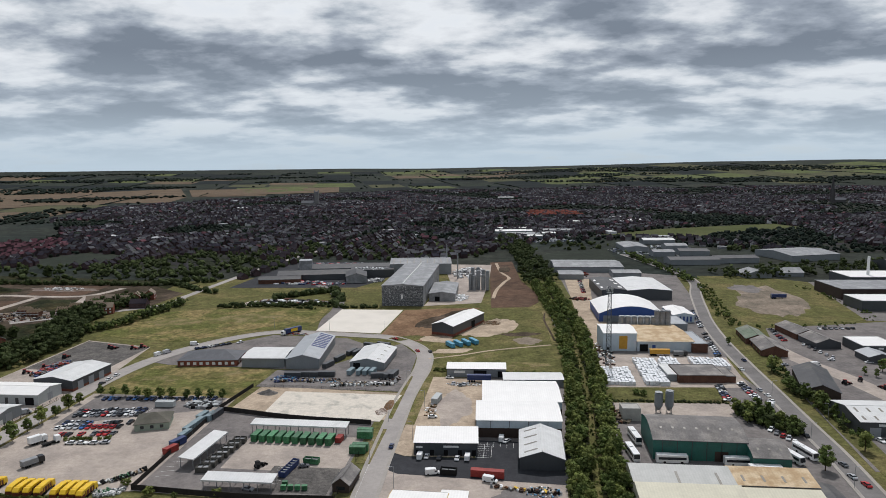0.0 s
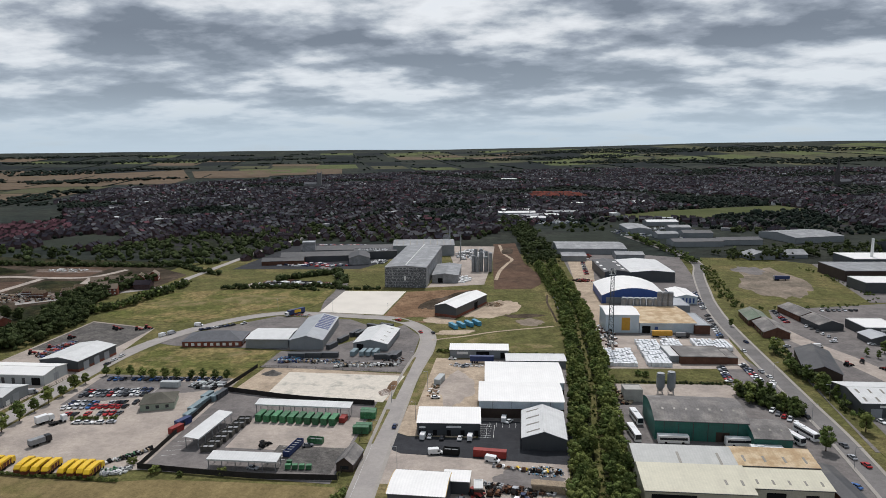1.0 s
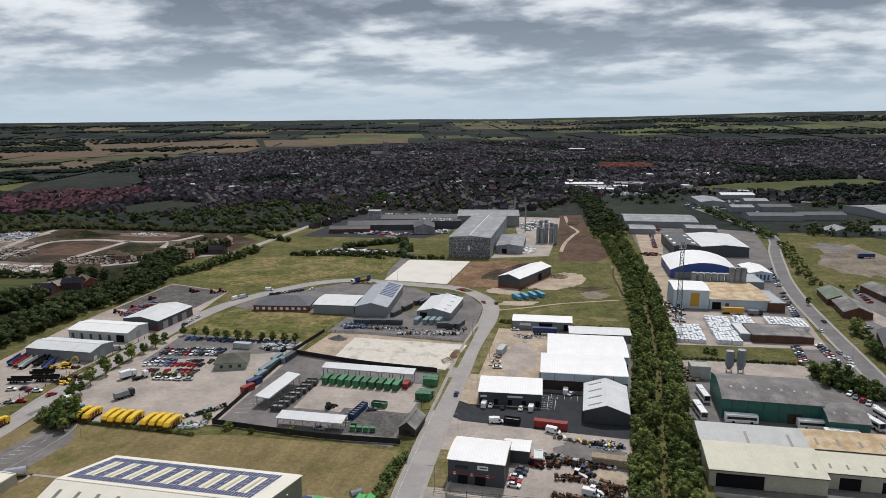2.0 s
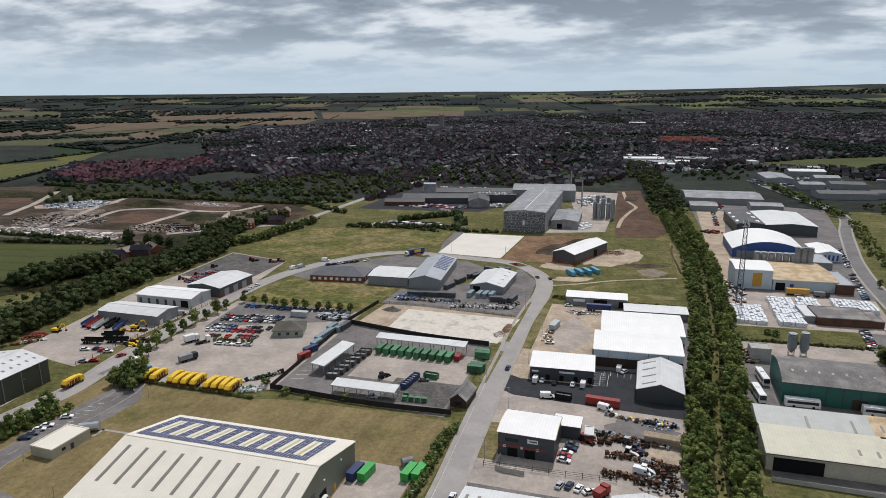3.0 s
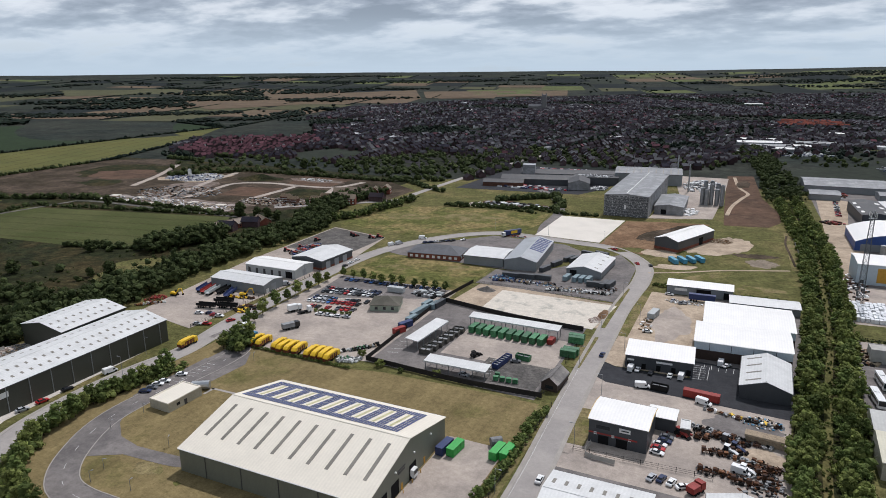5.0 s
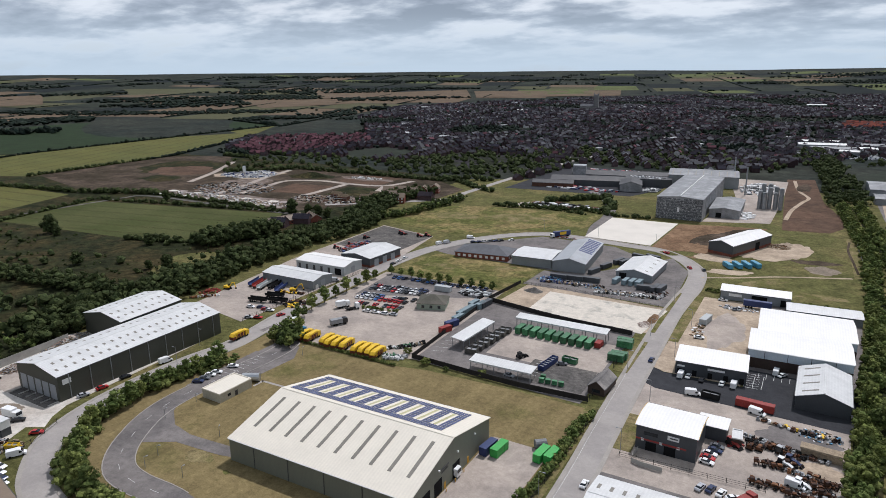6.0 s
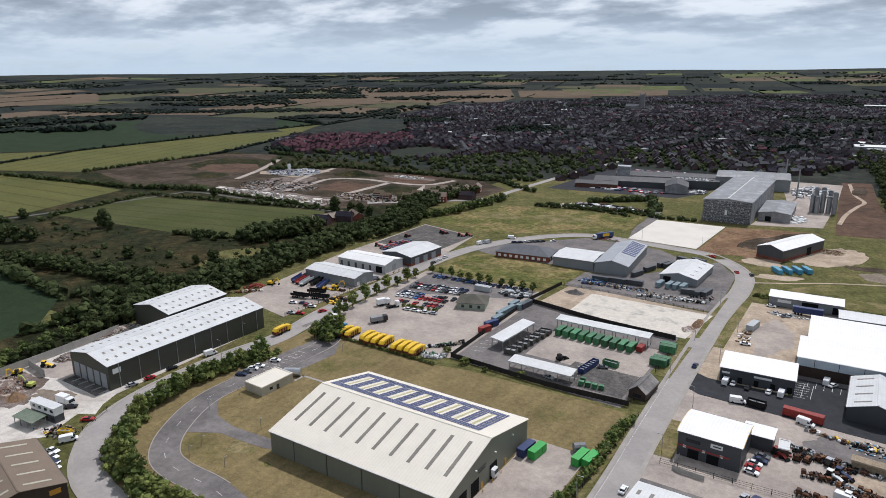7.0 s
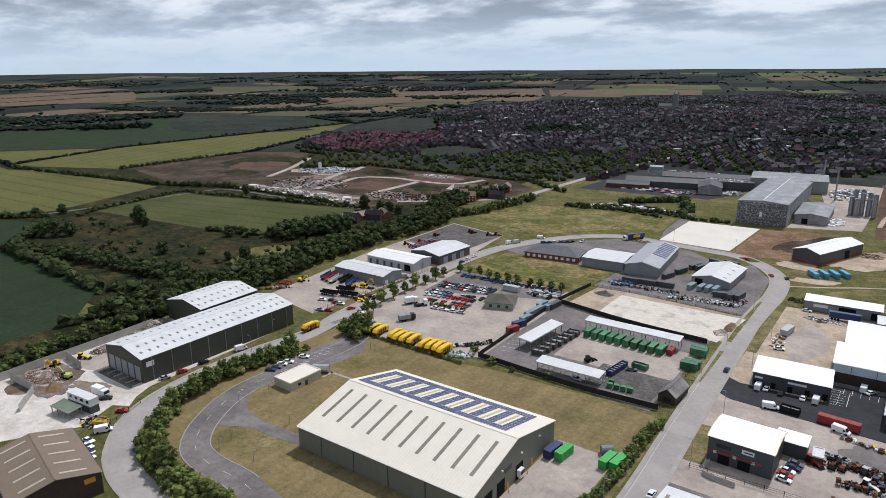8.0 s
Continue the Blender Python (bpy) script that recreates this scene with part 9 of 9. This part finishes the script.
bay_lines(-16, 248, -10, 248, 3, 0, 12, "white parking bay lines on black tarmac")
bay_lines(-16, 247.5, -16, 260, 7, 5, 0.4, "white hatched lines on black tarmac")
bay_lines(-12, 258, 4, 258, 7, 0, 4.5, "white parking bay lines beside the hall")
bay_lines(-90, 219, -90, 232, 6, 4.5, 0, "white bay lines in the waste depot")
bay_lines(-203, 272, -172, 276, 13, 0.2, 10, "white parking bay lines in the car park")
bay_lines(-203, 257, -172, 261, 13, 0.2, 10, "white parking bay lines in the car park")
bay_lines(-193, 160, -193, 180, 8, 4.5, 0.5, "white bay lines beside the pump house")
bay_lines(-133, 220, -133, 236, 5, 5, 1.5, "faded white lines in the waste depot")

heap(-205, 618, 40, 8, 0.6, 41, 90, [CAR_PAINT["white"], CAR_PAINT["navy"], CAR_PAINT["grey"], CAR_PAINT["red"]], "cars parked at the factory, far off", size=(1.0, 2.2), category="parked cars", name="distant_cars")
heap(-190, 738, 60, 10, 0.6, 42, 140, [CAR_PAINT["white"], CAR_PAINT["navy"], CAR_PAINT["grey"], CAR_PAINT["red"]], "cars parked behind the factory, far off", size=(1.0, 2.2), category="parked cars", name="distant_cars")
# landmarks in the town
for x, y, w, d, tn in [(-6, 1140, 58, 16, 4), (38, 1062, 40, 18, 10), (20, 1020, 34, 14, -6), (110, 1280, 34, 18, 6), (222, 1318, 30, 22, 12), (105, 1535, 52, 16, 4), (-710, 1660, 30, 16, 8), (-462, 1900, 54, 18, 5), (-42, 2205, 50, 20, 4), (78, 2200, 46, 18, 6)]:
    shed("town_hall", "low pale-roofed store among the town houses", x, y, w, d, tn, 5, 6.5, "x", WALL_GREY, ROOF_PALE, "store", gutters=False, ridge_cap=False)
heap(34, 1000, 50, 30, 0.5, 58, 260, [CAR_PAINT["white"], CAR_PAINT["silver"], CAR_PAINT["grey"], CAR_PAINT["navy"]], "cars parked round the town stores", size=(0.9, 1.9), category="parked cars", name="distant_cars")
terr = Shape()
for k in range(34):
    w_, r_, c_ = house_parts(16, 8, 5, 8)
    moved(r_, terr, 30 + (k % 9) * 12 + 4 * math.sin(k * 3.3), 1450 + (k // 9) * 34, far_height(70, 1480), 10 * math.sin(k * 1.9))
    moved(w_, terr, 30 + (k % 9) * 12 + 4 * math.sin(k * 3.3), 1450 + (k // 9) * 34, far_height(70, 1480), 10 * math.sin(k * 1.9))
lone("town_roofs", terr, RED_TILE, "close rows of red-tiled terraces in the town", "roofs", kind="stuff")
tw = thing("church", "grey stone church tower with a nave", "church", pose(-556, 1795, 0, 0, 0, 10))
DARK_STONE = mat("dark_church_stone", (0.085, 0.08, 0.08), 0.9, vary=0.15, size=4, grain=0.6, bump=0.2, local=True)
STONE = mat("church_stone", (0.20, 0.195, 0.19), 0.9, vary=0.15, size=4, grain=0.6, bump=0.2, local=True)
part("tower", Shape().box(-6, -6, 0, 6, 6, 42), STONE, tw)
for sx in (-1, 1):
    for sy in (-1, 1):
        part("pinnacle", Shape().tube(sx * 5.6, sy * 5.6, 42, 48, 0.9, 0.15, 6), STONE, tw)
part("nave", Shape().prism(gable(14, 11, 17), -42, -6, "x"), STONE, tw)
part("nave_roof", roof_shell(gable(14, 11, 17), -42, -6, "x"), SLATE, tw)
sp = thing("church", "dark stone church with a tall spire", "church", pose(850, 1923, 0, 0, 0, 20))
part("tower", Shape().box(-4.6, -4.6, 0, 4.6, 4.6, 40.1), DARK_STONE, sp)
part("spire", Shape().tube(0, 0, 40, 80, 4.6, 0.2, 8), DARK_STONE, sp)
part("nave", Shape().prism(gable(14, 10, 16), 4.6, 40, "x"), DARK_STONE, sp)
part("nave_roof", roof_shell(gable(14, 10, 16), 5, 40, "x"), SLATE, sp)
ch = thing("chimney", "pale steel factory chimney", "chimney", pose(318, 640, 11))
part("stack", Shape().tube(0, 0, 0, 17, 1.3, 1.1, 12), TRIM_WHITE, ch)
for x, y in ((-60, 655), (-78, 722)):
    c2 = thing("chimney", "thin steel factory chimney", "chimney", pose(x, y, 0))
    part("stack", Shape().tube(0, 0, 0, 26, 0.7, 0.6, 10), STEEL, c2)
cb = thing("site_cabin", "two-storey white steel cabin in the recycling yard", "cabin", pose(-225, 94.8, 0.05, 0, 0, 6))
for z in (0.0, 2.7):
    bx = part("cabin_unit", Shape().box(-6.5, -1.6, z, 6.5, 1.6, z + 2.65), TRIM_WHITE if z else WALL_SLATE, cb)
    for q in range(4):
        part("window", Shape().box(-5.2 + q * 3.2, -1.66, z + 1.0, -3.8 + q * 3.2, -1.58, z + 2.0), GLASS, bx)
part("roof", Shape().box(-6.7, -1.8, 5.35, 6.7, 1.8, 5.5), ROOF_PALE, cb)
gs = thing("shelter", "open shelter with faded green sheet roof", "shelter", pose(-225.5, 89.3, 0.05, 0, 0, 6))
part("roof", Shape().prism([(-2.6, 2.7), (2.6, 3.2), (2.6, 3.35), (-2.6, 2.85)], -5.5, 5.5, "x"), ROOF_GREENISH, gs)
for q in range(4):
    for w in (-1, 1):
        part("post", Shape().box(-5 + q * 3.3 - 0.1, w * 2.2 - 0.1, 0, -5 + q * 3.3 + 0.1, w * 2.2 + 0.1, 2.8), STEEL, gs)
heap(-212, 92, 6, 4, 1.0, 50, 70, [RUSTY, CHASSIS, YELLOW, PLAIN_GREY, TIMBER], "plant and parts beside the fence")
heap(-187, 58, 9, 4, 0.8, 51, 60, [CAR_PAINT["silver"], CAR_PAINT["navy"], PLAIN_GREY], "scrap cars beside the brown shed", size=(0.4, 1.4))
for x, y, a in [(-349, 359, 15), (-342, 377, 20), (-306, 500, 8)]:
    t = thing("house", "small brick house with brown tiled roof among trees", "house", pose(x, y, 0, 0, 0, a), "houses by the trees")
    w_, r_, c_ = house_parts(13, 8, 4.2, 7.2)
    part("wall", w_, HOUSE_WALL, t)
    part("roof", r_, HOUSE_ROOF, t)
    part("chimney", c_, HOUSE_WALL, t)
